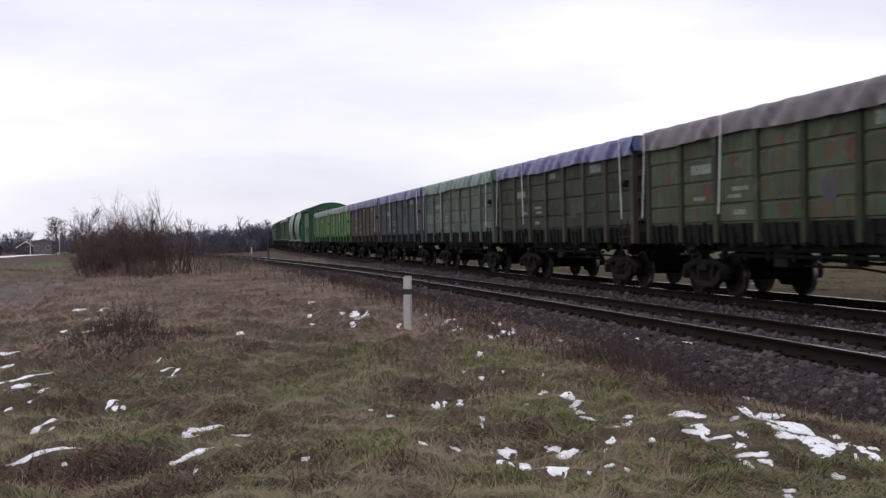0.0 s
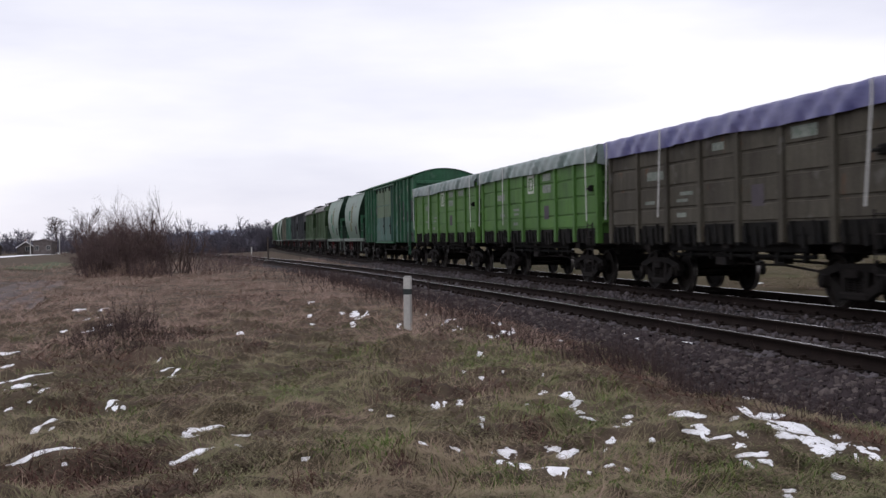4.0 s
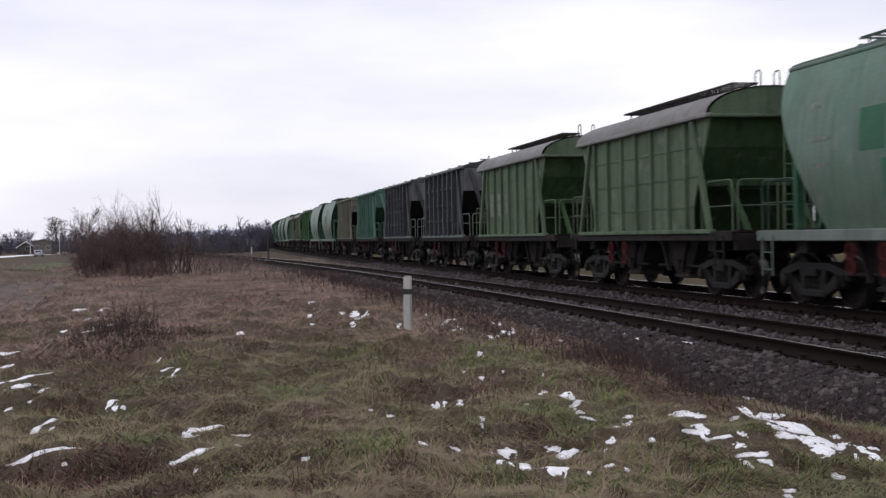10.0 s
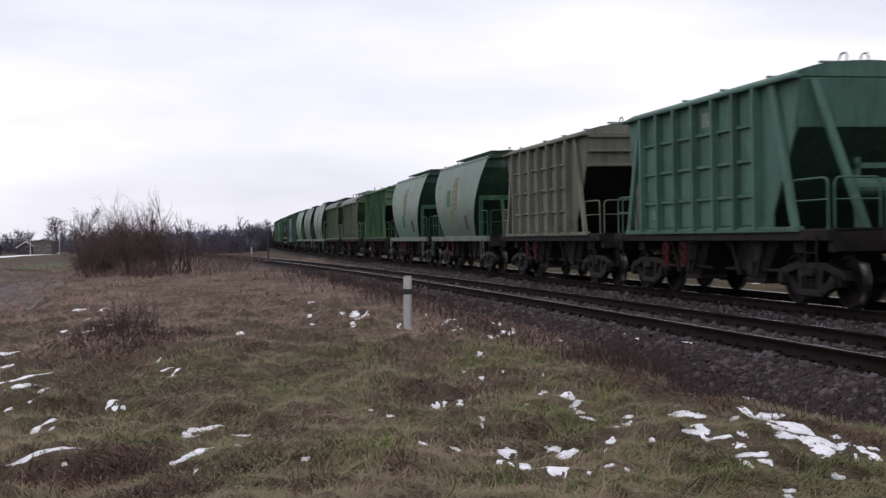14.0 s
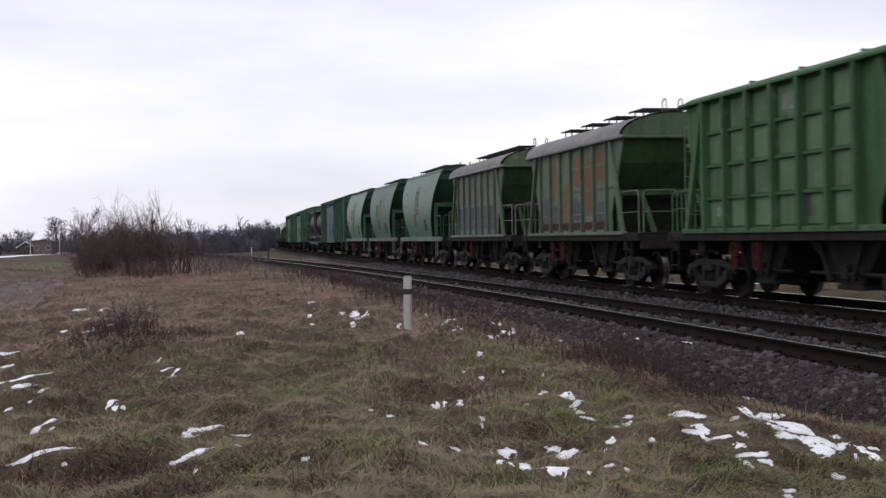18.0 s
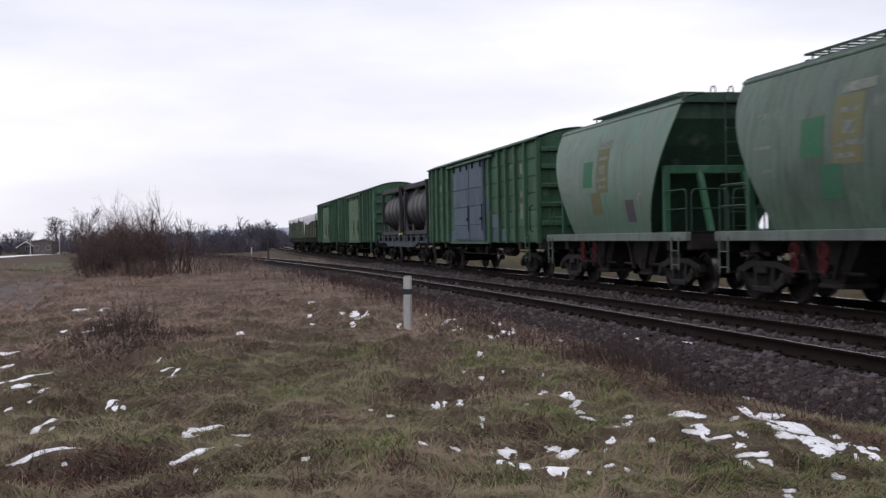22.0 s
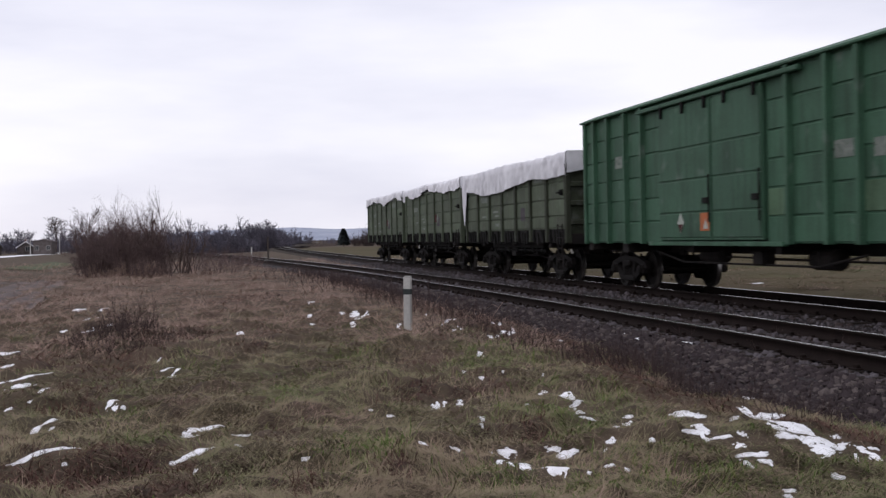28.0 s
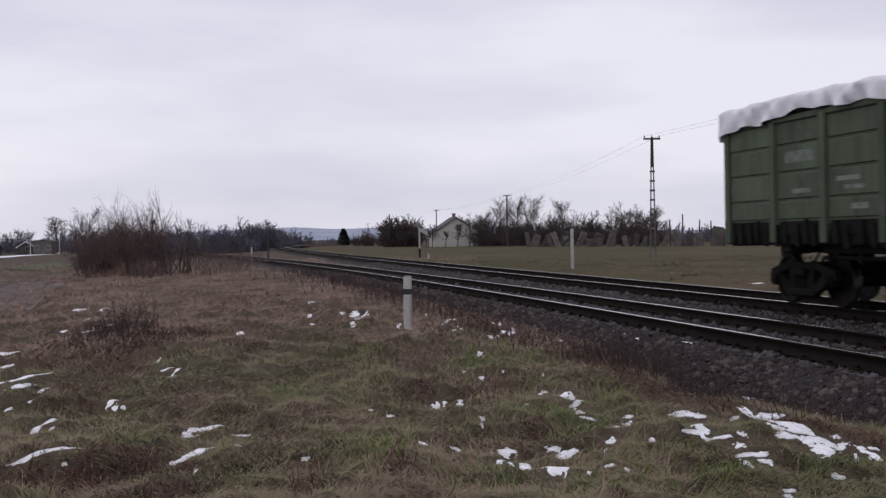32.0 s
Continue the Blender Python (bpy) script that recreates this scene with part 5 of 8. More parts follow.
        patch("stencil_box", 0.55, 2.2, 0.7, 0.6, M_OCHRE if seed % 3 else M_MINT)
        for y, z, ww, hh in ((0.0, 3.38, 0.6, 0.09), (0.0, 3.08, 0.4, 0.22), (0.0, 2.82, 0.85, 0.09), (0.0, 2.62, 0.6, 0.08), (-0.1, 3.75, 1.0, 0.17), (3.1, 3.55, 0.35, 0.12), (2.9, 2.95, 0.7, 0.07), (-1.9, 3.55, 0.5, 0.1), (-2.6, 2.3, 0.35, 0.25), (2.8, 2.5, 0.5, 0.07)):
            patch("marking", y + r.uniform(-0.1, 0.1), z, ww, hh, M_MARK)
    return w


def arched_hopper(label, body, end_shade_paint, roof_paint, seed=1, boxes=False):
    """Hopper with an arched roof over flat ribbed flanks."""
    w = wagon_root("hopper_wagon", label, "freight wagon", "wagons of the freight train")
    hopper_base(w, M_IRON)
    E = 3.84
    rib_paint = M_RIB if body in (M_RIBGREY, M_ORANGE) else body
    for sgn in (-1, 1):
        def sheet(sgn=sgn):
            s = Shape()
            poly = [(-4.22, E), (4.22, E), (3.9, 3.2), (3.25, 1.9), (3.25, 1.42), (-3.25, 1.42), (-3.25, 1.9), (-3.9, 3.2)]
            s.prism(poly, "x", *sorted((sgn * 1.40, sgn * 1.44)))
            return s
        part("side_sheet", (("a_side", sgn), sheet), body, w)
        for z in (1.95, 2.6, 3.25):
            h = 3.2 if z < 2.2 else 3.5
            part("stringer", (("a_str", sgn, z), lambda sgn=sgn, z=z, h=h: Shape().box(*sorted((sgn * 1.43, sgn * 1.458)), -h, h, z - 0.02, z + 0.02)), body, w)
        for y in (3.0, 2.0, 1.0, 0.0, -1.0, -2.0, -3.0):
            part("rib", (("a_rib", sgn), lambda sgn=sgn: Shape().prism([(-0.045, 1.42), (0.045, 1.42), (0.045, E - 0.02), (-0.045, E - 0.02)], "x", *sorted((sgn * 1.44, sgn * 1.525))).box(*sorted((sgn * 1.44, sgn * 1.54)), -0.08, 0.08, 1.42, 1.56, 0.01)), rib_paint, w).matrix_basis = pose(0, y, 0)
        for e in (-1, 1):
            part("brace", (("a_brace", sgn, e), lambda sgn=sgn, e=e: Shape().prism([(e * 3.3, E), (e * 3.46, E), (e * 4.3, 1.42), (e * 4.14, 1.42)], "x", *sorted((sgn * 1.46, sgn * 1.54)))), rib_paint, w)
        part("top_chord", (("a_chord", sgn), lambda sgn=sgn: Shape().box(*sorted((sgn * 1.42, sgn * 1.60)), -4.3, 4.3, E - 0.04, E + 0.05, 0.02)), roof_paint, w)
        part("bottom_chord", (("a_bot", sgn), lambda sgn=sgn: Shape().box(*sorted((sgn * 1.40, sgn * 1.56)), -4.3, 4.3, 1.36, 1.45, 0.01)), body, w)

        def end(sgn=sgn):
            s = Shape()
            s.slab([[(x, sgn * y, z) for x in (-1.4, -0.5, 0.5, 1.4)] for y, z in ((4.2, E), (3.9, 3.2), (2.9, 1.9), (2.5, 1.4))], (0, -sgn * 0.04, 0))
            s.box(-1.3, 1.3, *sorted((sgn * 3.35, sgn * 3.5)), 2.3, 2.45)
            return s
        # Sloping ends are darker than the flanks, the shade put into their colour.
        part("end_sheet", (("a_end", sgn), end), end_shade_paint, w)
        part("gable", (("a_gab", sgn), lambda sgn=sgn: Shape().prism([(1.5 * math.cos(t), E + 0.62 * math.sin(t)) for t in np.linspace(0, math.pi, 15)], "y", *sorted((sgn * 4.20, sgn * 4.26))).box(-1.5, 1.5, *sorted((sgn * 4.2, sgn * 4.36)), E - 0.05, E + 0.03, 0.02)), M_RIB, w)
        railing(w, sgn, body, 2.45)
        def stanchion(sgn=sgn):
            s = Shape()
            for x in (-0.75, 0.75):
                s.prism([(sgn * 4.55, 1.4), (sgn * 4.43, 1.4), (sgn * 3.55, 2.42), (sgn * 3.67, 2.42)], "x", x - 0.06, x + 0.06)
            s.box(-1.36, 1.36, *sorted((sgn * 3.50, sgn * 3.66)), 2.36, 2.52, 0.02)
            for x in (-1.34, 1.34):
                s.box(x - 0.06, x + 0.06, *sorted((sgn * 3.56, sgn * 3.64)), 1.4, 2.4)
            return s
        part("end_stanchion", (("a_stan", sgn), stanchion), end_shade_paint, w)

    def roof():
        s = Shape()
        s.grid([[(1.58 * math.cos(t), y, E + 0.02 + 0.62 * math.sin(t)) for t in np.linspace(0, math.pi, 17)] for y in np.linspace(-4.3, 4.3, 7)])
        return s
    part("roof", ("a_roof", roof), roof_paint, w, smooth=True)
    for y in (-3, -1, 1, 3):
        part("loading_hatch", ("a_hatch", lambda: Shape().lathe([(0, 0.3), (0.07, 0.32), (0.11, 0.25)], (0, 0, E + 0.61), "z", 16)), roof_paint, w).matrix_basis = pose(0, y, 0)
    if boxes:
        for y in (-3.0, -1.0, 1.0, 3.0):
            walkway(w, y - 0.55, y + 0.55, E + 0.76, M_IRON, -0.6, 0.6)
    else:
        walkway(w, -3.9, 2.7, E + 0.70, M_IRON, -0.75, -0.2)
    hoops(w, -4.0, E + 0.85, body)
    ladder("ladder", w, 0.35, -4.42, 1.4, E + 0.6, 0.45, body, "x")
    if seed % 2:
        bars(w, -1.448, [(2.5, 2.5, 0.55, 0.8), (1.45, 2.5, 0.5, 0.8), (0.45, 2.5, 0.45, 0.7)], M_MARK, "graffiti")
    if boxes:
        rg = np.random.RandomState(5)
        for y, z, ww, hh, mt in ((1.9, 3.0, 0.75, 1.4, M_SPRAY), (0.5, 2.2, 0.8, 1.3, M_SPRAY), (-0.5, 3.2, 0.8, 0.9, M_SPRAY), (-1.5, 2.6, 0.8, 1.6, M_SPRAY), (-2.5, 3.2, 0.8, 0.9, M_SPRAY), (2.5, 2.1, 0.7, 0.8, M_LILAC), (1.5, 2.0, 0.75, 0.5, M_LILAC), (-0.5, 2.1, 0.75, 0.6, M_LILAC), (-2.5, 2.0, 0.7, 0.5, M_LILAC), (0.5, 1.62, 0.85, 0.22, M_MAROON), (-0.5, 1.62, 0.85, 0.22, M_MAROON), (1.5, 1.62, 0.85, 0.22, M_MAROON), (2.5, 1.62, 0.85, 0.22, M_MAROON), (-1.5, 1.62, 0.85, 0.22, M_MAROON), (-2.5, 1.62, 0.85, 0.22, M_MAROON)):
            k = 14
            a = np.linspace(0, 2 * np.pi, k, endpoint=False)
            q = 1 + 0.25 * rg.uniform(-1, 1, k) if hh > 0.3 else np.full(k, 1.0)
            sq = np.maximum(abs(np.cos(a)), abs(np.sin(a)))
            pts = [(y + float(c / m * f * ww / 2), z + float(d / m * f * hh / 2)) for c, d, m, f in zip(np.cos(a), np.sin(a), sq, np.minimum(q, 1.05))]
            part("graffiti", Shape().prism(pts, "x", -1.447, -1.4435), mt, w)
    if body == M_RIBGREY:
        for y in (2.5, 1.5, 0.5, -0.5, -1.5, -2.5):
            part("lower_panel", ("a_low", lambda: Shape().box(-1.447, -1.438, -0.42, 0.42, 1.66, 2.5)), M_LILAC, w).matrix_basis = pose(0, y, 0)
    part("number_plate", Shape().box(-1.46, -1.45, -3.75, -3.55, 3.2, 3.42), M_MARK, w)
    return w


def panel_hopper(label, body, end_shade_paint, seed=1, ribbed_end=False, panel_paint=None):
    """Straight-topped hopper with a grid of ribs on its flanks."""
    w = wagon_root("hopper_wagon", label, "freight wagon", "wagons of the freight train")
    hopper_base(w, M_IRON)
    E = 4.14
    RY = (3.1, 2.1, 1.1, 0.1, -0.9, -1.85, -2.75)
    for sgn in (-1, 1):
        def sheet(sgn=sgn):
            s = Shape()
            poly = [(-4.25, E), (4.25, E), (4.1, 3.2), (3.2, 1.7), (3.2, 1.42), (-3.2, 1.42), (-3.2, 1.7), (-4.1, 3.2)]
            s.prism(poly, "x", *sorted((sgn * 1.40, sgn * 1.44)))
            return s
        sw = part("side_sheet", (("p_side", sgn), sheet), body, w)
        if sgn < 0:
            for a, b in zip(RY, RY[1:]):
                for z0, z1 in ((1.5, 2.05), (2.12, 2.72), (2.80, 3.40), (3.48, 4.05)):
                    wd, ht = round(a - b - 0.17, 3), round(z1 - z0, 3)
                    part("panel", (("p_pan", wd, ht), lambda wd=wd, ht=ht: Shape().box(-0.025, 0.0, -wd / 2, wd / 2, 0, ht, 0.015)), panel_paint or body, sw).matrix_basis = pose(-1.438, (a + b) / 2, z0)
        for y in RY:
            part("rib", (("p_rib", sgn), lambda sgn=sgn: Shape().prism([(-0.05, 1.42), (0.05, 1.42), (0.05, E - 0.02), (-0.05, E - 0.02)], "x", *sorted((sgn * 1.44, sgn * 1.62)))), body, w).matrix_basis = pose(0, y, 0)
        for z in (2.08, 2.76, 3.44):
            part("stringer", (("p_str", sgn, z), lambda sgn=sgn, z=z: Shape().box(*sorted((sgn * 1.44, sgn * 1.525)), -2.75, 3.1, z - 0.035, z + 0.035, 0.01)), body, w)
        for e in (-1, 1):
            part("brace", (("p_brace", sgn, e), lambda sgn=sgn, e=e: Shape().prism([(e * 3.25, E), (e * 3.45, E), (e * 4.25, 1.42), (e * 4.05, 1.42)], "x", *sorted((sgn * 1.46, sgn * 1.54)))), body, w)
        part("top_chord", (("p_chord", sgn), lambda sgn=sgn: Shape().box(*sorted((sgn * 1.40, sgn * 1.62)), -4.32, 4.32, E - 0.03, E + 0.04, 0.015)), body, w)
        part("bottom_chord", (("p_bot", sgn), lambda sgn=sgn: Shape().box(*sorted((sgn * 1.40, sgn * 1.56)), -4.3, 4.3, 1.36, 1.46, 0.01)), M_SILL if body == M_COAL else body, w)

        def end(sgn=sgn):
            s = Shape()
            s.slab([[(x, sgn * y, z) for x in (-1.42, -0.5, 0.5, 1.42)] for y, z in ((4.24, E), (4.2, 3.25))], (0, -sgn * 0.04, 0))
            if ribbed_end:
                for z in (3.3, 3.7, 4.1):
                    s.box(-1.42, 1.42, *sorted((sgn * 4.2, sgn * 4.32)), z - 0.04, z + 0.04, 0.01)
                s.box(-0.05, 0.05, *sorted((sgn * 4.2, sgn * 4.30)), 1.4, E)
            return s
        part("end_sheet", (("p_end", sgn, ribbed_end), end), panel_paint or body, w)
        # Slope sheets go near black or deep green to paint their shade.
        part("slope_sheet", (("p_slope", sgn), lambda sgn=sgn: Shape().slab([[(x, sgn * y, z) for x in (-1.42, -0.5, 0.5, 1.42)] for y, z in ((4.19, 3.24), (3.0, 1.9), (2.4, 1.4))], (0, -sgn * 0.04, 0))), end_shade_paint, w)
        if not ribbed_end:
            def struts(sgn=sgn):
                s = Shape()
                for e in (-1, 1):
                    s.add([(e * 1.25, sgn * 4.32, 4.1), (e * 1.10, sgn * 4.32, 4.1), (e * 0.35, sgn * 4.75, 1.4), (e * 0.5, sgn * 4.75, 1.4), (e * 1.25, sgn * 4.22, 4.1), (e * 1.10, sgn * 4.22, 4.1), (e * 0.35, sgn * 4.65, 1.4), (e * 0.5, sgn * 4.65, 1.4)],
                          [(0, 1, 2, 3), (4, 7, 6, 5), (0, 4, 5, 1), (1, 5, 6, 2), (2, 6, 7, 3), (3, 7, 4, 0)])
                return s
            part("end_strut", (("p_strut", sgn), struts), body, w)
            part("air_reservoir", (("p_air", sgn), lambda sgn=sgn: Shape().lathe([(-0.75, 0.06), (-0.7, 0.17), (0.7, 0.17), (0.75, 0.06)], (0.3, sgn * 4.25, 2.15), "x", 14).box(-0.3, -0.22, *sorted((sgn * 4.1, sgn * 4.2)), 1.4, 2.7).box(0.9, 0.98, *sorted((sgn * 4.1, sgn * 4.2)), 1.4, 2.7).box(-0.3, 0.98, *sorted((sgn * 4.1, sgn * 4.2)), 2.5, 2.6)), body, w)
        railing(w, sgn, M_SILL if seed % 2 else body, 2.3)

    def roof():
        s = Shape()
        s.grid([[(1.5 * math.cos(t), y, E + 0.02 + 0.30 * math.sin(t)) for t in np.linspace(0, math.pi, 13)] for y in np.linspace(-4.25, 4.25, 7)])
        for sgn in (-1, 1):
            s.prism([(1.5 * math.cos(t), E + 0.02 + 0.30 * math.sin(t)) for t in np.linspace(0, math.pi, 13)], "y", *sorted((sgn * 4.2, sgn * 4.24)))
        return s
    part("roof", ("p_roof", roof), body, w)
    for y in (-3.2, -1.1, 1.1, 3.2):
        part("loading_hatch", ("p_hatch", lambda: Shape().lathe([(0, 0.45), (0.06, 0.47), (0.1, 0.3)], (0, 0, E + 0.31), "z", 18).tube((-0.5, -0.1, E + 0.42), (0.5, -0.1, E + 0.42), 0.025)), M_SILL, w).matrix_basis = pose(0, y, 0)
    hoops(w, -3.7, E + 0.4, M_SILL)
    ladder("ladder", w, 0.75, -4.5, 1.4, E, 0.42, body, "x")
    bars(w, -1.46, [(-0.4, 3.75, 0.5, 0.3), (2.6, 1.8, 0.2, 0.2)], M_MARK)
    if ribbed_end:
        bars(w, -1.46, [(-0.85 + 0.0, 1.85, 0.55, 0.4)], M_PURPLE, "dark_patch")
    return w


def tank_container(w, y, key):
    """A tank in a twenty-foot frame, standing on the flat wagon."""
    z0, z1, h, x = 1.52, 4.14, 3.03, 1.22
    fr = part("tank_container", ("t_frame", lambda: tank_frame(z0, z1, h, x)), M_TFRAME, w, "black tank container in a grey corner-post frame")
    fr.matrix_basis = pose(0, y, 0)

    def shell():
        prof = [(-2.97, 0.12), (-2.95, 0.6), (-2.90, 0.95), (-2.80, 1.12), (-2.62, 1.19), (-2.45, 1.2)]
        for k in (-1.2, 0.0, 1.2):
            prof += [(k - 0.05, 1.2), (k - 0.04, 1.205), (k + 0.04, 1.205), (k + 0.05, 1.2)]
        prof += [(2.45, 1.2), (2.62, 1.19), (2.80, 1.12), (2.90, 0.95), (2.95, 0.6), (2.97, 0.12)]
        return Shape().lathe([(a, b * 1.016) for a, b in prof], (0, 0, 2.91), "y", 48)
    part("tank_shell", ("t_shell", shell), M_TANK, fr, smooth=True)
    part("manlid", ("t_lid", lambda: Shape().lathe([(0, 0.3), (0.1, 0.3), (0.14, 0.2)], (0, 0, 3.95), "z", 16)), M_TANK, fr)
    def on_shell(y, a0, a1, wide):
        rows = []
        for t in np.linspace(a0, a1, 5):
            c, d = math.cos(math.radians(t)), math.sin(math.radians(t))
            rows.append([(-1.216 * c, y - wide / 2, 2.86 + 1.216 * d), (-1.216 * c, y + wide / 2, 2.86 + 1.216 * d)])
        return Shape().slab(rows, (0.006, 0, 0))
    part("placard", ("t_plac", lambda: on_shell(-1.75, 12, 24, 0.42)), M_YELLOW, fr)
    for k, (a0, a1, wd) in enumerate(((28, 31, 0.55), (33, 36, 0.7), (38, 41, 0.6))):
        part("marking", (("t_mark", k), lambda a0=a0, a1=a1, wd=wd: on_shell(-1.85, a0, a1, wd)), M_MARK, fr)


def tank_frame(z0, z1, h, x):
    s = Shape()
    for e in (-1, 1):
        for g in (-1, 1):
            s.box(e * x - 0.08, e * x + 0.08, g * h - 0.09, g * h + 0.09, z0, z1, 0.015)
            s.box(e * x - 0.1, e * x + 0.1, g * h - 0.11, g * h + 0.11, z0, z0 + 0.14, 0.01).box(e * x - 0.1, e * x + 0.1, g * h - 0.11, g * h + 0.11, z1 - 0.1, z1 + 0.03, 0.01)
        s.box(e * x - 0.06, e * x + 0.06, -h, h, z0 + 0.02, z0 + 0.22, 0.01)
        s.box(e * x - 0.06, e * x + 0.06, -h, h, z1 - 0.24, z1 - 0.01, 0.01)
        for g in (-1, 1):
            s.prism([(g * h, z0 + 1.0), (g * h, z0 + 0.1), (g * (h - 1.05), z0 + 0.1), (g * (h - 0.9), z0 + 0.2)], "x", e * x - 0.03, e * x + 0.03)
    for g in (-1, 1):
        s.box(-x, x, g * h - 0.06, g * h + 0.06, z1 - 0.12, z1, 0.01).box(-x, x, g * h - 0.06, g * h + 0.06, z0, z0 + 0.16, 0.01)
        for e in (-1, 1):
            s.tube((e * x, g * h, z0 + 0.9), (e * 0.2, g * h, z0 + 0.1), 0.05, 6)
    s.box(-1.1, -0.3, -2.9, 2.9, z1 - 0.05, z1 - 0.02)
    s.box(-x - 0.02, -x + 0.02, 0.6, 1.1, z0 + 0.15, z0 + 0.55)
    return s


def flat_wagon(label):
    w = wagon_root("flat_wagon", label, "freight wagon", "wagons of the freight train")

    def frame_shape():
        s = Shape().box(-0.3, 0.3, -7.5, 7.5, 0.95, 1.4, 0.02).box(-1.4, 1.4, -7.6, -7.35, 1.05, 1.42, 0.02).box(-1.4, 1.4, 7.35, 7.6, 1.05, 1.42, 0.02)
        for y in np.arange(-6, 6.1, 2):
            s.box(-1.38, 1.38, y - 0.08, y + 0.08, 1.1, 1.4)
        return s
    part("underframe", ("f_frame", frame_shape), M_IRON, w)
    for sgn in (-1, 1):
        part("side_sill", (("f_sill", sgn), lambda sgn=sgn: Shape().prism([(-7.6, 1.46), (7.6, 1.46), (7.6, 1.12), (5.0, 1.12), (4.2, 0.92), (-4.2, 0.92), (-5.0, 1.12), (-7.6, 1.12)], "x", *sorted((sgn * 1.36, sgn * 1.44))).box(*sorted((sgn * 1.36, sgn * 1.52)), -7.6, 7.6, 1.42, 1.48)), M_FLAT, w)
        for y in (-6.5, -4.4, -3.0, -0.6, 0.8, 3.0, 4.4, 6.5):
            part("twist_lock_bracket", (("f_brk", sgn), lambda sgn=sgn: Shape().box(*sorted((sgn * 1.44, sgn * 1.56)), -0.07, 0.07, 1.22, 1.55, 0.015)), M_DARK, w).matrix_basis = pose(0, y, 0)
        for y in (-5.6, -3.7, -1.8, 0.1, 2.0, 3.9, 5.8):
            part("stake_pocket", (("f_pock", sgn), lambda sgn=sgn: Shape().box(*sorted((sgn * 1.44, sgn * 1.50)), -0.12, 0.12, 1.16, 1.40, 0.015)), M_FLAT, w).matrix_basis = pose(0, y, 0)
    tank_container(w, 3.99, 1)
    tank_container(w, -3.70, 2)
    part("brake_cylinder", ("f_brake", lambda: Shape().lathe([(-0.5, 0.1), (-0.45, 0.19), (0.35, 0.19), (0.4, 0.1)], (-0.7, 0.9, 0.8), "y", 14).path([(-0.6, -4.0, 0.75), (-0.6, 3.5, 0.78)], 0.025)), M_IRON, w)
    part("yellow_lock", Shape().box(-1.45, -1.3, 0.0, 0.1, 1.5, 1.65).box(-1.45, -1.3, 0.25, 0.35, 1.5, 1.65), M_YELLOW, w)
    bogie(w, -4.85)
    bogie(w, 4.85)
    couplers(w, 7.65)
    return w


# rear-edge position along the line at the start, and the half-length it is measured from
def add_wagon(w, rear, half):
    WAGONS.append((w, rear - half))


add_wagon(gondola("rusty faded-green open wagon under a grey tarpaulin", M_OLIVE, M_OLIVEDARK, "grey", 0.03, seed=1), 26.54, GH)
add_wagon(gondola("dark olive open wagon under a blue tarpaulin", M_OLIVEDARK, M_BROWN, "blue", 0.03, seed=2), 40.44, GH)
add_wagon(gondola("pale grey-green open wagon under a green tarpaulin", M_PALE, M_PALE, "green", 0.03, seed=3), 54.35, GH)
add_wagon(gondola("slate-blue open wagon under a blue tarpaulin", M_SLATE, M_SLATE, "blue", 0.02, seed=4), 68.27, GH)
add_wagon(gondola("brown-olive open wagon under a blue tarpaulin", M_BROWN, M_BROWN, "blue", 0.03, seed=5), 82.20, GH)
add_wagon(gondola("bright green open wagon under a grey-green tarpaulin", M_LIME, M_LIME, "mint", 0.03, seed=6, extra=square_logo), 96.12, GH)
add_wagon(gondola("bright green open wagon with a white emblem under a tarpaulin", M_LIME, M_LIME, "mint", 0.03, seed=7, extra=square_logo), 110.04, GH)
add_wagon(boxcar("teal-green steel covered wagon with patched sliding doors", M_TEAL, M_TEALDOOR, 1, M_TEALDOOR, [(6.2, 3.3, 0.4, 0.25), (-3.4, 3.4, 0.4, 0.35), (-4.5, 3.55, 0.8, 0.12), (-5.6, 2.4, 0.8, 0.1), (-6.8, 3.9, 0.4, 0.3), (-3.4, 2.2, 0.5, 0.3), (6.2, 2.2, 0.5, 0.08)], (M_TEALGREY, M_TEALDOOR, M_TEALDOOR)), 128.13, 8.83)
add_wagon(round_hopper("sage-green barrel-sided hopper wagon with faded markings", M_ROUND, 1), 139.39, 4.42)
add_wagon(round_hopper("grey-green barrel-sided hopper wagon with repainted patches", M_ROUND, 3), 151.42, 4.42)
add_wagon(arched_hopper("grey-green ribbed hopper wagon with an arched dusty roof", M_RIB, M_DEEPLIME, M_DUST, 2), 162.84, 4.25)
add_wagon(arched_hopper("grey-green ribbed hopper wagon with pale graffiti", M_RIB, M_DEEPLIME, M_DUST, 1), 174.85, 4.25)
add_wagon(panel_hopper("charcoal panelled hopper wagon with a shade-darkened slope sheet", M_COAL, M_DARK, 1, False, M_COALDUST), 186.35, 4.28)
add_wagon(panel_hopper("dusty charcoal panelled hopper wagon", M_COAL, M_DARK, 3, False, M_COALDUST), 198.37, 4.28)
add_wagon(panel_hopper("turquoise-green panelled hopper wagon", M_TURQ, M_DEEP, 2), 210.56, 4.28)
add_wagon(panel_hopper("beige dusty panelled hopper wagon with a ribbed end", M_BEIGE, M_DARK, 4, True), 222.27, 4.28)
add_wagon(round_hopper("sage-green barrel-sided hopper wagon with ochre panel", M_ROUND, 5), 234.94, 4.42)
add_wagon(round_hopper("grey-green barrel-sided hopper wagon with dark patches", M_ROUND, 6), 246.96, 4.42)
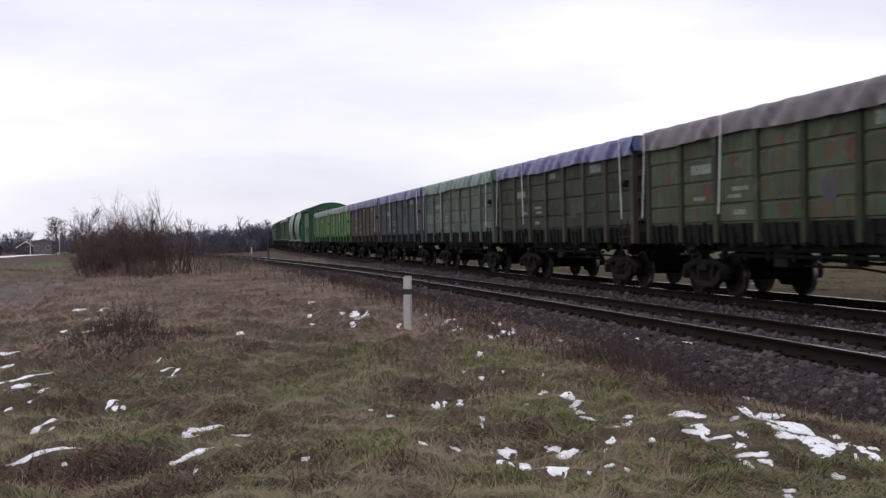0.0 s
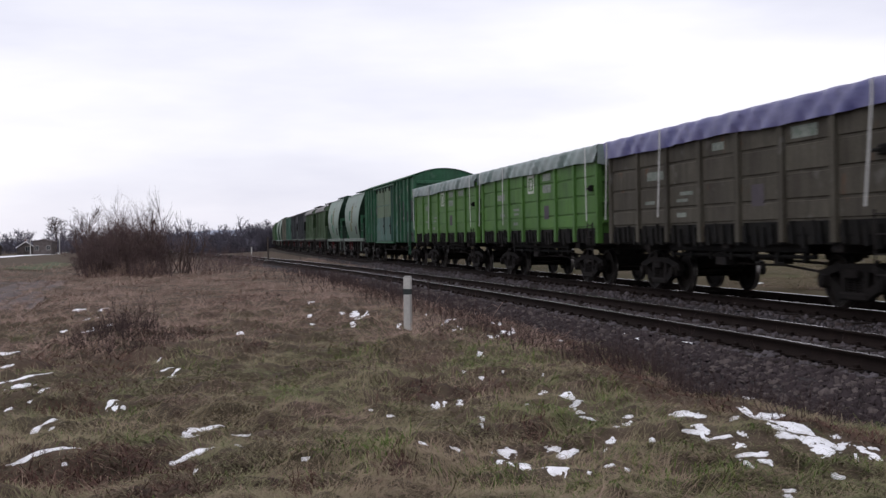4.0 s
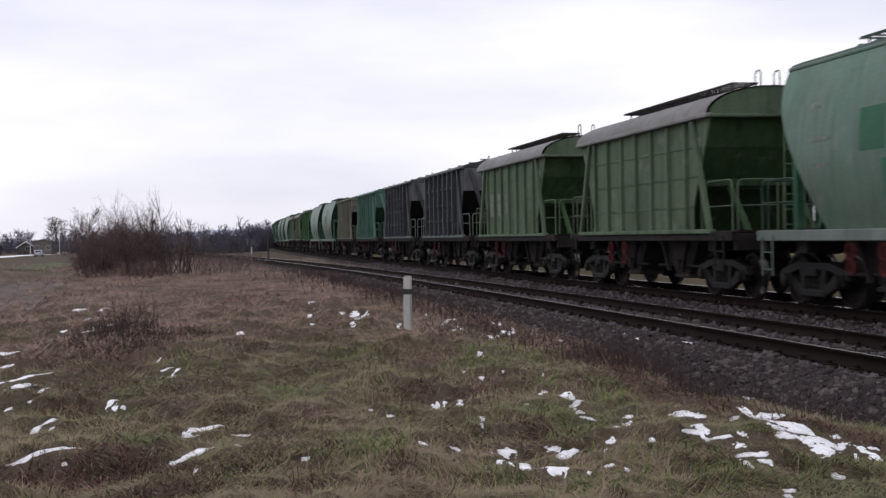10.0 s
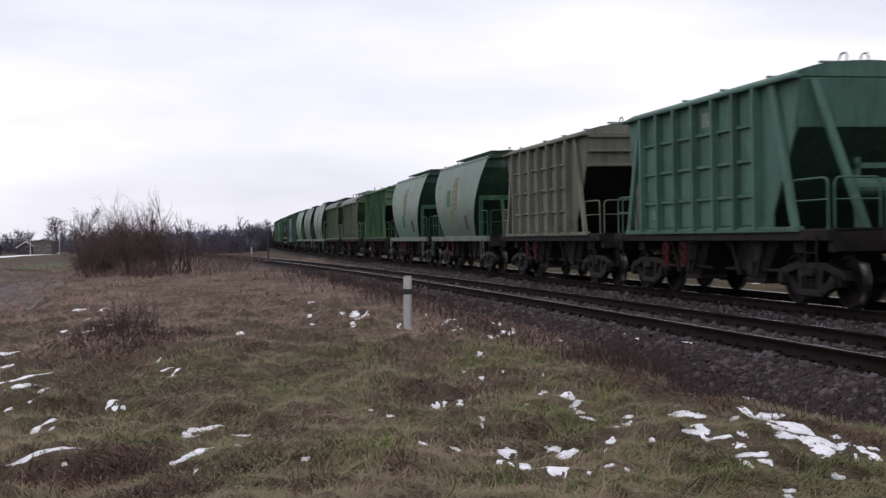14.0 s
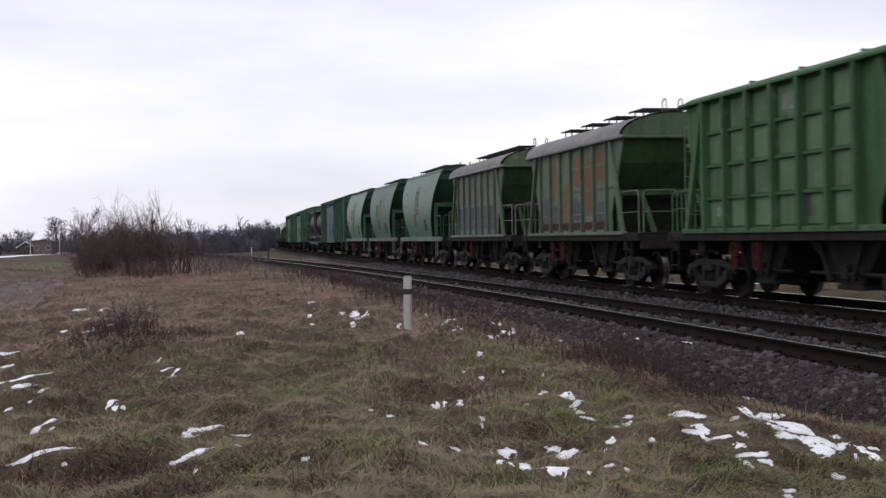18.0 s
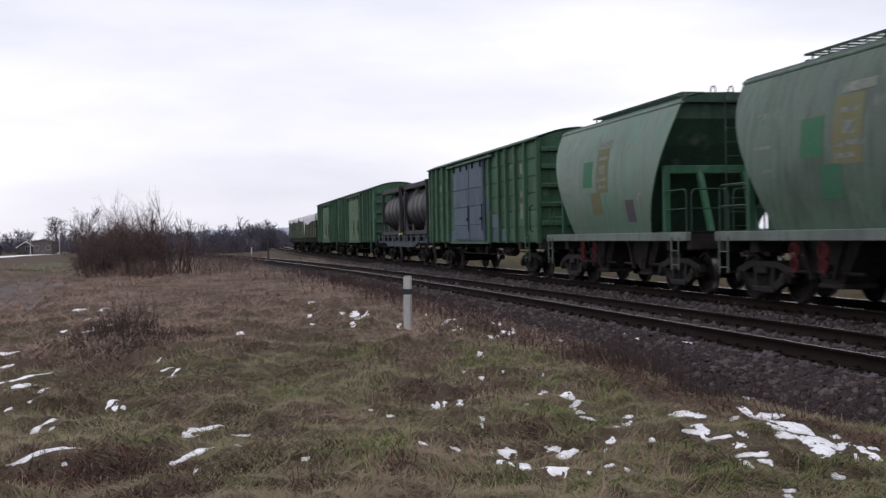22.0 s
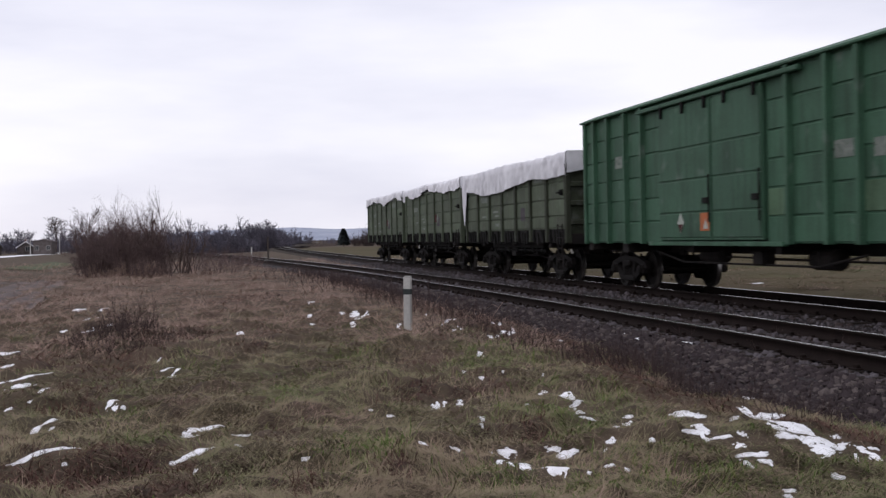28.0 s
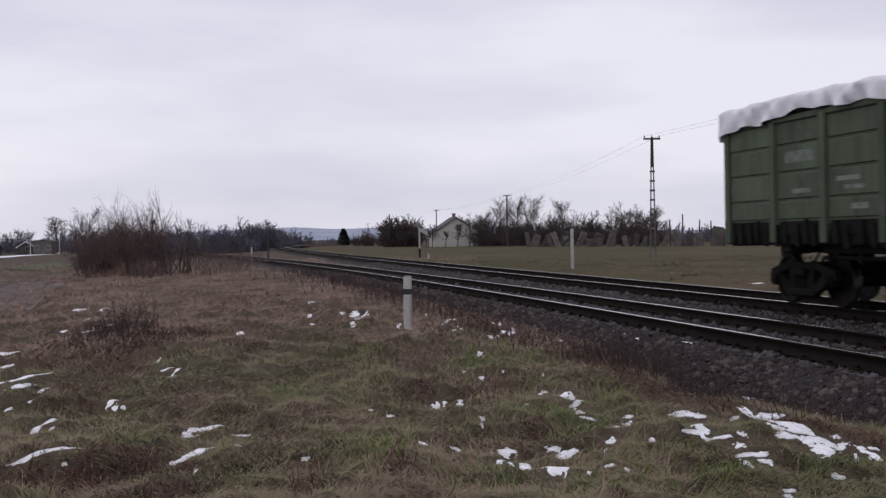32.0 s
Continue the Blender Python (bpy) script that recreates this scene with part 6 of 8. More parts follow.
add_wagon(panel_hopper("leaf-green panelled hopper wagon with a ribbed end", M_LEAF, M_DARK, 6, True, M_LEAFPANEL), 257.99, 4.28)
add_wagon(arched_hopper("green ribbed hopper wagon sprayed with orange graffiti", M_ORANGE, M_DEEPLIME, M_DUST, 4, True), 270.35, 4.25)
add_wagon(arched_hopper("cement-grey ribbed hopper wagon with green ends", M_RIBGREY, M_DEEPLIME, M_DUST, 6), 282.23, 4.25)
add_wagon(round_hopper("sage-green barrel-sided hopper wagon with ochre panel", M_ROUND, 8), 294.57, 4.42)
add_wagon(round_hopper("grey-green soiled barrel-sided hopper wagon", M_ROUNDGREY, 9), 306.57, 4.42)
add_wagon(round_hopper("sage-green barrel-sided hopper wagon with repainted patches", M_ROUND, 11), 318.57, 4.42)
add_wagon(boxcar("green steel covered wagon with grey-blue sliding doors", M_BOX, M_BLUEDOOR, 2, M_BLUEDOOR, [(-6.8, 3.6, 0.25, 0.35), (-6.8, 2.2, 0.3, 0.5), (6.2, 3.5, 0.8, 0.25), (6.2, 2.6, 0.4, 0.1), (-6.8, 2.75, 0.3, 0.25)], (M_BOX, M_BOX, M_BOX, M_BLUEDOOR)), 338.0, 8.83)
add_wagon(flat_wagon("flat wagon with chipped blue sills carrying two black tank containers"), 354.27, 7.6)
add_wagon(boxcar("green steel covered wagon with faded patched door", M_BOX, M_BOXFAD, 3, M_BOXFAD, [(-8.0, 2.2, 0.25, 0.5), (-8.0, 1.6, 0.25, 0.4), (-6.9, 2.9, 0.3, 0.4)], (M_BOX, M_BOXFAD)), 373.28, 8.83)
add_wagon(placards(boxcar("green steel covered wagon with orange hazard plate", M_BOX, M_BOX, 4, M_BOX, [(-4.5, 2.75, 0.6, 0.3), (-5.6, 2.7, 0.4, 0.3), (6.2, 3.2, 0.5, 0.3), (-8.0, 1.9, 0.15, 0.2)], (M_BOX, M_BOX, M_BOX, M_BOXFAD))), 392.29, 8.83)
add_wagon(gondola("moss-green open wagon under a loose white tarpaulin", M_MOSS, M_OLIVEDARK, "white", 0.06, 0.05, 0.42, seed=11, straps=False, flap=1.3), 406.78, GH)
add_wagon(gondola("moss-green open wagon under a torn white tarpaulin", M_MOSS, M_MOSS, "white", 0.16, 0.06, -0.08, seed=12, straps=False, extra=hazard), 420.70, GH)
add_wagon(gondola("moss-green open wagon under a ragged white tarpaulin", M_MOSS, M_MOSS, "white", 0.18, 0.06, -0.08, seed=13, straps=False, extra=hazard), 434.62, GH)

# ================= grass, stones, snow =================
DEAD_SPOTS = ((-2.79, 7.97, 0.44, 0.62), (-2.38, 8.14, 0.45, 0.73), (-2.31, 8.6, 0.38, 0.42), (-5.27, 15.15, 0.54, 1.28), (-5.51, 17.03, 0.6, 1.69), (-4.16, 16.67, 0.53, 4.45), (-3.73, 12.43, 0.28, 1.3), (-1.85, 8.4, 0.14, 0.41), (-0.28, 12.1, 0.38, 0.57), (-0.27, 14.64, 0.38, 1.58), (-0.15, 17.94, 0.17, 2.08), (-0.89, 7.34, 0.11, 0.36), (0.71, 9.36, 0.18, 0.35), (-1.76, 7.47, 0.26, 0.37), (-1.31, 9.63, 0.14, 0.28), (-0.31, 8.04, 0.17, 0.27), (-3.5, 11.27, 0.25, 0.42), (2.01, 11.63, 0.34, 0.68), (0.41, 12.17, 0.35, 0.21), (3.25, 12.58, 0.25, 0.89), (-2.83, 17.08, 0.33, 0.5), (-5.24, 30.85, 0.9, 3.8))
LUSH_SPOTS = ((0.68, 15.52, 0.52, 1.64), (1.62, 11.49, 0.17, 0.47), (1.07, 12.03, 0.14, 0.49), (1.03, 9.75, 0.28, 0.78), (-1.29, 16.07, 0.46, 2.08), (-1.61, 20.26, 0.29, 0.42), (-0.27, 11.48, 0.19, 0.7), (-3.26, 15.43, 0.23, 1.07), (-1.63, 11.81, 0.17, 0.97), (1.73, 7.9, 0.46, 0.6), (0.98, 7.69, 0.44, 0.51), (-4.16, 14.58, 0.14, 0.5), (-2.94, 10.78, 0.32, 0.34), (-7.5, 21.62, 0.22, 1.02), (2.54, 7.84, 0.31, 0.45), (0.33, 7.89, 0.3, 0.39), (-0.57, 8.53, 0.33, 0.59), (3.64, 11.72, 0.35, 0.61))


def dead_share(x, y, ln, lf):
    """Beds of withered brown leaves."""
    out = spots_share(DEAD_SPOTS, x, y)
    edge = np.exp(-((-ln - 2.9 - shoulder(x, y)) / (0.4 + 0.6 * np.exp(-((y - 20.5) / 5.0) ** 2))) ** 2)
    return np.clip(np.maximum(out, edge * (ln < 0)) * 1.7 + 0.35 * wave(x, y, 0.9, 17) + 0.25 * wave(x, y, 0.4, 18) - 0.45, 0, 1)


def spots_share(spots, x, y):
    out = np.zeros(x.shape)
    for sx, sy, a, b in spots:
        out = np.maximum(out, np.exp(-((x - sx) / a) ** 2 - ((y - sy) / b) ** 2))
    return out


def lush_share(x, y, ln, lf):
    """Patches of fresh green."""
    return np.clip(1.5 * spots_share(LUSH_SPOTS, x, y) + 0.45 * wave(x, y, 1.1, 27) - 0.12 + 0.18 * (x > 0), 0, 1) * (np.hypot(x, y) < 21) * (1 - dead_share(x, y, ln, lf))


def blades(name, n, mat, label, r0, r1, length, arch, width, where, category="grass", seed=1, clump=40, turn=(-24, 30), spread=0.06, comb=1.0):
    """Long blades that rise from tussocks and droop over, combed one way by wind and snow; fewer with distance."""
    r = np.random.RandomState(seed)
    rad = r0 * np.exp(r.uniform(0, 1, n) * math.log(r1 / r0))
    ang = np.radians(r.uniform(*turn, n))
    x, y = rad * np.sin(ang), rad * np.cos(ang)
    own = r.randint(0, max(n // clump, 1), n)
    tuft = r.uniform(0, 1, n) < 0.7
    off = r.normal(0, spread, (n, 2)) * (1 + rad[own] / 14)[:, None]
    x, y = np.where(tuft, x[own] + off[:, 0], x), np.where(tuft, y[own] + off[:, 1], y)
    ln, lf = lateral(NEAR, x, y), lateral(FAR, x, y)
    field = (x < -10.6 - (y - 27) * 0.277 + 0.9 * wave(x, y, 2.5, 41)) & (r.uniform(0, 1, n) < np.clip((y - 27.5 + 1.2 * wave(x, y, 1.5, 42)) / 5, 0, 0.9)) & (y < 51 + 2 * wave(x, y, 4.0, 43))
    keep = (np.where(ln < 0, -ln - shoulder(x, y), ln) > 2.15) & ~field & (abs(lf) > 2.6) & (r.uniform(0, 1, n) < where(x, y, ln, lf))
    keep[keep] = snow_cover(x[keep], y[keep], 0.8) < r.uniform(0.5, 1.08, int(keep.sum()))
    x, y, own, off, tuft = x[keep], y[keep], own[keep], off[keep], tuft[keep]
    n = len(x)
    rad = np.hypot(x, y)
    flow = 2.6 * wave(x, y, 3.1, 7) + 1.2 * wave(x, y, 1.0, 11)
    out = off / (np.linalg.norm(off, axis=1, keepdims=True) + 1e-9) * tuft[:, None]
    gx, gy = out[:, 0] + comb * np.cos(flow) + r.normal(0, 0.55, n), out[:, 1] + comb * np.sin(flow) + r.normal(0, 0.55, n)
    az = np.arctan2(gy, gx)
    big = np.exp(0.35 * r.normal(0, 1, int(own.max()) + 1))[own]
    le = length * r.uniform(0.45, 1.35, n) * big * (1 + rad / 60)
    near_snow = snow_cover(x, y, 1.1, 0.22)
    h = le * arch * r.uniform(0.4, 1.5, n) * (1 - 0.7 * near_snow)
    le = le * (1 - 0.5 * near_snow)
    w = width * r.uniform(0.6, 1.4, n) * (1 + rad / 20)
    cx, cy = np.cos(az), np.sin(az)
    sx, sy = -cy * w, cx * w
    z = ground_z(x, y) - 0.012
    tx, ty = x + cx * le, y + cy * le
    tz = np.maximum(ground_z(tx, ty), z) + 0.004 + h * r.uniform(0.0, 0.7, n)
    mx, my = x + cx * le * 0.5, y + cy * le * 0.5
    mz = np.maximum(z, (z + tz) / 2) + h
    p = np.stack([np.c_[x - sx, y - sy, z], np.c_[x + sx, y + sy, z], np.c_[mx - sx, my - sy, mz], np.c_[mx + sx, my + sy, mz], np.c_[tx, ty, tz]], 1)
    k = np.arange(n)[:, None] * 5
    f = np.concatenate([k + np.array([[0, 1, 3]]), k + np.array([[0, 3, 2]]), k + np.array([[2, 3, 4]])], 1).reshape(-1, 3)
    tagged(new(name, fast_mesh(name, p.reshape(-1, 3), f, mat)), label, category, kind="stuff")


def straw_share(x, y, ln, lf):
    """How far the turf has turned to straw: high in the rough to the west and along the ballast."""
    a = np.clip((np.hypot(x, y) - 16.5) / 4.0 + np.clip((-x - 3.0) / 3.0, 0, 0.8), 0, 1)
    b = np.clip(1.0 - (abs(ln) - 2.6) / 1.4, 0, 0.35) * (np.hypot(x, y) > 10)
    return np.clip(np.maximum(a, b) + 0.45 * wave(x, y, 1.7, 9), 0.15, 1.0)


blades("grass", 430000, M_GRASS, "olive and yellowed grass matted by winter", 5.5, 26, 0.13, 0.15, 0.0013, lambda x, y, ln, lf: np.clip(0.85 + 0.4 * wave(x, y, 0.8, 23), 0.3, 1) * (1 - 0.8 * straw_share(x, y, ln, lf)) * (1 - 0.92 * dead_share(x, y, ln, lf)), seed=2)
blades("lush_grass", 120000, M_LUSH, "fresh green grass between dead tussocks", 5.5, 24, 0.10, 0.30, 0.0014, lambda x, y, ln, lf: lush_share(x, y, ln, lf), seed=12, comb=0.6)
blades("dead_grass", 360000, M_STRAW, "dead straw-coloured grass lying in mats", 5.5, 60, 0.20, 0.08, 0.0012, lambda x, y, ln, lf: straw_share(x, y, ln, lf) * (1 - 0.85 * dead_share(x, y, ln, lf)) * (1 - 0.6 * lush_share(x, y, ln, lf)), seed=3, comb=1.4, spread=0.09)
blades("withered_leaves", 260000, M_LITTER, "withered red-brown leaves and stalks lying in the turf", 5.5, 40, 0.10, 0.20, 0.0020, dead_share, seed=6, category="dead leaves", comb=0.4)
blades("rough_grass", 150000, M_ROUGH, "long dead bleached grass in the rough", 16, 95, 0.24, 0.18, 0.0013, lambda x, y, ln, lf: np.clip(straw_share(x, y, ln, lf) - 0.3 + 0.5 * wave(x, y, 5, 19), 0, 1) * (x < 2), seed=4, spread=0.12)
blades("bank_grass", 60000, M_BANK, "olive-brown grass on the bank beyond the railway", 20, 75, 0.22, 0.12, 0.002, lambda x, y, ln, lf: (lf > 2.6) * 1.0, seed=5, clump=60, turn=(-6, 24))


def stones(tr, n, s0, s1, lat0, lat1, seed, mat):
    """Loose ballast stones, each a small cut block."""
    r = np.random.RandomState(seed)
    s = s0 * np.exp(r.uniform(0, 1, n) * math.log(s1 / s0))
    lat = r.uniform(lat0, lat1, n)
    x, y, a = on_track(tr, s, lat)
    u = abs(lat)
    wide = np.interp(lat, [-3.9, -3.3, -2.8, -2.2, -1.75, -1.3], [-0.74, -0.52, -0.43, -0.34, -0.24, -0.21]) + tr["z"]
    top = np.interp(u, [0, 0.5, 0.9, 1.3, 1.7, 2.0, 2.3, 2.6], [-0.22, -0.22, -0.23, -0.21, -0.24, -0.36, -0.58, -0.78]) + tr["z"]
    if tr is NEAR:
        top = np.where(lat < -1.3, wide, top)
    base = np.array([(-1, -1, -0.8), (1, -1, -0.8), (1, 1, -0.8), (-1, 1, -0.8), (-0.7, -0.6, 0.8), (0.8, -0.7, 0.6), (0.6, 0.8, 0.9), (-0.8, 0.7, 0.7)])
    size = np.clip(r.lognormal(-3.9, 0.40, n), 0.008, 0.055) * (1 + s / 90)
    v = base[None] * size[:, None, None] * r.uniform(0.45, 1.3, (n, 1, 3)) * r.uniform(0.6, 1.3, (n, 8, 3))
    ry, rz = r.uniform(-0.9, 0.9, n), r.uniform(0, 6.28, n)
    cy, sy, cz, sz = np.cos(ry)[:, None], np.sin(ry)[:, None], np.cos(rz)[:, None], np.sin(rz)[:, None]
    vx, vy, vz = v[..., 0] * cy + v[..., 2] * sy, v[..., 1], -v[..., 0] * sy + v[..., 2] * cy
    vx, vy = vx * cz - vy * sz, vx * sz + vy * cz
    p = np.stack([vx + x[:, None], vy + y[:, None], vz + (top + size * 0.35)[:, None]], -1).reshape(-1, 3)
    f = np.array([(4, 5, 6, 7), (0, 1, 5, 4), (1, 2, 6, 5), (2, 3, 7, 6), (3, 0, 4, 7)])
    f = (np.arange(n)[:, None, None] * 8 + f[None]).reshape(-1, 4)
    tagged(new("ballast_stones", fast_mesh("ballast_stones", p, f, mat)), "loose grey broken ballast stones", "ballast", kind="stuff")


stones(NEAR, 22000, 8.5, 60.0, -1.25, 2.1, 21, M_STONE)
stones(NEAR, 24000, 8.5, 60.0, -3.4, -1.2, 23, M_SHOULDER)
stones(FAR, 13000, 14.0, 75.0, -2.1, 2.3, 22, M_STONE)

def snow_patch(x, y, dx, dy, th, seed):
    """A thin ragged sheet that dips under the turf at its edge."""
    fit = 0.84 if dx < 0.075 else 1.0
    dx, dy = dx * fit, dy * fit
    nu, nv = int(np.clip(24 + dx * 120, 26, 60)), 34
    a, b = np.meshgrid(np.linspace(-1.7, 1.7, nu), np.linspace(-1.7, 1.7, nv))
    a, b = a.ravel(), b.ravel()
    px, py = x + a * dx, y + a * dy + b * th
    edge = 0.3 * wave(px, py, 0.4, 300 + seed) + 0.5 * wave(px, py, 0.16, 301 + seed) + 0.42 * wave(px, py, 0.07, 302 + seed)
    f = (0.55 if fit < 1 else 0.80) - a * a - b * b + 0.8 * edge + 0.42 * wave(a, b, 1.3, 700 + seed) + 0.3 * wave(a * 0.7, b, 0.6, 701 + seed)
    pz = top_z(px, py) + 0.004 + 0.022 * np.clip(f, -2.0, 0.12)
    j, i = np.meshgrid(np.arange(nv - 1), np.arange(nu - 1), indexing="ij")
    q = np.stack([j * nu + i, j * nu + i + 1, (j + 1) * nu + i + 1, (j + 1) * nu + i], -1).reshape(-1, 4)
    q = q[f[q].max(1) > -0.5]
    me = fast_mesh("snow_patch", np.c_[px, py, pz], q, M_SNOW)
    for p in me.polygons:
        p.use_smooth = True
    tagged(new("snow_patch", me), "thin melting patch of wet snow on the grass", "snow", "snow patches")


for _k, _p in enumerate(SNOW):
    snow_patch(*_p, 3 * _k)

# ================= twigs, bushes, trees =================


def sticks(p0, p1, r0, r1):
    """Three-sided tapered sticks from points p0 to p1."""
    d = p1 - p0
    ref = np.where(abs(d[:, 2:3]) > 0.9 * np.linalg.norm(d, axis=1, keepdims=True), np.array([[1.0, 0, 0]]), np.array([[0, 0, 1.0]]))
    a = np.cross(d, ref)
    a /= np.linalg.norm(a, axis=1, keepdims=True) + 1e-9
    b = np.cross(d, a)
    b /= np.linalg.norm(b, axis=1, keepdims=True) + 1e-9
    v = []
    for c, rr in ((p0, r0), (p1, r1)):
        for k in range(3):
            t = 2.0944 * k
            v.append(c + rr[:, None] * (a * math.cos(t) + b * math.sin(t)))
    v = np.stack(v, 1).reshape(-1, 3)
    f = np.array([(0, 1, 4, 3), (1, 2, 5, 4), (2, 0, 3, 5)])
    return v, (np.arange(len(p0))[:, None, None] * 6 + f[None]).reshape(-1, 4)


def grow(base, way, length, radius, levels, kids, r, spread=0.8, up=0.35, ratio=0.5, segs=3, droop=0.25):
    """Branches with side branches, level by level; returns stick arrays for each level."""
    out = []
    for lev in range(levels):
        last = lev == levels - 1
        n_seg = 1 if last else segs
        p, d = base, way / (np.linalg.norm(way, axis=1, keepdims=True) + 1e-9)
        pts, rr = [p], [radius]
        for k in range(n_seg):
            d = d + r.normal(0, droop / segs * 1.6, d.shape) + np.array([[0, 0, up / segs]])
            d /= np.linalg.norm(d, axis=1, keepdims=True)
            p = p + d * (length / n_seg)[:, None]
            pts.append(p)
            rr.append(radius * (1 - 0.8 * (k + 1) / n_seg))
        out.append((np.concatenate(pts[:-1]), np.concatenate(pts[1:]), np.concatenate(rr[:-1]), np.concatenate(rr[1:]), np.full(len(base) * n_seg, last)))
        if lev == levels - 1:
            break
        n = len(base)
        kk = kids[lev]
        t = r.uniform(0.25, 1.0, (n, kk)) * segs * 0.999
        i = t.astype(int)
        fr = (t - i)[..., None]
        P = np.stack(pts, 1)
        rows = np.arange(n)[:, None]
        start = P[rows, i] * (1 - fr) + P[rows, i + 1] * fr
        axis = P[rows, i + 1] - P[rows, i]
        axis /= np.linalg.norm(axis, axis=2, keepdims=True) + 1e-9
        side = r.normal(0, 1, axis.shape)
        way = (axis + side * spread).reshape(-1, 3)
        base = start.reshape(-1, 3)
        length = (length[:, None] * ratio * r.uniform(0.5, 1.2, (n, kk)) * (1.25 - 0.6 * t / segs)).ravel()
        radius = (radius[:, None] * 0.5 * r.uniform(0.6, 1.0, (n, kk))).ravel()
    return out


def stick_mesh(name, levels, mat):
    p0, p1, r0, r1, fine = [np.concatenate([lv[k] for lv in levels]) for k in range(5)]
    v, f = sticks(p0[~fine], p1[~fine], r0[~fine], r1[~fine])
    f = np.concatenate([f[:, (0, 1, 2)], f[:, (0, 2, 3)]])
    sv, _ = sticks(p0[fine], p1[fine], r0[fine] * 1.15, r1[fine])
    sv = sv.reshape(-1, 6, 3)[:, (0, 1, 2, 3)]
    sf = np.array([(0, 1, 3), (1, 2, 3), (2, 0, 3)])
    sf = (np.arange(len(sv))[:, None, None] * 4 + sf[None]).reshape(-1, 3) + len(v)
    return fast_mesh(name, np.concatenate([v, sv.reshape(-1, 3)]), np.concatenate([f, sf]), mat)


def shrub(name, x, y, wide, deep, height, stems, label, mat, seed, kids=(7, 5), group="", spread=0.7, radius=0.014, kind="", category="bush", into=None):
    r = np.random.RandomState(seed)
    a, q = r.uniform(0, 6.28, stems), np.sqrt(r.uniform(0, 1, stems))
    bx, by = x + np.cos(a) * q * wide / 2, y + np.sin(a) * q * deep / 2
    bz = ground_z(bx, by) - 0.05
    base = np.c_[bx, by, bz]
    way = np.c_[np.cos(a) * q * 0.35 + r.normal(0, 0.15, stems), np.sin(a) * q * 0.35 + r.normal(0, 0.15, stems), np.ones(stems)]
    length = height * r.uniform(0.45, 1.05, stems) * (1.08 - 0.45 * q ** 2)
    lv = grow(base, way, length, np.full(stems, radius) * r.uniform(0.6, 1.3, stems), len(kids) + 1, kids, r, spread)
    if into is not None:
        into.extend(lv)
        return None
    return tagged(new(name, stick_mesh(name, lv, mat)), label, category, group, kind)


def bare_tree(name, x, y, height, label, seed, mat=None, limbs=14, kids=(9, 6), crown_from=0.3, group="", radius=None, spread=0.75, tip=0.02):
    r = np.random.RandomState(seed)
    z = float(ground_z(np.array([x]), np.array([y]))[0]) - 0.1
    rad = radius or height * 0.018
    root = tagged(new(name), label, "tree", group)
    root.matrix_basis = pose(x, y, z)
    n = 7
    pts = np.zeros((n, 3))
    pts[:, 2] = np.linspace(0, height * 0.86, n)
    pts[1:, :2] += np.cumsum(r.normal(0, height * 0.008, (n - 1, 2)), 0)
    s = Shape()
    for k in range(n - 1):
        s.tube(pts[k], pts[k + 1], rad * (1 - 0.8 * k / n), 7, rad * (1 - 0.8 * (k + 1) / n))
    m = mat or M_TWIG
    part("trunk", s, m, root)
    t = r.uniform(crown_from, 0.98, limbs) * (n - 1) * 0.999
    i = t.astype(int)
    base = pts[i] * (1 - (t - i))[:, None] + pts[i + 1] * (t - i)[:, None]
    a = r.uniform(0, 6.28, limbs)
    way = np.c_[np.cos(a), np.sin(a), r.uniform(0.5, 1.3, limbs)]
    length = height * 0.42 * r.uniform(0.6, 1.1, limbs) * (1.25 - 0.7 * t / n)
    lv = grow(base, way, length, np.full(limbs, max(rad * 0.35, tip)), len(kids) + 1, kids, r, spread, 0.3, 0.6)
    lv = [(a0, a1, np.maximum(b0, tip * 0.6), np.maximum(b1, tip * 0.5), fine) for a0, a1, b0, b1, fine in lv]
    ob = new("crown", stick_mesh("crown", lv, m))
    ob.parent = root
    return root


# the big thicket beside the line and the saplings in it
_rt = random.Random(41)
for _k, (_x, _y, _w, _h, _n) in enumerate(((-17.4, 58.5, 1.2, 1.9, 34), (-16.9, 57.6, 1.3, 2.7, 46), (-16.2, 57.0, 1.5, 3.1, 64), (-15.5, 58.0, 1.5, 3.3, 70), (-14.8, 57.0, 1.5, 3.2, 66), (-14.3, 58.2, 1.3, 3.1, 60))):
    shrub("thicket", _x, _y, _w, 3.4, _h, _n, "dense leafless reddish-brown thicket in dead grass", M_THICKET, 31 + _k, (12, 7), "thicket beside the line", 1.0, 0.019)
for _k in range(14):
    shrub("thicket_fringe", _rt.uniform(-17.2, -12.9), _rt.uniform(54.6, 56.4), 1.0, 1.0, _rt.uniform(0.4, 1.2), 26, "low tangle of twigs and dead stems at the thicket's foot", M_THICKET if _k % 2 else M_ROUGH, 260 + _k, (7, 4), "thicket beside the line", 1.0, 0.009)
for _k in range(18):
    _x = _rt.uniform(-16.6, -13.4) if _k < 6 else _rt.gauss(-14.1, 0.7)
    _h = (2.9 + 1.2 * math.exp(-((_x + 14.0) / 1.0) ** 2)) * _rt.uniform(0.85, 1.12)
    shrub("sapling", _x, _rt.uniform(57, 60.5), 0.3, 0.3, _h, 3, "thin leafless saplings rising from the thicket", M_SAPLING, 140 + _k, (6, 3), "saplings in the thicket", 0.3, 0.034, category="sapling")
bare_tree("birch", -21.8, 73.0, 3.9, "slender leafless birch behind the thicket", 52, M_TWIGPALE, 30, (8, 5), 0.15, "", 0.04, 0.3, 0.007)
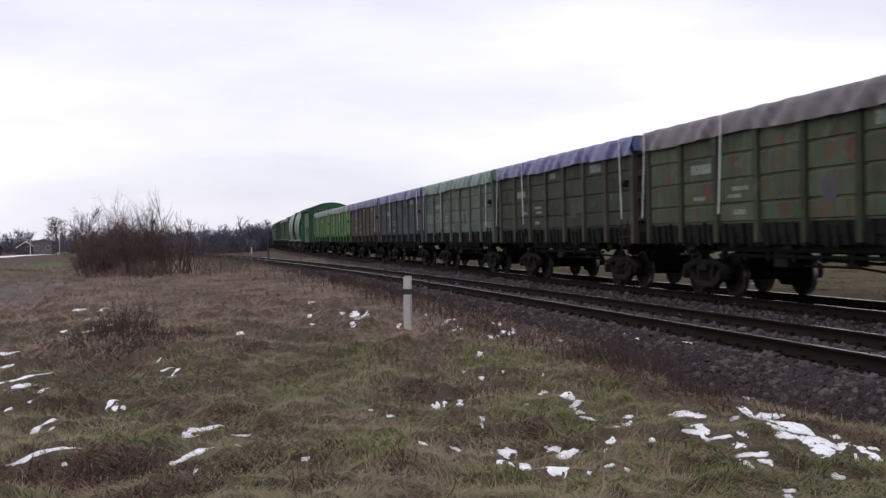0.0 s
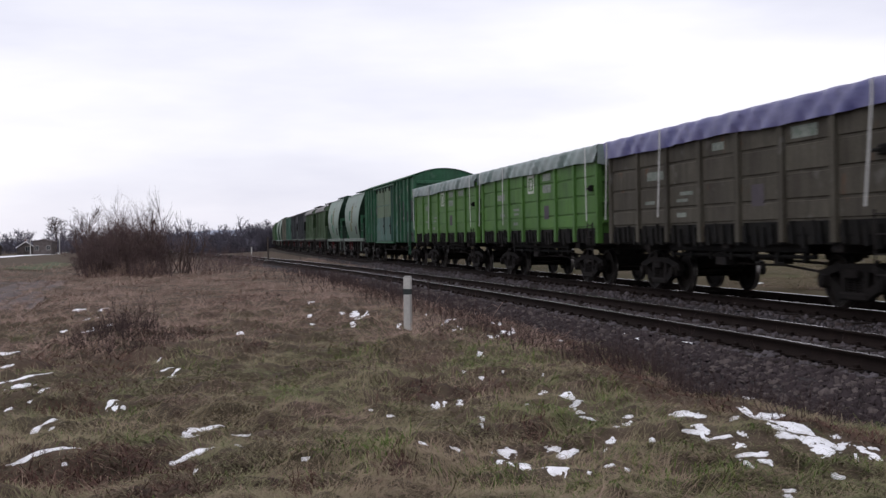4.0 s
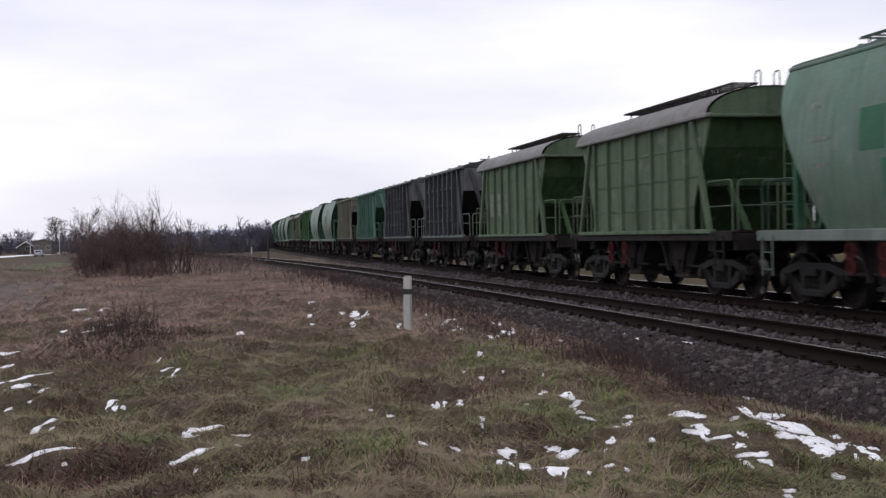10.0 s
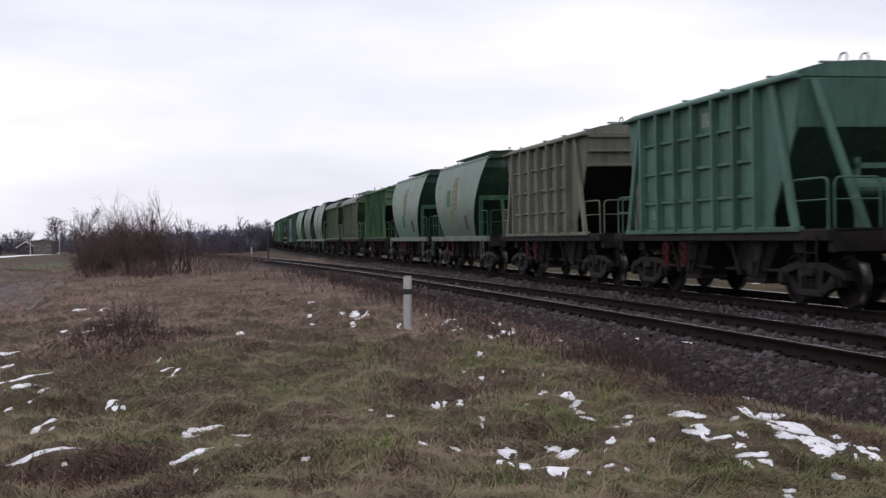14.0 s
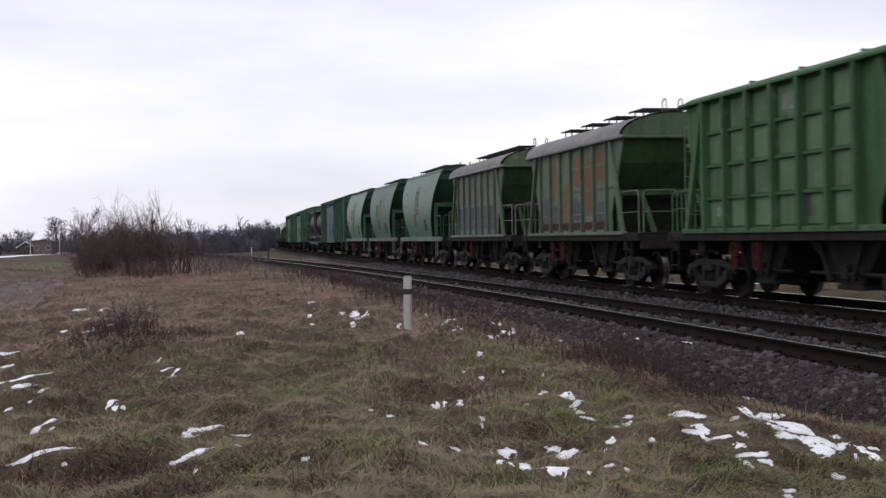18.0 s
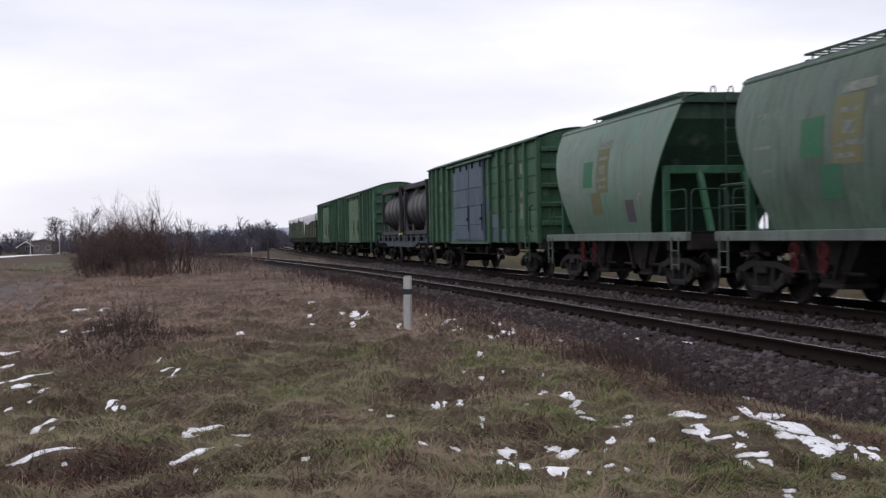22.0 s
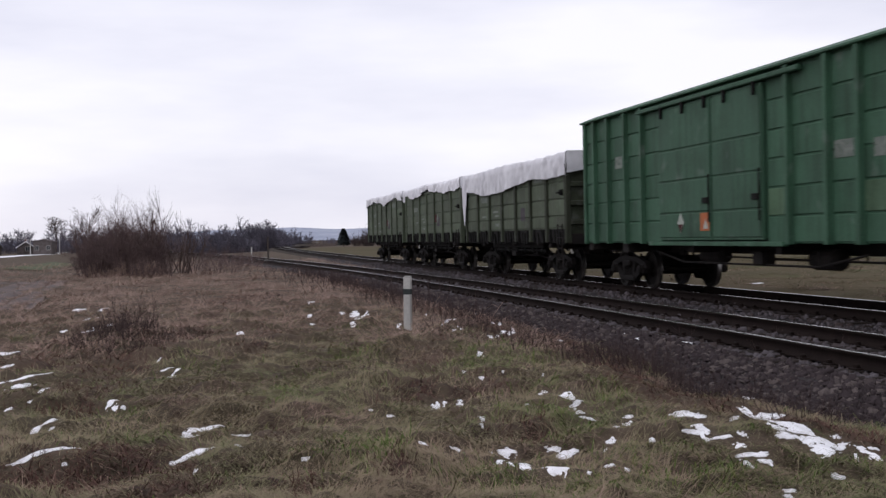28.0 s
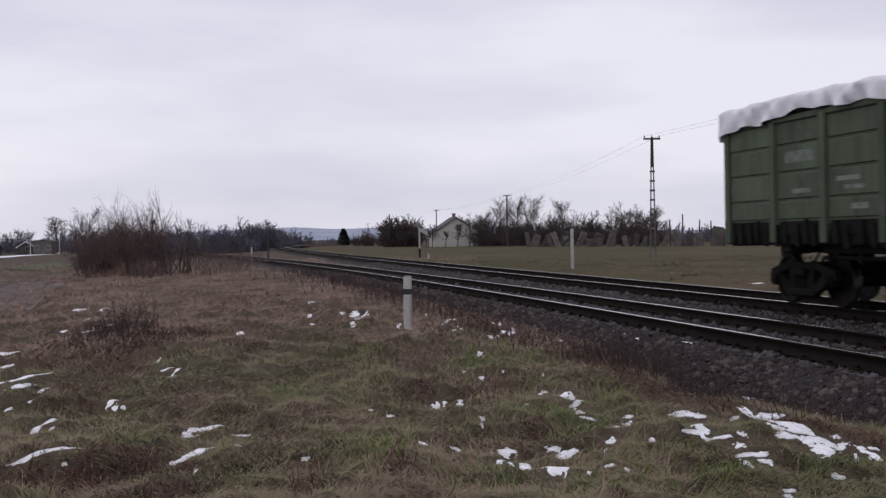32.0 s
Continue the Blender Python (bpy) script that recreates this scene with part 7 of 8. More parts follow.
# reddish scrub along the near track
for _k, (_x, _y, _w, _h) in enumerate(((-12.4, 66, 4.5, 1.0), (-14.3, 78, 5.0, 1.15), (-11.2, 58, 3.0, 0.8), (-16.5, 92, 6.0, 1.4), (-12.4, 74, 3.0, 1.0), (-20.5, 96, 6.0, 1.3))):
    shrub("scrub_bush", _x, _y, _w, 4.0, _h, 60, "low leafless red-brown scrub", M_THICKET, 60 + _k, (7, 5), "scrub along the track", radius=0.012)
# weeds: brown stalks in clumps
WEEDS = ((-5.2, 20.0, 0.7, 0.7), (-4.6, 17.4, 1.6, 0.28), (-5.6, 18.3, 1.4, 0.3), (-3.9, 18.6, 0.8, 0.35), (-6.6, 17.0, 1.3, 0.2), (1.9, 23.2, 1.8, 0.45), (2.9, 20.6, 1.4, 0.5), (3.5, 18.9, 1.2, 0.55), (4.2, 17.3, 1.1, 0.6), (4.55, 16.2, 0.9, 0.6), (0.9, 26.2, 2.0, 0.6), (-0.3, 29.5, 2.4, 0.8), (-1.6, 33.0, 2.6, 0.9), (-2.9, 36.5, 3.0, 0.9), (-4.2, 41.0, 3.0, 1.0), (-6.0, 47.0, 3.4, 1.1), (-0.9, 13.9, 1.1, 0.18), (-4.7, 9.6, 1.4, 0.15))
STALKS, SHOULDER_WEEDS, LITTER = [], [], []
for _k, (_x, _y, _w, _h) in enumerate(WEEDS):
    shrub("weed_clump", _x, _y, _w, _w * 0.8, _h, 26, "withered brown weed stalks in a clump", M_WEED, 80 + _k, (5, 3), "", 0.6, 0.0045 + _y * 0.00009, into=STALKS)
_rw = random.Random(77)
for _k in range(130):
    _s = 9.5 * math.exp(_rw.uniform(0, 1) * math.log(62 / 9.5))
    _x, _y, _a = on_track(NEAR, _s, -_rw.uniform(2.0, 4.2 if 16 < _s < 30 else 3.2))
    shrub("weed_clump", float(_x), float(_y), _rw.uniform(0.5, 1.4), _rw.uniform(0.5, 1.6), _rw.uniform(0.16, 0.42) * (1 + _s / 70), 18, "withered brown weed stalks in a clump", M_WEED, 300 + _k, (5, 3), "", 0.6, 0.0035 + _s * 0.00008, into=STALKS)
for _k, (_x, _y) in enumerate(((2.75, 12.3), (2.3, 13.2), (3.1, 11.7), (2.0, 14.4), (2.6, 12.9), (1.7, 15.6), (2.45, 14.0), (3.3, 12.1), (2.0, 15.2), (1.4, 17.0), (3.0, 12.7), (1.1, 18.3), (0.5, 20.3), (3.5, 11.5), (2.9, 13.6), (2.4, 15.4), (3.6, 12.8), (2.8, 14.6), (3.2, 13.1), (3.75, 11.9), (2.1, 16.6), (3.45, 12.45))):
    shrub("weed_clump", _x, _y, 0.8, 1.0, 0.32, 40, "withered purple-brown weeds on the ballast shoulder", M_WEED, 520 + _k, (6, 4), "", 0.8, 0.004, into=SHOULDER_WEEDS)
for _k in range(44):
    _sx, _sy, _sa, _sb = DEAD_SPOTS[_k % len(DEAD_SPOTS)]
    _x, _y = _sx + _rw.gauss(0, 0.6) * _sa, _sy + _rw.gauss(0, 0.6) * _sb
    shrub("withered_plant", _x, _y, _rw.uniform(0.3, 0.9), _rw.uniform(0.4, 1.0), _rw.uniform(0.08, 0.2), 26, "flattened red-brown dead foliage in the turf", M_LITTER, 360 + _k, (4, 3), "", 1.2, 0.004, into=LITTER)
tagged(new("weed_stalks", stick_mesh("weed_stalks", STALKS, M_WEED)), "withered brown weed stalks in clumps", "weeds", kind="stuff")
tagged(new("shoulder_weeds", stick_mesh("shoulder_weeds", SHOULDER_WEEDS, M_WEED)), "withered purple-brown weeds on the ballast shoulder", "weeds", kind="stuff")
tagged(new("withered_plants", stick_mesh("withered_plants", LITTER, M_LITTER)), "flattened red-brown dead foliage in the turf", "weeds", kind="stuff")
for _k, (_x, _y, _w, _h) in enumerate(((-4.75, 17.6, 1.0, 0.42), (-4.35, 17.0, 0.9, 0.38), (-4.9, 16.6, 1.0, 0.3), (-4.3, 16.0, 0.9, 0.25), (-5.2, 18.4, 1.2, 0.4))):
    shrub("bramble", _x, _y, _w, _w, _h, 70, "heap of dark withered brambles and dead stalks", M_WEED, 450 + _k, (7, 4), "bramble heaps", 1.8, 0.005, category="brambles")
shrub("tall_weed", -5.35, 20.1, 0.12, 0.12, 1.05, 3, "tall withered brown weed stalk with seed heads", M_WEED, 110, (9, 5), "", 0.5, 0.012, category="weeds")
for _k, (_x, _y) in enumerate(((3.55, 17.6), (4.75, 16.9), (3.1, 15.7), (5.2, 15.6))):
    shrub("tall_weed", _x, _y, 0.25, 0.25, 0.75, 6, "withered brown weed stalk at the ballast's foot", M_WEED, 112 + _k, (6, 3), "tall weeds", 0.4, 0.006, category="weeds")


def wood_belt(name, spots, height, label, seed, mat=None, trees=40, depth=20, tip=0.05, kids=(8, 5)):
    """A belt of leafless trees far off."""
    r = np.random.RandomState(seed)
    (x0, y0), (x1, y1) = spots
    t = np.linspace(0, 1, trees) + r.uniform(-0.5, 0.5, trees) / trees
    x, y = x0 + (x1 - x0) * t, y0 + (y1 - y0) * t + r.uniform(0, depth, trees)
    z = ground_z(x, y) - 0.1
    base = np.c_[x, y, z]
    way = np.c_[r.normal(0, 0.06, trees), r.normal(0, 0.06, trees), np.ones(trees)]
    tall = 0.78 + 0.3 * np.sin(t * 17 + seed) * np.sin(t * 41 + 2 * seed)
    lv = grow(base, way, height * r.uniform(0.6, 1.15, trees) * tall, np.full(trees, height * 0.016), 3, kids, r, 0.95, 0.3, 0.55)
    lv = [(a0, a1, np.maximum(b0, tip), np.maximum(b1, tip * 0.7), fine) for a0, a1, b0, b1, fine in lv]
    under = r.uniform(0, 1, (trees * 6, 1))
    ub = np.c_[x0 + (x1 - x0) * under[:, 0], y0 + (y1 - y0) * under[:, 0] + r.uniform(0, depth, trees * 6), np.zeros(trees * 6)]
    ub[:, 2] = ground_z(ub[:, 0], ub[:, 1]) - 0.1
    uw = np.c_[r.normal(0, 0.3, (trees * 6, 2)), np.ones(trees * 6)]
    lu = grow(ub, uw, height * 0.5 * r.uniform(0.5, 1.1, trees * 6), np.full(trees * 6, tip * 1.2), 2, (10,), r, 0.7, 0.4, 0.7)
    lu = [(a0, a1, np.maximum(b0, tip), np.maximum(b1, tip * 0.7), fine) for a0, a1, b0, b1, fine in lu]
    tagged(new(name, stick_mesh(name, lv + lu, mat or M_WOODS)), label, "trees", kind="stuff")


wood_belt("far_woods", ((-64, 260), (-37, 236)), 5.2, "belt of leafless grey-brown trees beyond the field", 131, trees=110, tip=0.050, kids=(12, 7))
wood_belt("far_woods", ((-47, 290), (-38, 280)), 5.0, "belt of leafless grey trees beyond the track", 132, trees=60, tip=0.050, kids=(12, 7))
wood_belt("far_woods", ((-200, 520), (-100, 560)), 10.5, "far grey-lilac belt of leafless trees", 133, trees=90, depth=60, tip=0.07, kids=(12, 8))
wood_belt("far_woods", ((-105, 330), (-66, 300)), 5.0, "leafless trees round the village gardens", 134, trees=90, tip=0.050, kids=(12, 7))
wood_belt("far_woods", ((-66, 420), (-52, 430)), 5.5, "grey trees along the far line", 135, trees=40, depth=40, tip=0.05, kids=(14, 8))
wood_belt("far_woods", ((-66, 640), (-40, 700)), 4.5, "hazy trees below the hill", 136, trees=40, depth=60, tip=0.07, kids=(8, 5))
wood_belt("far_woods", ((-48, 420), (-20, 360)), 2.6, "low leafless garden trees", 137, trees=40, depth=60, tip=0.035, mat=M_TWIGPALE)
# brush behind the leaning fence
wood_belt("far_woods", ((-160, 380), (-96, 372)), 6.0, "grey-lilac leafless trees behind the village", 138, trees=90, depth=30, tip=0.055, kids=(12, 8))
wood_belt("garden_brush", ((5.0, 190), (18, 182)), 4.3, "dark leafless brush behind the fence", 141, M_TWIG, 100, 14, 0.020, (16, 10))
wood_belt("garden_brush", ((17, 180), (32, 166)), 4.3, "dark leafless brush behind the fence", 142, M_TWIG, 100, 14, 0.020, (16, 10))
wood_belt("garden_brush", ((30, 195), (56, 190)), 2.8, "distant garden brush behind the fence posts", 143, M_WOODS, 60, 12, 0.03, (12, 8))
wood_belt("dark_hedge", ((-10.6, 208), (-4.0, 206)), 4.6, "dense dark leafless hedge beside the house", 144, M_TWIG, 90, 5, 0.045, (12, 8))
for _k, (_x, _y, _h) in enumerate(((9.8, 200, 8.0), (12.6, 203, 7.8), (15.4, 205, 8.2), (7.0, 196, 5.6), (20.0, 200, 7.4), (3.8, 215, 5.4), (5.4, 212, 5.6), (23.4, 148, 4.4), (26.0, 145, 4.6), (20.2, 160, 4.4))):
    bare_tree("garden_tree", _x, _y, _h, "leafless fruit tree behind the leaning fence", 150 + _k, M_TWIGPALE if _k < 3 else M_TWIG, 26, (12, 9), 0.25, "garden trees", 0.11, 0.7, 0.011)
for _k, (_x, _y, _h) in enumerate(((-37.3, 250, 6.3), (-39.0, 252, 5.6), (-36.0, 248, 5.8), (-40.2, 250, 6.0), (-35.2, 246, 4.9))):
    bare_tree("poplar", _x, _y, _h, "leafless upright poplar near the line", 165 + _k, M_WOODS, 46, (11, 8), 0.12, "poplars by the line", 0.12, 0.35, 0.02)
for _k, (_x, _y, _h) in enumerate(((-1.6, 183, 3.6), (2.3, 185, 3.4), (4.2, 186, 3.8), (0.4, 182, 2.6), (-2.6, 186, 3.0))):
    bare_tree("orchard_tree", _x, _y, _h, "small leafless fruit tree before the house", 170 + _k, M_TWIG, 14, (8, 5), 0.35, "orchard trees", 0.09, 0.8, 0.02)
bare_tree("maple", -112.5, 345, 10.5, "round-headed leafless tree with dark clumps", 176, M_TWIG, 24, (7, 5), 0.45, "", 0.2, 0.9, 0.05)


def conifer(x, y, height, wide, seed, full=0.8, label="dark evergreen conifer beside the houses"):
    r = np.random.RandomState(seed)
    z = float(ground_z(np.array([x]), np.array([y]))[0]) - 0.1
    root = tagged(new("conifer", None), label, "tree", "conifers by the houses")
    root.matrix_basis = pose(x, y, z)
    part("trunk", Shape().tube((0, 0, 0), (0, 0, height * 0.95), 0.12, 7, 0.02), M_WOOD, root)
    n = 2200
    t = r.uniform(0, 1, n) ** 0.75
    a = r.uniform(0, 6.28, n)
    rad = wide / 2 * (1 - t) ** full * r.uniform(0.3, 1.08, n) + 0.05
    h = height * (0.08 + 0.92 * t)
    c = np.c_[np.cos(a) * rad, np.sin(a) * rad, h]
    d = np.c_[np.cos(a) * 0.5, np.sin(a) * 0.5, r.uniform(-0.3, 0.3, n)] * wide * 0.22
    side = np.c_[-np.sin(a), np.cos(a), r.normal(0, 0.3, n)] * wide * 0.07
    v = np.stack([c - d * 0.5, c + side, c + d * 0.8, c - side + np.array([[0, 0, 0.08]])], 1).reshape(-1, 3)
    ob = new("crown", fast_mesh("crown", v, np.arange(n * 4).reshape(-1, 4), M_FIR))
    ob.parent = root


for _k, (_x, _y, _h, _w) in enumerate(((-21.6, 258, 3.9, 2.8),)):
    conifer(_x, _y, _h, _w, 180 + _k, 0.6)
for _k, (_x, _y, _h, _n) in enumerate(((-18.6, 256, 2.7, 40), (-16.6, 252, 3.6, 50), (-15.4, 251, 3.3, 50), (-13.2, 250, 2.2, 30))):
    shrub("garden_bush", _x, _y, 1.6, 1.6, _h, _n, "dark leafless garden bush near the houses", M_TWIG, 190 + _k, (9, 6), "garden bushes", 0.8, 0.04)

def far_bank():
    """Olive grass beyond the far track."""
    lat = np.r_[np.linspace(2.5, 8, 8), np.linspace(10, 80, 16)]
    ss = np.r_[np.arange(-40, 80, 2.0), np.arange(80, 230, 5.0)]
    x, y, _a = on_track(FAR, ss[:, None] + 0 * lat, lat[None, :] + 0 * ss[:, None])
    x, y = x.ravel(), y.ravel()
    n, m = len(lat), len(ss)
    j, i = np.meshgrid(np.arange(m - 1), np.arange(n - 1), indexing="ij")
    f = np.stack([j * n + i, j * n + i + 1, (j + 1) * n + i + 1, (j + 1) * n + i], -1).reshape(-1, 4)
    tagged(new("grass_bank", fast_mesh("grass_bank", np.c_[x, y, ground_z(x, y) + 0.05], f[:, ::-1], M_BANK)), "olive-brown winter grass beyond the railway", "grass", kind="structure")


far_bank()

# ================= posts, signs, poles =================


def at_ground(x, y):
    return float(ground_z(np.array([x]), np.array([y]))[0])


def marker_post():
    z = at_ground(-0.615, 19.9) - 0.115
    root = tagged(new("marker_post"), "whitewashed concrete trackside post with a dark band", "post")
    root.matrix_basis = pose(-0.615, 19.9, z, 1.0, 0.8, -14)
    part("shaft", Shape().box(-0.062, 0.062, -0.05, 0.05, 0, 0.98, 0.012), M_CONCRETE, root)
    part("number_band", Shape().box(-0.064, 0.064, -0.053, 0.053, 0.69, 0.785, 0.004), M_FIR, root, "dark green painted band")
    part("cap", Shape().prism([(-0.062, 0.975), (0.062, 0.975), (0.045, 1.0), (-0.045, 1.0)], "y", -0.045, 0.045), M_CONCRETE, root)


marker_post()


def thin_post(name, x, y, h, r, mat, label, lean=0.0, category="post", group=""):
    s = Shape().tube((0, 0, -0.2), (0, 0, h), r, 8, r * 0.85)
    ob = solid(name, s, mat, label, category, group)
    ob.matrix_basis = pose(x, y, at_ground(x, y), 0, lean, 0)
    return ob


thin_post("white_post", -13.9, 86.0, 1.55, 0.055, M_CONCRETE, "slim white trackside post among scrub")
thin_post("dark_post", -13.0, 88.0, 2.3, 0.08, M_WOOD, "dark weathered wooden post among scrub")
thin_post("white_stub", -1.05, 85.5, 0.42, 0.07, M_CONCRETE, "short white marker stub in the grass")


def speed_sign():
    root = tagged(new("track_sign"), "white and black signal post with a slanted white arm", "sign")
    root.matrix_basis = pose(-1.75, 89.0, at_ground(-1.75, 89.0))
    part("upper_shaft", Shape().box(-0.07, 0.07, -0.05, 0.05, 0.75, 2.35, 0.01), M_CONCRETE, root)
    part("lower_shaft", Shape().box(-0.07, 0.07, -0.05, 0.05, -0.1, 0.746, 0.01), M_DARK, root, "black lower shaft")
    part("arm", Shape().prism([(-0.08, 2.35), (0.62, 2.02), (0.62, 1.72), (-0.08, 2.08)], "y", -0.09, -0.052), M_CONCRETE, root)


speed_sign()


def cross_sign():
    root = tagged(new("cross_sign"), "white post with the dark back of a crossed sign", "sign")
    root.matrix_basis = pose(5.75, 52.7, at_ground(5.75, 52.7))
    part("shaft", Shape().box(-0.07, 0.07, -0.05, 0.05, -0.1, 1.80, 0.012), M_CONCRETE, root)
    for e in (-1, 1):
        part("board", Shape().prism([(-0.45, 1.45 - e * 0.28), (-0.38, 1.36 - e * 0.28), (0.45, 1.45 + e * 0.28), (0.38, 1.54 + e * 0.28)], "y", 0.06 + 0.03 * (e > 0), 0.085 + 0.03 * (e > 0)), M_WOOD, root)


cross_sign()

POLES = ((26.0, -28.0), (13.75, 77.5), (9.8, 180.0), (-1.4, 269.0), (-15.2, 376.0), (-29.8, 473.0))


def power_pole(x, y, lattice):
    z = at_ground(x, y)
    root = tagged(new("power_pole"), "slim concrete power pole with a crossarm" if lattice else "dark wooden power pole with a crossarm", "power pole", "power poles along the line")
    root.matrix_basis = pose(x, y, z, 0, 0.3, 0)
    h = 7.85
    if lattice:
        s = Shape()
        for e in (-1, 1):
            s.add([(e * 0.17 - 0.035, -0.05, 0), (e * 0.17 + 0.035, -0.05, 0), (e * 0.17 + 0.035, 0.05, 0), (e * 0.17 - 0.035, 0.05, 0), (e * 0.075 - 0.03, -0.05, 6.0), (e * 0.075 + 0.03, -0.05, 6.0), (e * 0.075 + 0.03, 0.05, 6.0), (e * 0.075 - 0.03, 0.05, 6.0)],
                  [(0, 1, 5, 4), (1, 2, 6, 5), (2, 3, 7, 6), (3, 0, 4, 7), (4, 5, 6, 7)])
        part("shaft", s, M_GREYCON, root)
        for k in range(9):
            zz = 0.6 + k * 0.62
            part("rung", Shape().box(-0.17, 0.17, -0.045, 0.045, zz, zz + 0.12), M_GREYCON, root)
        part("upper_shaft", Shape().tube((0, 0, 5.9), (0, 0, h), 0.12, 8, 0.09), M_WOOD, root)
    else:
        part("shaft", Shape().tube((0, 0, -0.3), (0, 0, h), 0.15, 8, 0.10), M_WOOD, root)
    part("crossarm", Shape().box(-0.55, 0.55, -0.05, 0.05, h - 0.16, h - 0.04, 0.01), M_WOOD, root)
    for e in (-0.48, 0.0, 0.48):
        part("insulator", Shape().lathe([(0, 0.02), (0.05, 0.05), (0.12, 0.045), (0.16, 0.02)], (e, 0, h - 0.03), "z", 8), M_CONCRETE, root)


for _k, (_x, _y) in enumerate(POLES):
    power_pole(_x, _y, _k < 2)
for _e in (-0.48, 0.48):
    for (_x0, _y0), (_x1, _y1) in zip(POLES, POLES[1:]):
        z0, z1 = at_ground(_x0, _y0) + 7.92, at_ground(_x1, _y1) + 7.92
        pts = [(_x0 + (_x1 - _x0) * t + _e, _y0 + (_y1 - _y0) * t, z0 + (z1 - z0) * t - 0.6 * 4 * t * (1 - t)) for t in np.linspace(0, 1, 15)]
        solid("power_wire", Shape().path([Vector(p) for p in pts], 0.0045, 4), M_DARK, "thin dark overhead power wire", "wire", "power wires")

# ================= fence, houses, road =================
_r = random.Random(9)
for _k in range(30):
    t = _k / 29
    _x, _y = 12.2 + (32.5 - 12.2) * t + _r.uniform(-0.4, 0.4), 168 - 34 * t + _r.uniform(-1.5, 1.5)
    w, h = _r.uniform(0.5, 1.3), _r.uniform(1.0, 2.3)
    lean = _r.choice((-0.5, 1, 1, 1)) * _r.uniform(6, 34)
    s = Shape().box(-w / 2, w / 2, -0.06, 0.06, -0.3, h, 0.02)
    for zz in (0.4, h - 0.35):
        s.box(-w / 2 - 0.02, w / 2 + 0.02, -0.09, -0.055, zz, zz + 0.1, 0.01)
    ob = solid("concrete_slab", s, M_GREYCON, "leaning weathered grey concrete slab on the field's edge", "fence", "leaning fence slabs")
    ob.matrix_basis = pose(_x, _y, at_ground(_x, _y), _r.uniform(-12, 12), lean, _r.uniform(-35, 35))
for _x, _y, _h in ((26.9, 140, 3.2), (28.8, 142, 3.9), (31.6, 146, 3.2), (33.4, 147, 3.1), (36.0, 150, 2.9), (38.5, 150, 3.0), (30.2, 143, 2.2)):
    thin_post("fence_post", _x, _y, _h, 0.09, M_WOOD, "dark upright wooden fence post", _r.uniform(-2, 2), group="fence posts")


def house(name, x, y, turn, w, d, wall_h, ridge, wall, roof, label, chimney=True, windows=(), door=False):
    """Gabled house: gable front towards -y, ridge along y."""
    root = tagged(new(name), label, "house")
    root.matrix_basis = pose(x, y, at_ground(x, y) - 0.15, 0, 0, turn)
    part("wall", Shape().prism([(-w / 2, 0), (w / 2, 0), (w / 2, wall_h), (0, ridge), (-w / 2, wall_h)], "y", -d / 2, d / 2), wall, root)
    for e in (-1, 1):
        o = 0.35
        sl = (ridge - wall_h) / (w / 2)
        part("roof", Shape().prism([(0, ridge + 0.02), (e * (w / 2 + o), wall_h - o * sl + 0.02), (e * (w / 2 + o), wall_h - o * sl + 0.2), (0, ridge + 0.22)], "y", -d / 2 - 0.3, d / 2 + 0.3), roof, root)
    if chimney:
        part("chimney", Shape().box(-0.25, 0.25, -1.6, -1.1, ridge - 0.4, ridge + 0.75, 0.03).box(-0.3, 0.3, -1.65, -1.05, ridge + 0.65, ridge + 0.78, 0.02), M_ROOFRED, root)
    for wx, wz, ww, wh in windows:
        win = part("window", Shape().box(wx - ww / 2 - 0.07, wx + ww / 2 + 0.07, -d / 2 - 0.05, -d / 2 + 0.02, wz - wh / 2 - 0.07, wz + wh / 2 + 0.07, 0.01), M_CONCRETE, root)
        for e in (-1, 1):
            part("pane", Shape().box(*sorted((wx + e * 0.03, wx + e * ww / 2)), -d / 2 - 0.07, -d / 2 - 0.045, wz - wh / 2, wz + wh / 2), M_GLASS, win)
    return root


house("house", 1.75, 198.0, 6, 7.3, 9.0, 2.5, 4.9, M_PLASTER, M_ROOF, "cream plastered gabled house with a dark roof and chimney", True, ((0.45, 3.3, 0.8, 1.0),))
house("white_house", -62.0, 284.0, 25, 4.2, 6.0, 1.2, 3.1, M_CONCRETE, M_SNOW, "small house with a snow-white roof beyond the scrub", False)
house("house", -118.0, 335.0, 20, 4.6, 6.0, 2.2, 3.7, M_GREYCON, M_SNOW, "small grey village house with a snowy roof among trees", True, ((0.5, 1.8, 1.2, 1.1),))
house("house", -111.0, 330.0, 10, 5.0, 7.0, 3.7, 4.2, M_GREYCON, M_ROOF, "grey flat-roofed two-storey village house among trees", False, ((-1.5, 2.0, 0.9, 1.1), (1.5, 2.0, 0.9, 1.1)))
house("shed", -126.0, 322.0, 90, 5.0, 10.0, 2.2, 3.3, M_WOOD, M_ROOF, "long grey shed at the village edge", False)
house("house", -137.0, 345.0, 0, 6.0, 9.0, 3.2, 5.2, M_PLASTER, M_ROOF, "pale village house behind a shed", True)
for _k, (_x, _y) in enumerate(((-108.0, 310), (-101.0, 312), (-94.0, 312), (-119.0, 312))):
    thin_post("garden_post", _x, _y, 4.2, 0.12, M_CONCRETE, "pale concrete lamp post by the village road", 0, group="village posts")


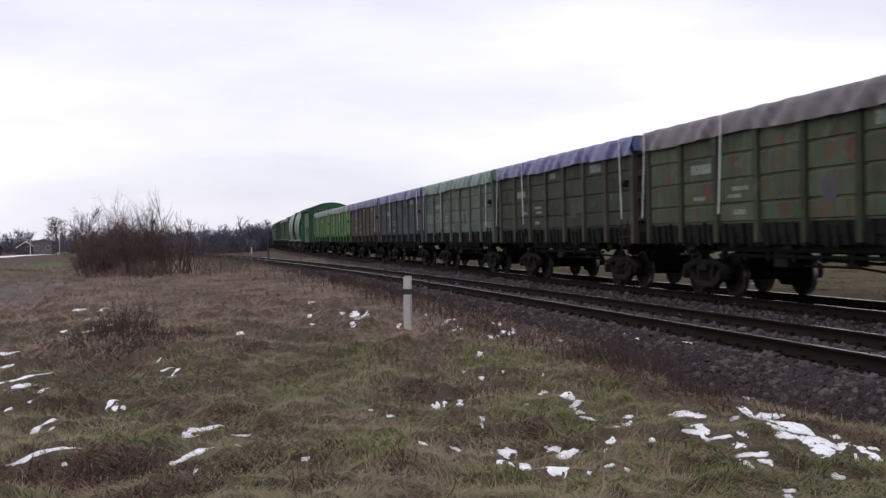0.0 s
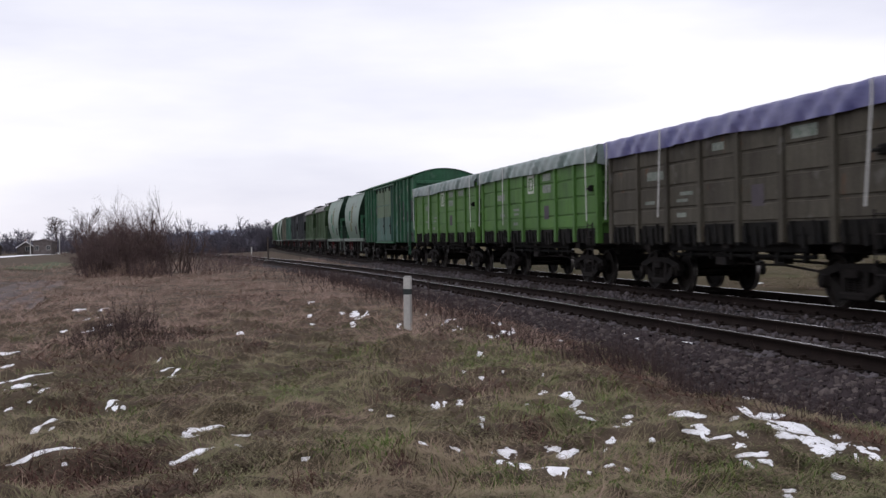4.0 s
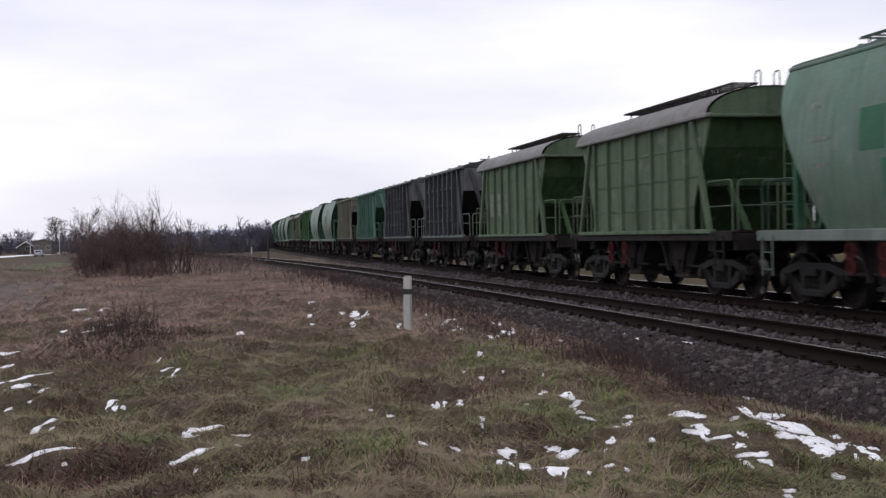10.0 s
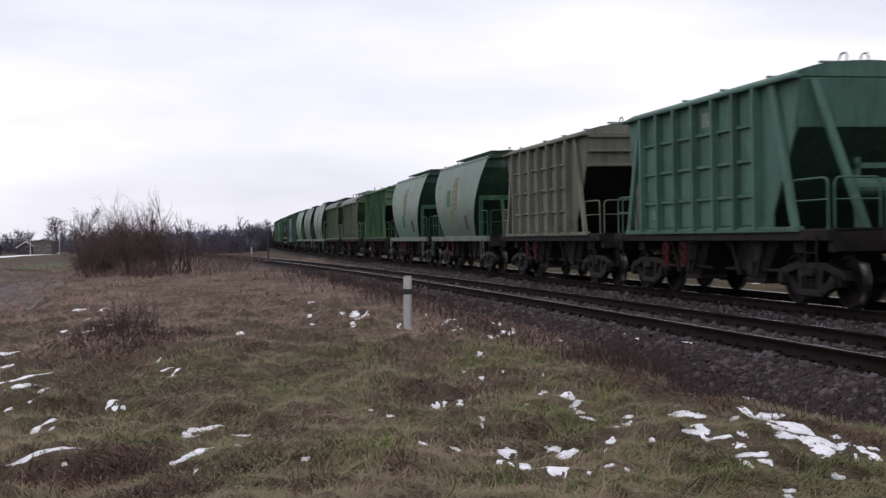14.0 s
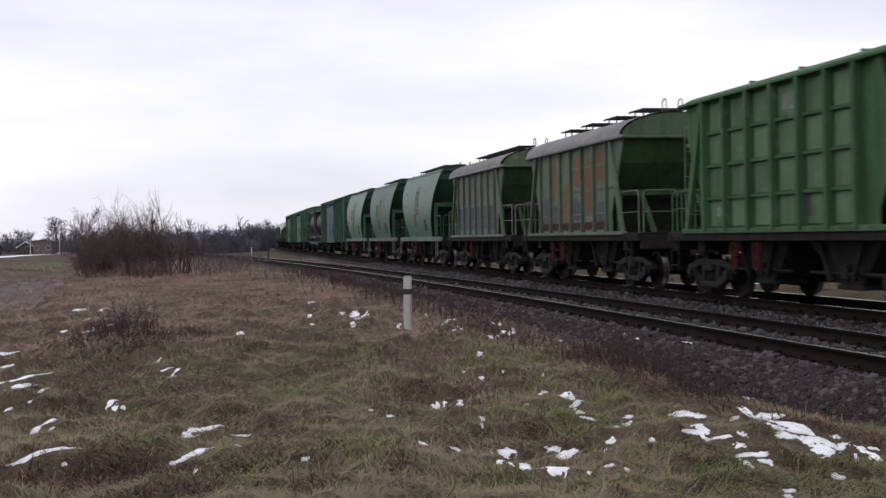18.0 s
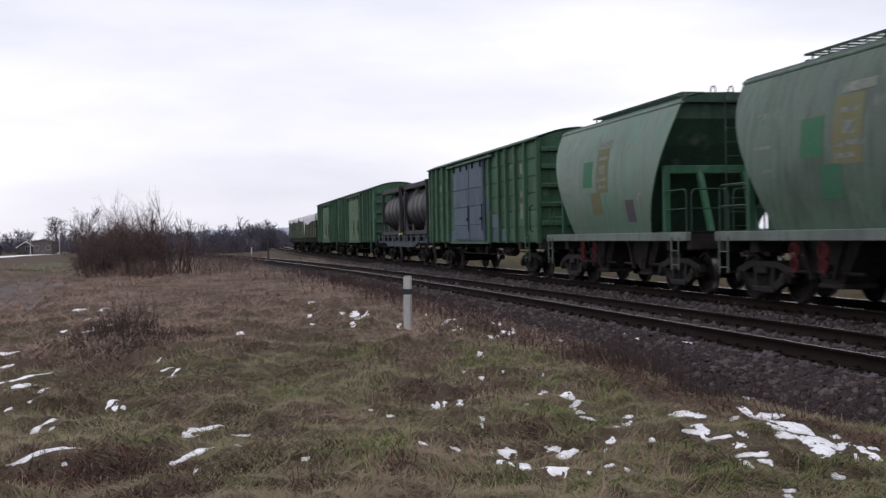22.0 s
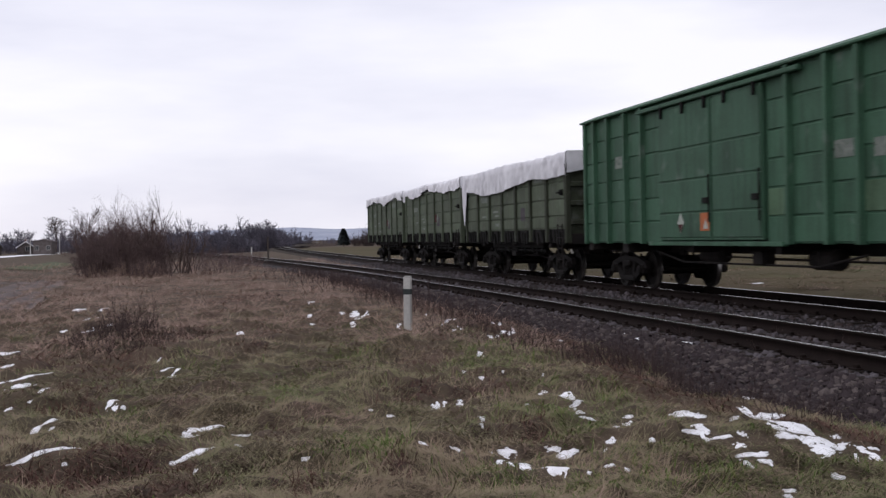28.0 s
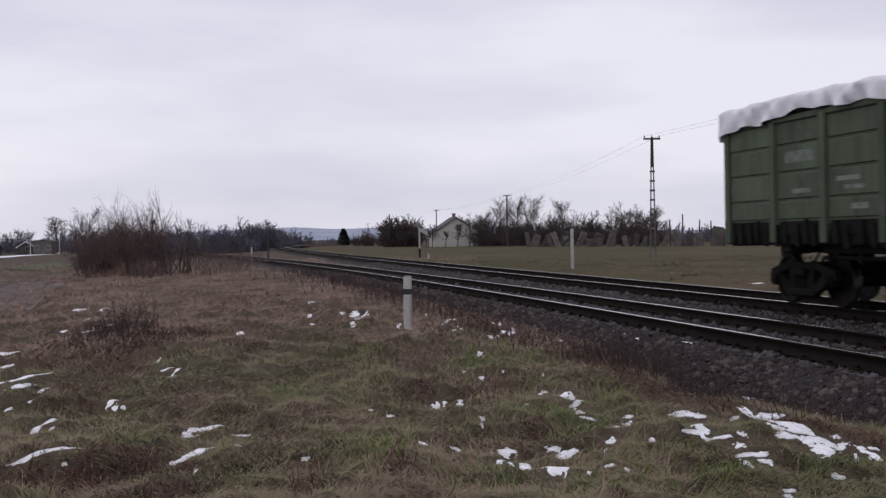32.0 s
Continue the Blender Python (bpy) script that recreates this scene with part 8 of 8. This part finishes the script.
def laid_sheet(name, corners, lift, mat, label, category, kind="structure", nx=24, ny=8, rough=0.0, furrows=0):
    """A strip of ground cover over four corners, following the ground."""
    (ax, ay), (bx, by), (cx, cy), (dx, dy) = corners
    r = np.random.RandomState(4)
    rows = []
    for j in range(ny + 1):
        v = j / ny
        x = np.linspace(ax + (dx - ax) * v, bx + (cx - bx) * v, nx + 1)
        y = np.linspace(ay + (dy - ay) * v, by + (cy - by) * v, nx + 1)
        if j in (0, ny):
            x, y = x + r.normal(0, rough, nx + 1), y + r.normal(0, rough, nx + 1)
        z = ground_z(x, y) + lift + (0.035 * np.sin(np.linspace(0, 6.283 * furrows, nx + 1) + 0.3 * j) if furrows else 0.0)
        rows.append(list(zip(x.tolist(), y.tolist(), z.tolist())))
    return solid(name, Shape().grid(rows), mat, label, category, kind=kind)


laid_sheet("ploughed_field", ((-9.6, 27.4), (-40, 27), (-60, 52), (-15.9, 50)), 0.018, M_EARTH, "bare ploughed earth strip in the field", "field", nx=240, ny=24, rough=0.35, furrows=48)
laid_sheet("village_road", ((-64, 60), (-108, 320), (-122, 385), (-76, 60)), 0.05, M_SNOW, "snow-covered village road along the field", "road", nx=60, rough=1.2)
laid_sheet("green_field", ((-30, 80), (-25, 72), (-27, 87), (-36, 110)), 0.03, M_CROP, "strip of green winter crop in the field", "field", rough=0.5)


def small_car():
    root = tagged(new("car"), "silver hatchback driving away along the snowy road", "car")
    prof = [(-1.95, 0.35), (-1.98, 0.75), (-1.7, 0.92), (-1.55, 1.38), (-1.2, 1.46), (0.1, 1.45), (0.75, 1.0), (1.75, 0.82), (1.98, 0.6), (1.95, 0.32)]
    part("body", Shape().prism(prof, "x", -0.82, 0.82), M_CAR, root)
    part("rear_window", Shape().add([(-0.66, -1.69, 0.98), (0.66, -1.69, 0.98), (0.58, -1.57, 1.36), (-0.58, -1.57, 1.36), (-0.66, -1.66, 0.98), (0.66, -1.66, 0.98), (0.58, -1.54, 1.36), (-0.58, -1.54, 1.36)], [(0, 1, 2, 3), (4, 7, 6, 5), (0, 4, 5, 1), (1, 5, 6, 2), (2, 6, 7, 3), (3, 7, 4, 0)]), M_GLASS, root)
    for e in (-1, 1):
        part("side_window", Shape().prism([(-1.35, 0.98), (-1.25, 1.36), (0.05, 1.36), (0.5, 1.0)], "x", *sorted((e * 0.815, e * 0.828))), M_GLASS, root)
        part("tail_light", Shape().box(*sorted((e * 0.6, e * 0.8)), -2.0, -1.9, 0.68, 0.88, 0.02), M_RED, root)
        for y in (-1.25, 1.25):
            part("wheel", Shape().lathe([(-0.09, 0.2), (-0.09, 0.31), (0.09, 0.31), (0.09, 0.2)], (e * 0.74, y, 0.31), "x", 16), M_DARK, root)
    return root


CAR = small_car()


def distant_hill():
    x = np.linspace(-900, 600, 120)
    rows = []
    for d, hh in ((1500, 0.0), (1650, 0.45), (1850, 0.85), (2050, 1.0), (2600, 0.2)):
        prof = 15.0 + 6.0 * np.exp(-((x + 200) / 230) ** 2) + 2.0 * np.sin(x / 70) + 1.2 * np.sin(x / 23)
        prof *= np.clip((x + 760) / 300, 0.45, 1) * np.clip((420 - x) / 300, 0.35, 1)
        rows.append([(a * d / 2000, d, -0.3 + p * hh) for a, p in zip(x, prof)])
    # No air is modelled; the hill's haze comes from its base colour.
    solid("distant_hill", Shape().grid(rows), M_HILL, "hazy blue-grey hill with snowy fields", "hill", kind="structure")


distant_hill()


# ================= what moves =================


def motions():
    """The train runs along its track and the wheels turn."""
    times = [float(t) for t in range(33)]
    for w, s0 in WAGONS:
        rows = []
        for t in times:
            x, y, a = on_track(FAR, s0 - gone(t))
            rows.append((t, pose(float(x), float(y), 0.0, 0, 0, -math.degrees(float(a)))))
        walk(w, rows)
    rows = []
    for t, x, y in ((0, -73, 66), (4, -77, 140), (7.5, -83, 217), (8, -84, 228), (9, -87.5, 249), (10, -92.5, 271), (11, -97.5, 293), (12, -103.5, 318), (14, -113, 362), (20, -143, 490), (32, -200, 740)):
        rows.append((t, pose(x, y, at_ground(x, y) + 0.05, 0, 0, 13)))
    walk(CAR, rows)
    keyed = {}
    for w, e in AXLES:
        if e not in keyed:
            rows = [(k / FPS, Matrix.Translation((0, e, WHEEL_R)) @ Matrix.Rotation(gone(k / FPS) / WHEEL_R, 4, "X")) for k in range(0, 32 * FPS + 1)]
            walk(w, rows)
            keyed[e] = w.animation_data
        else:
            w.rotation_mode = "QUATERNION"
            own = w.animation_data_create()
            own.action = keyed[e].action
            own.action_slot = keyed[e].action_slot


motions()
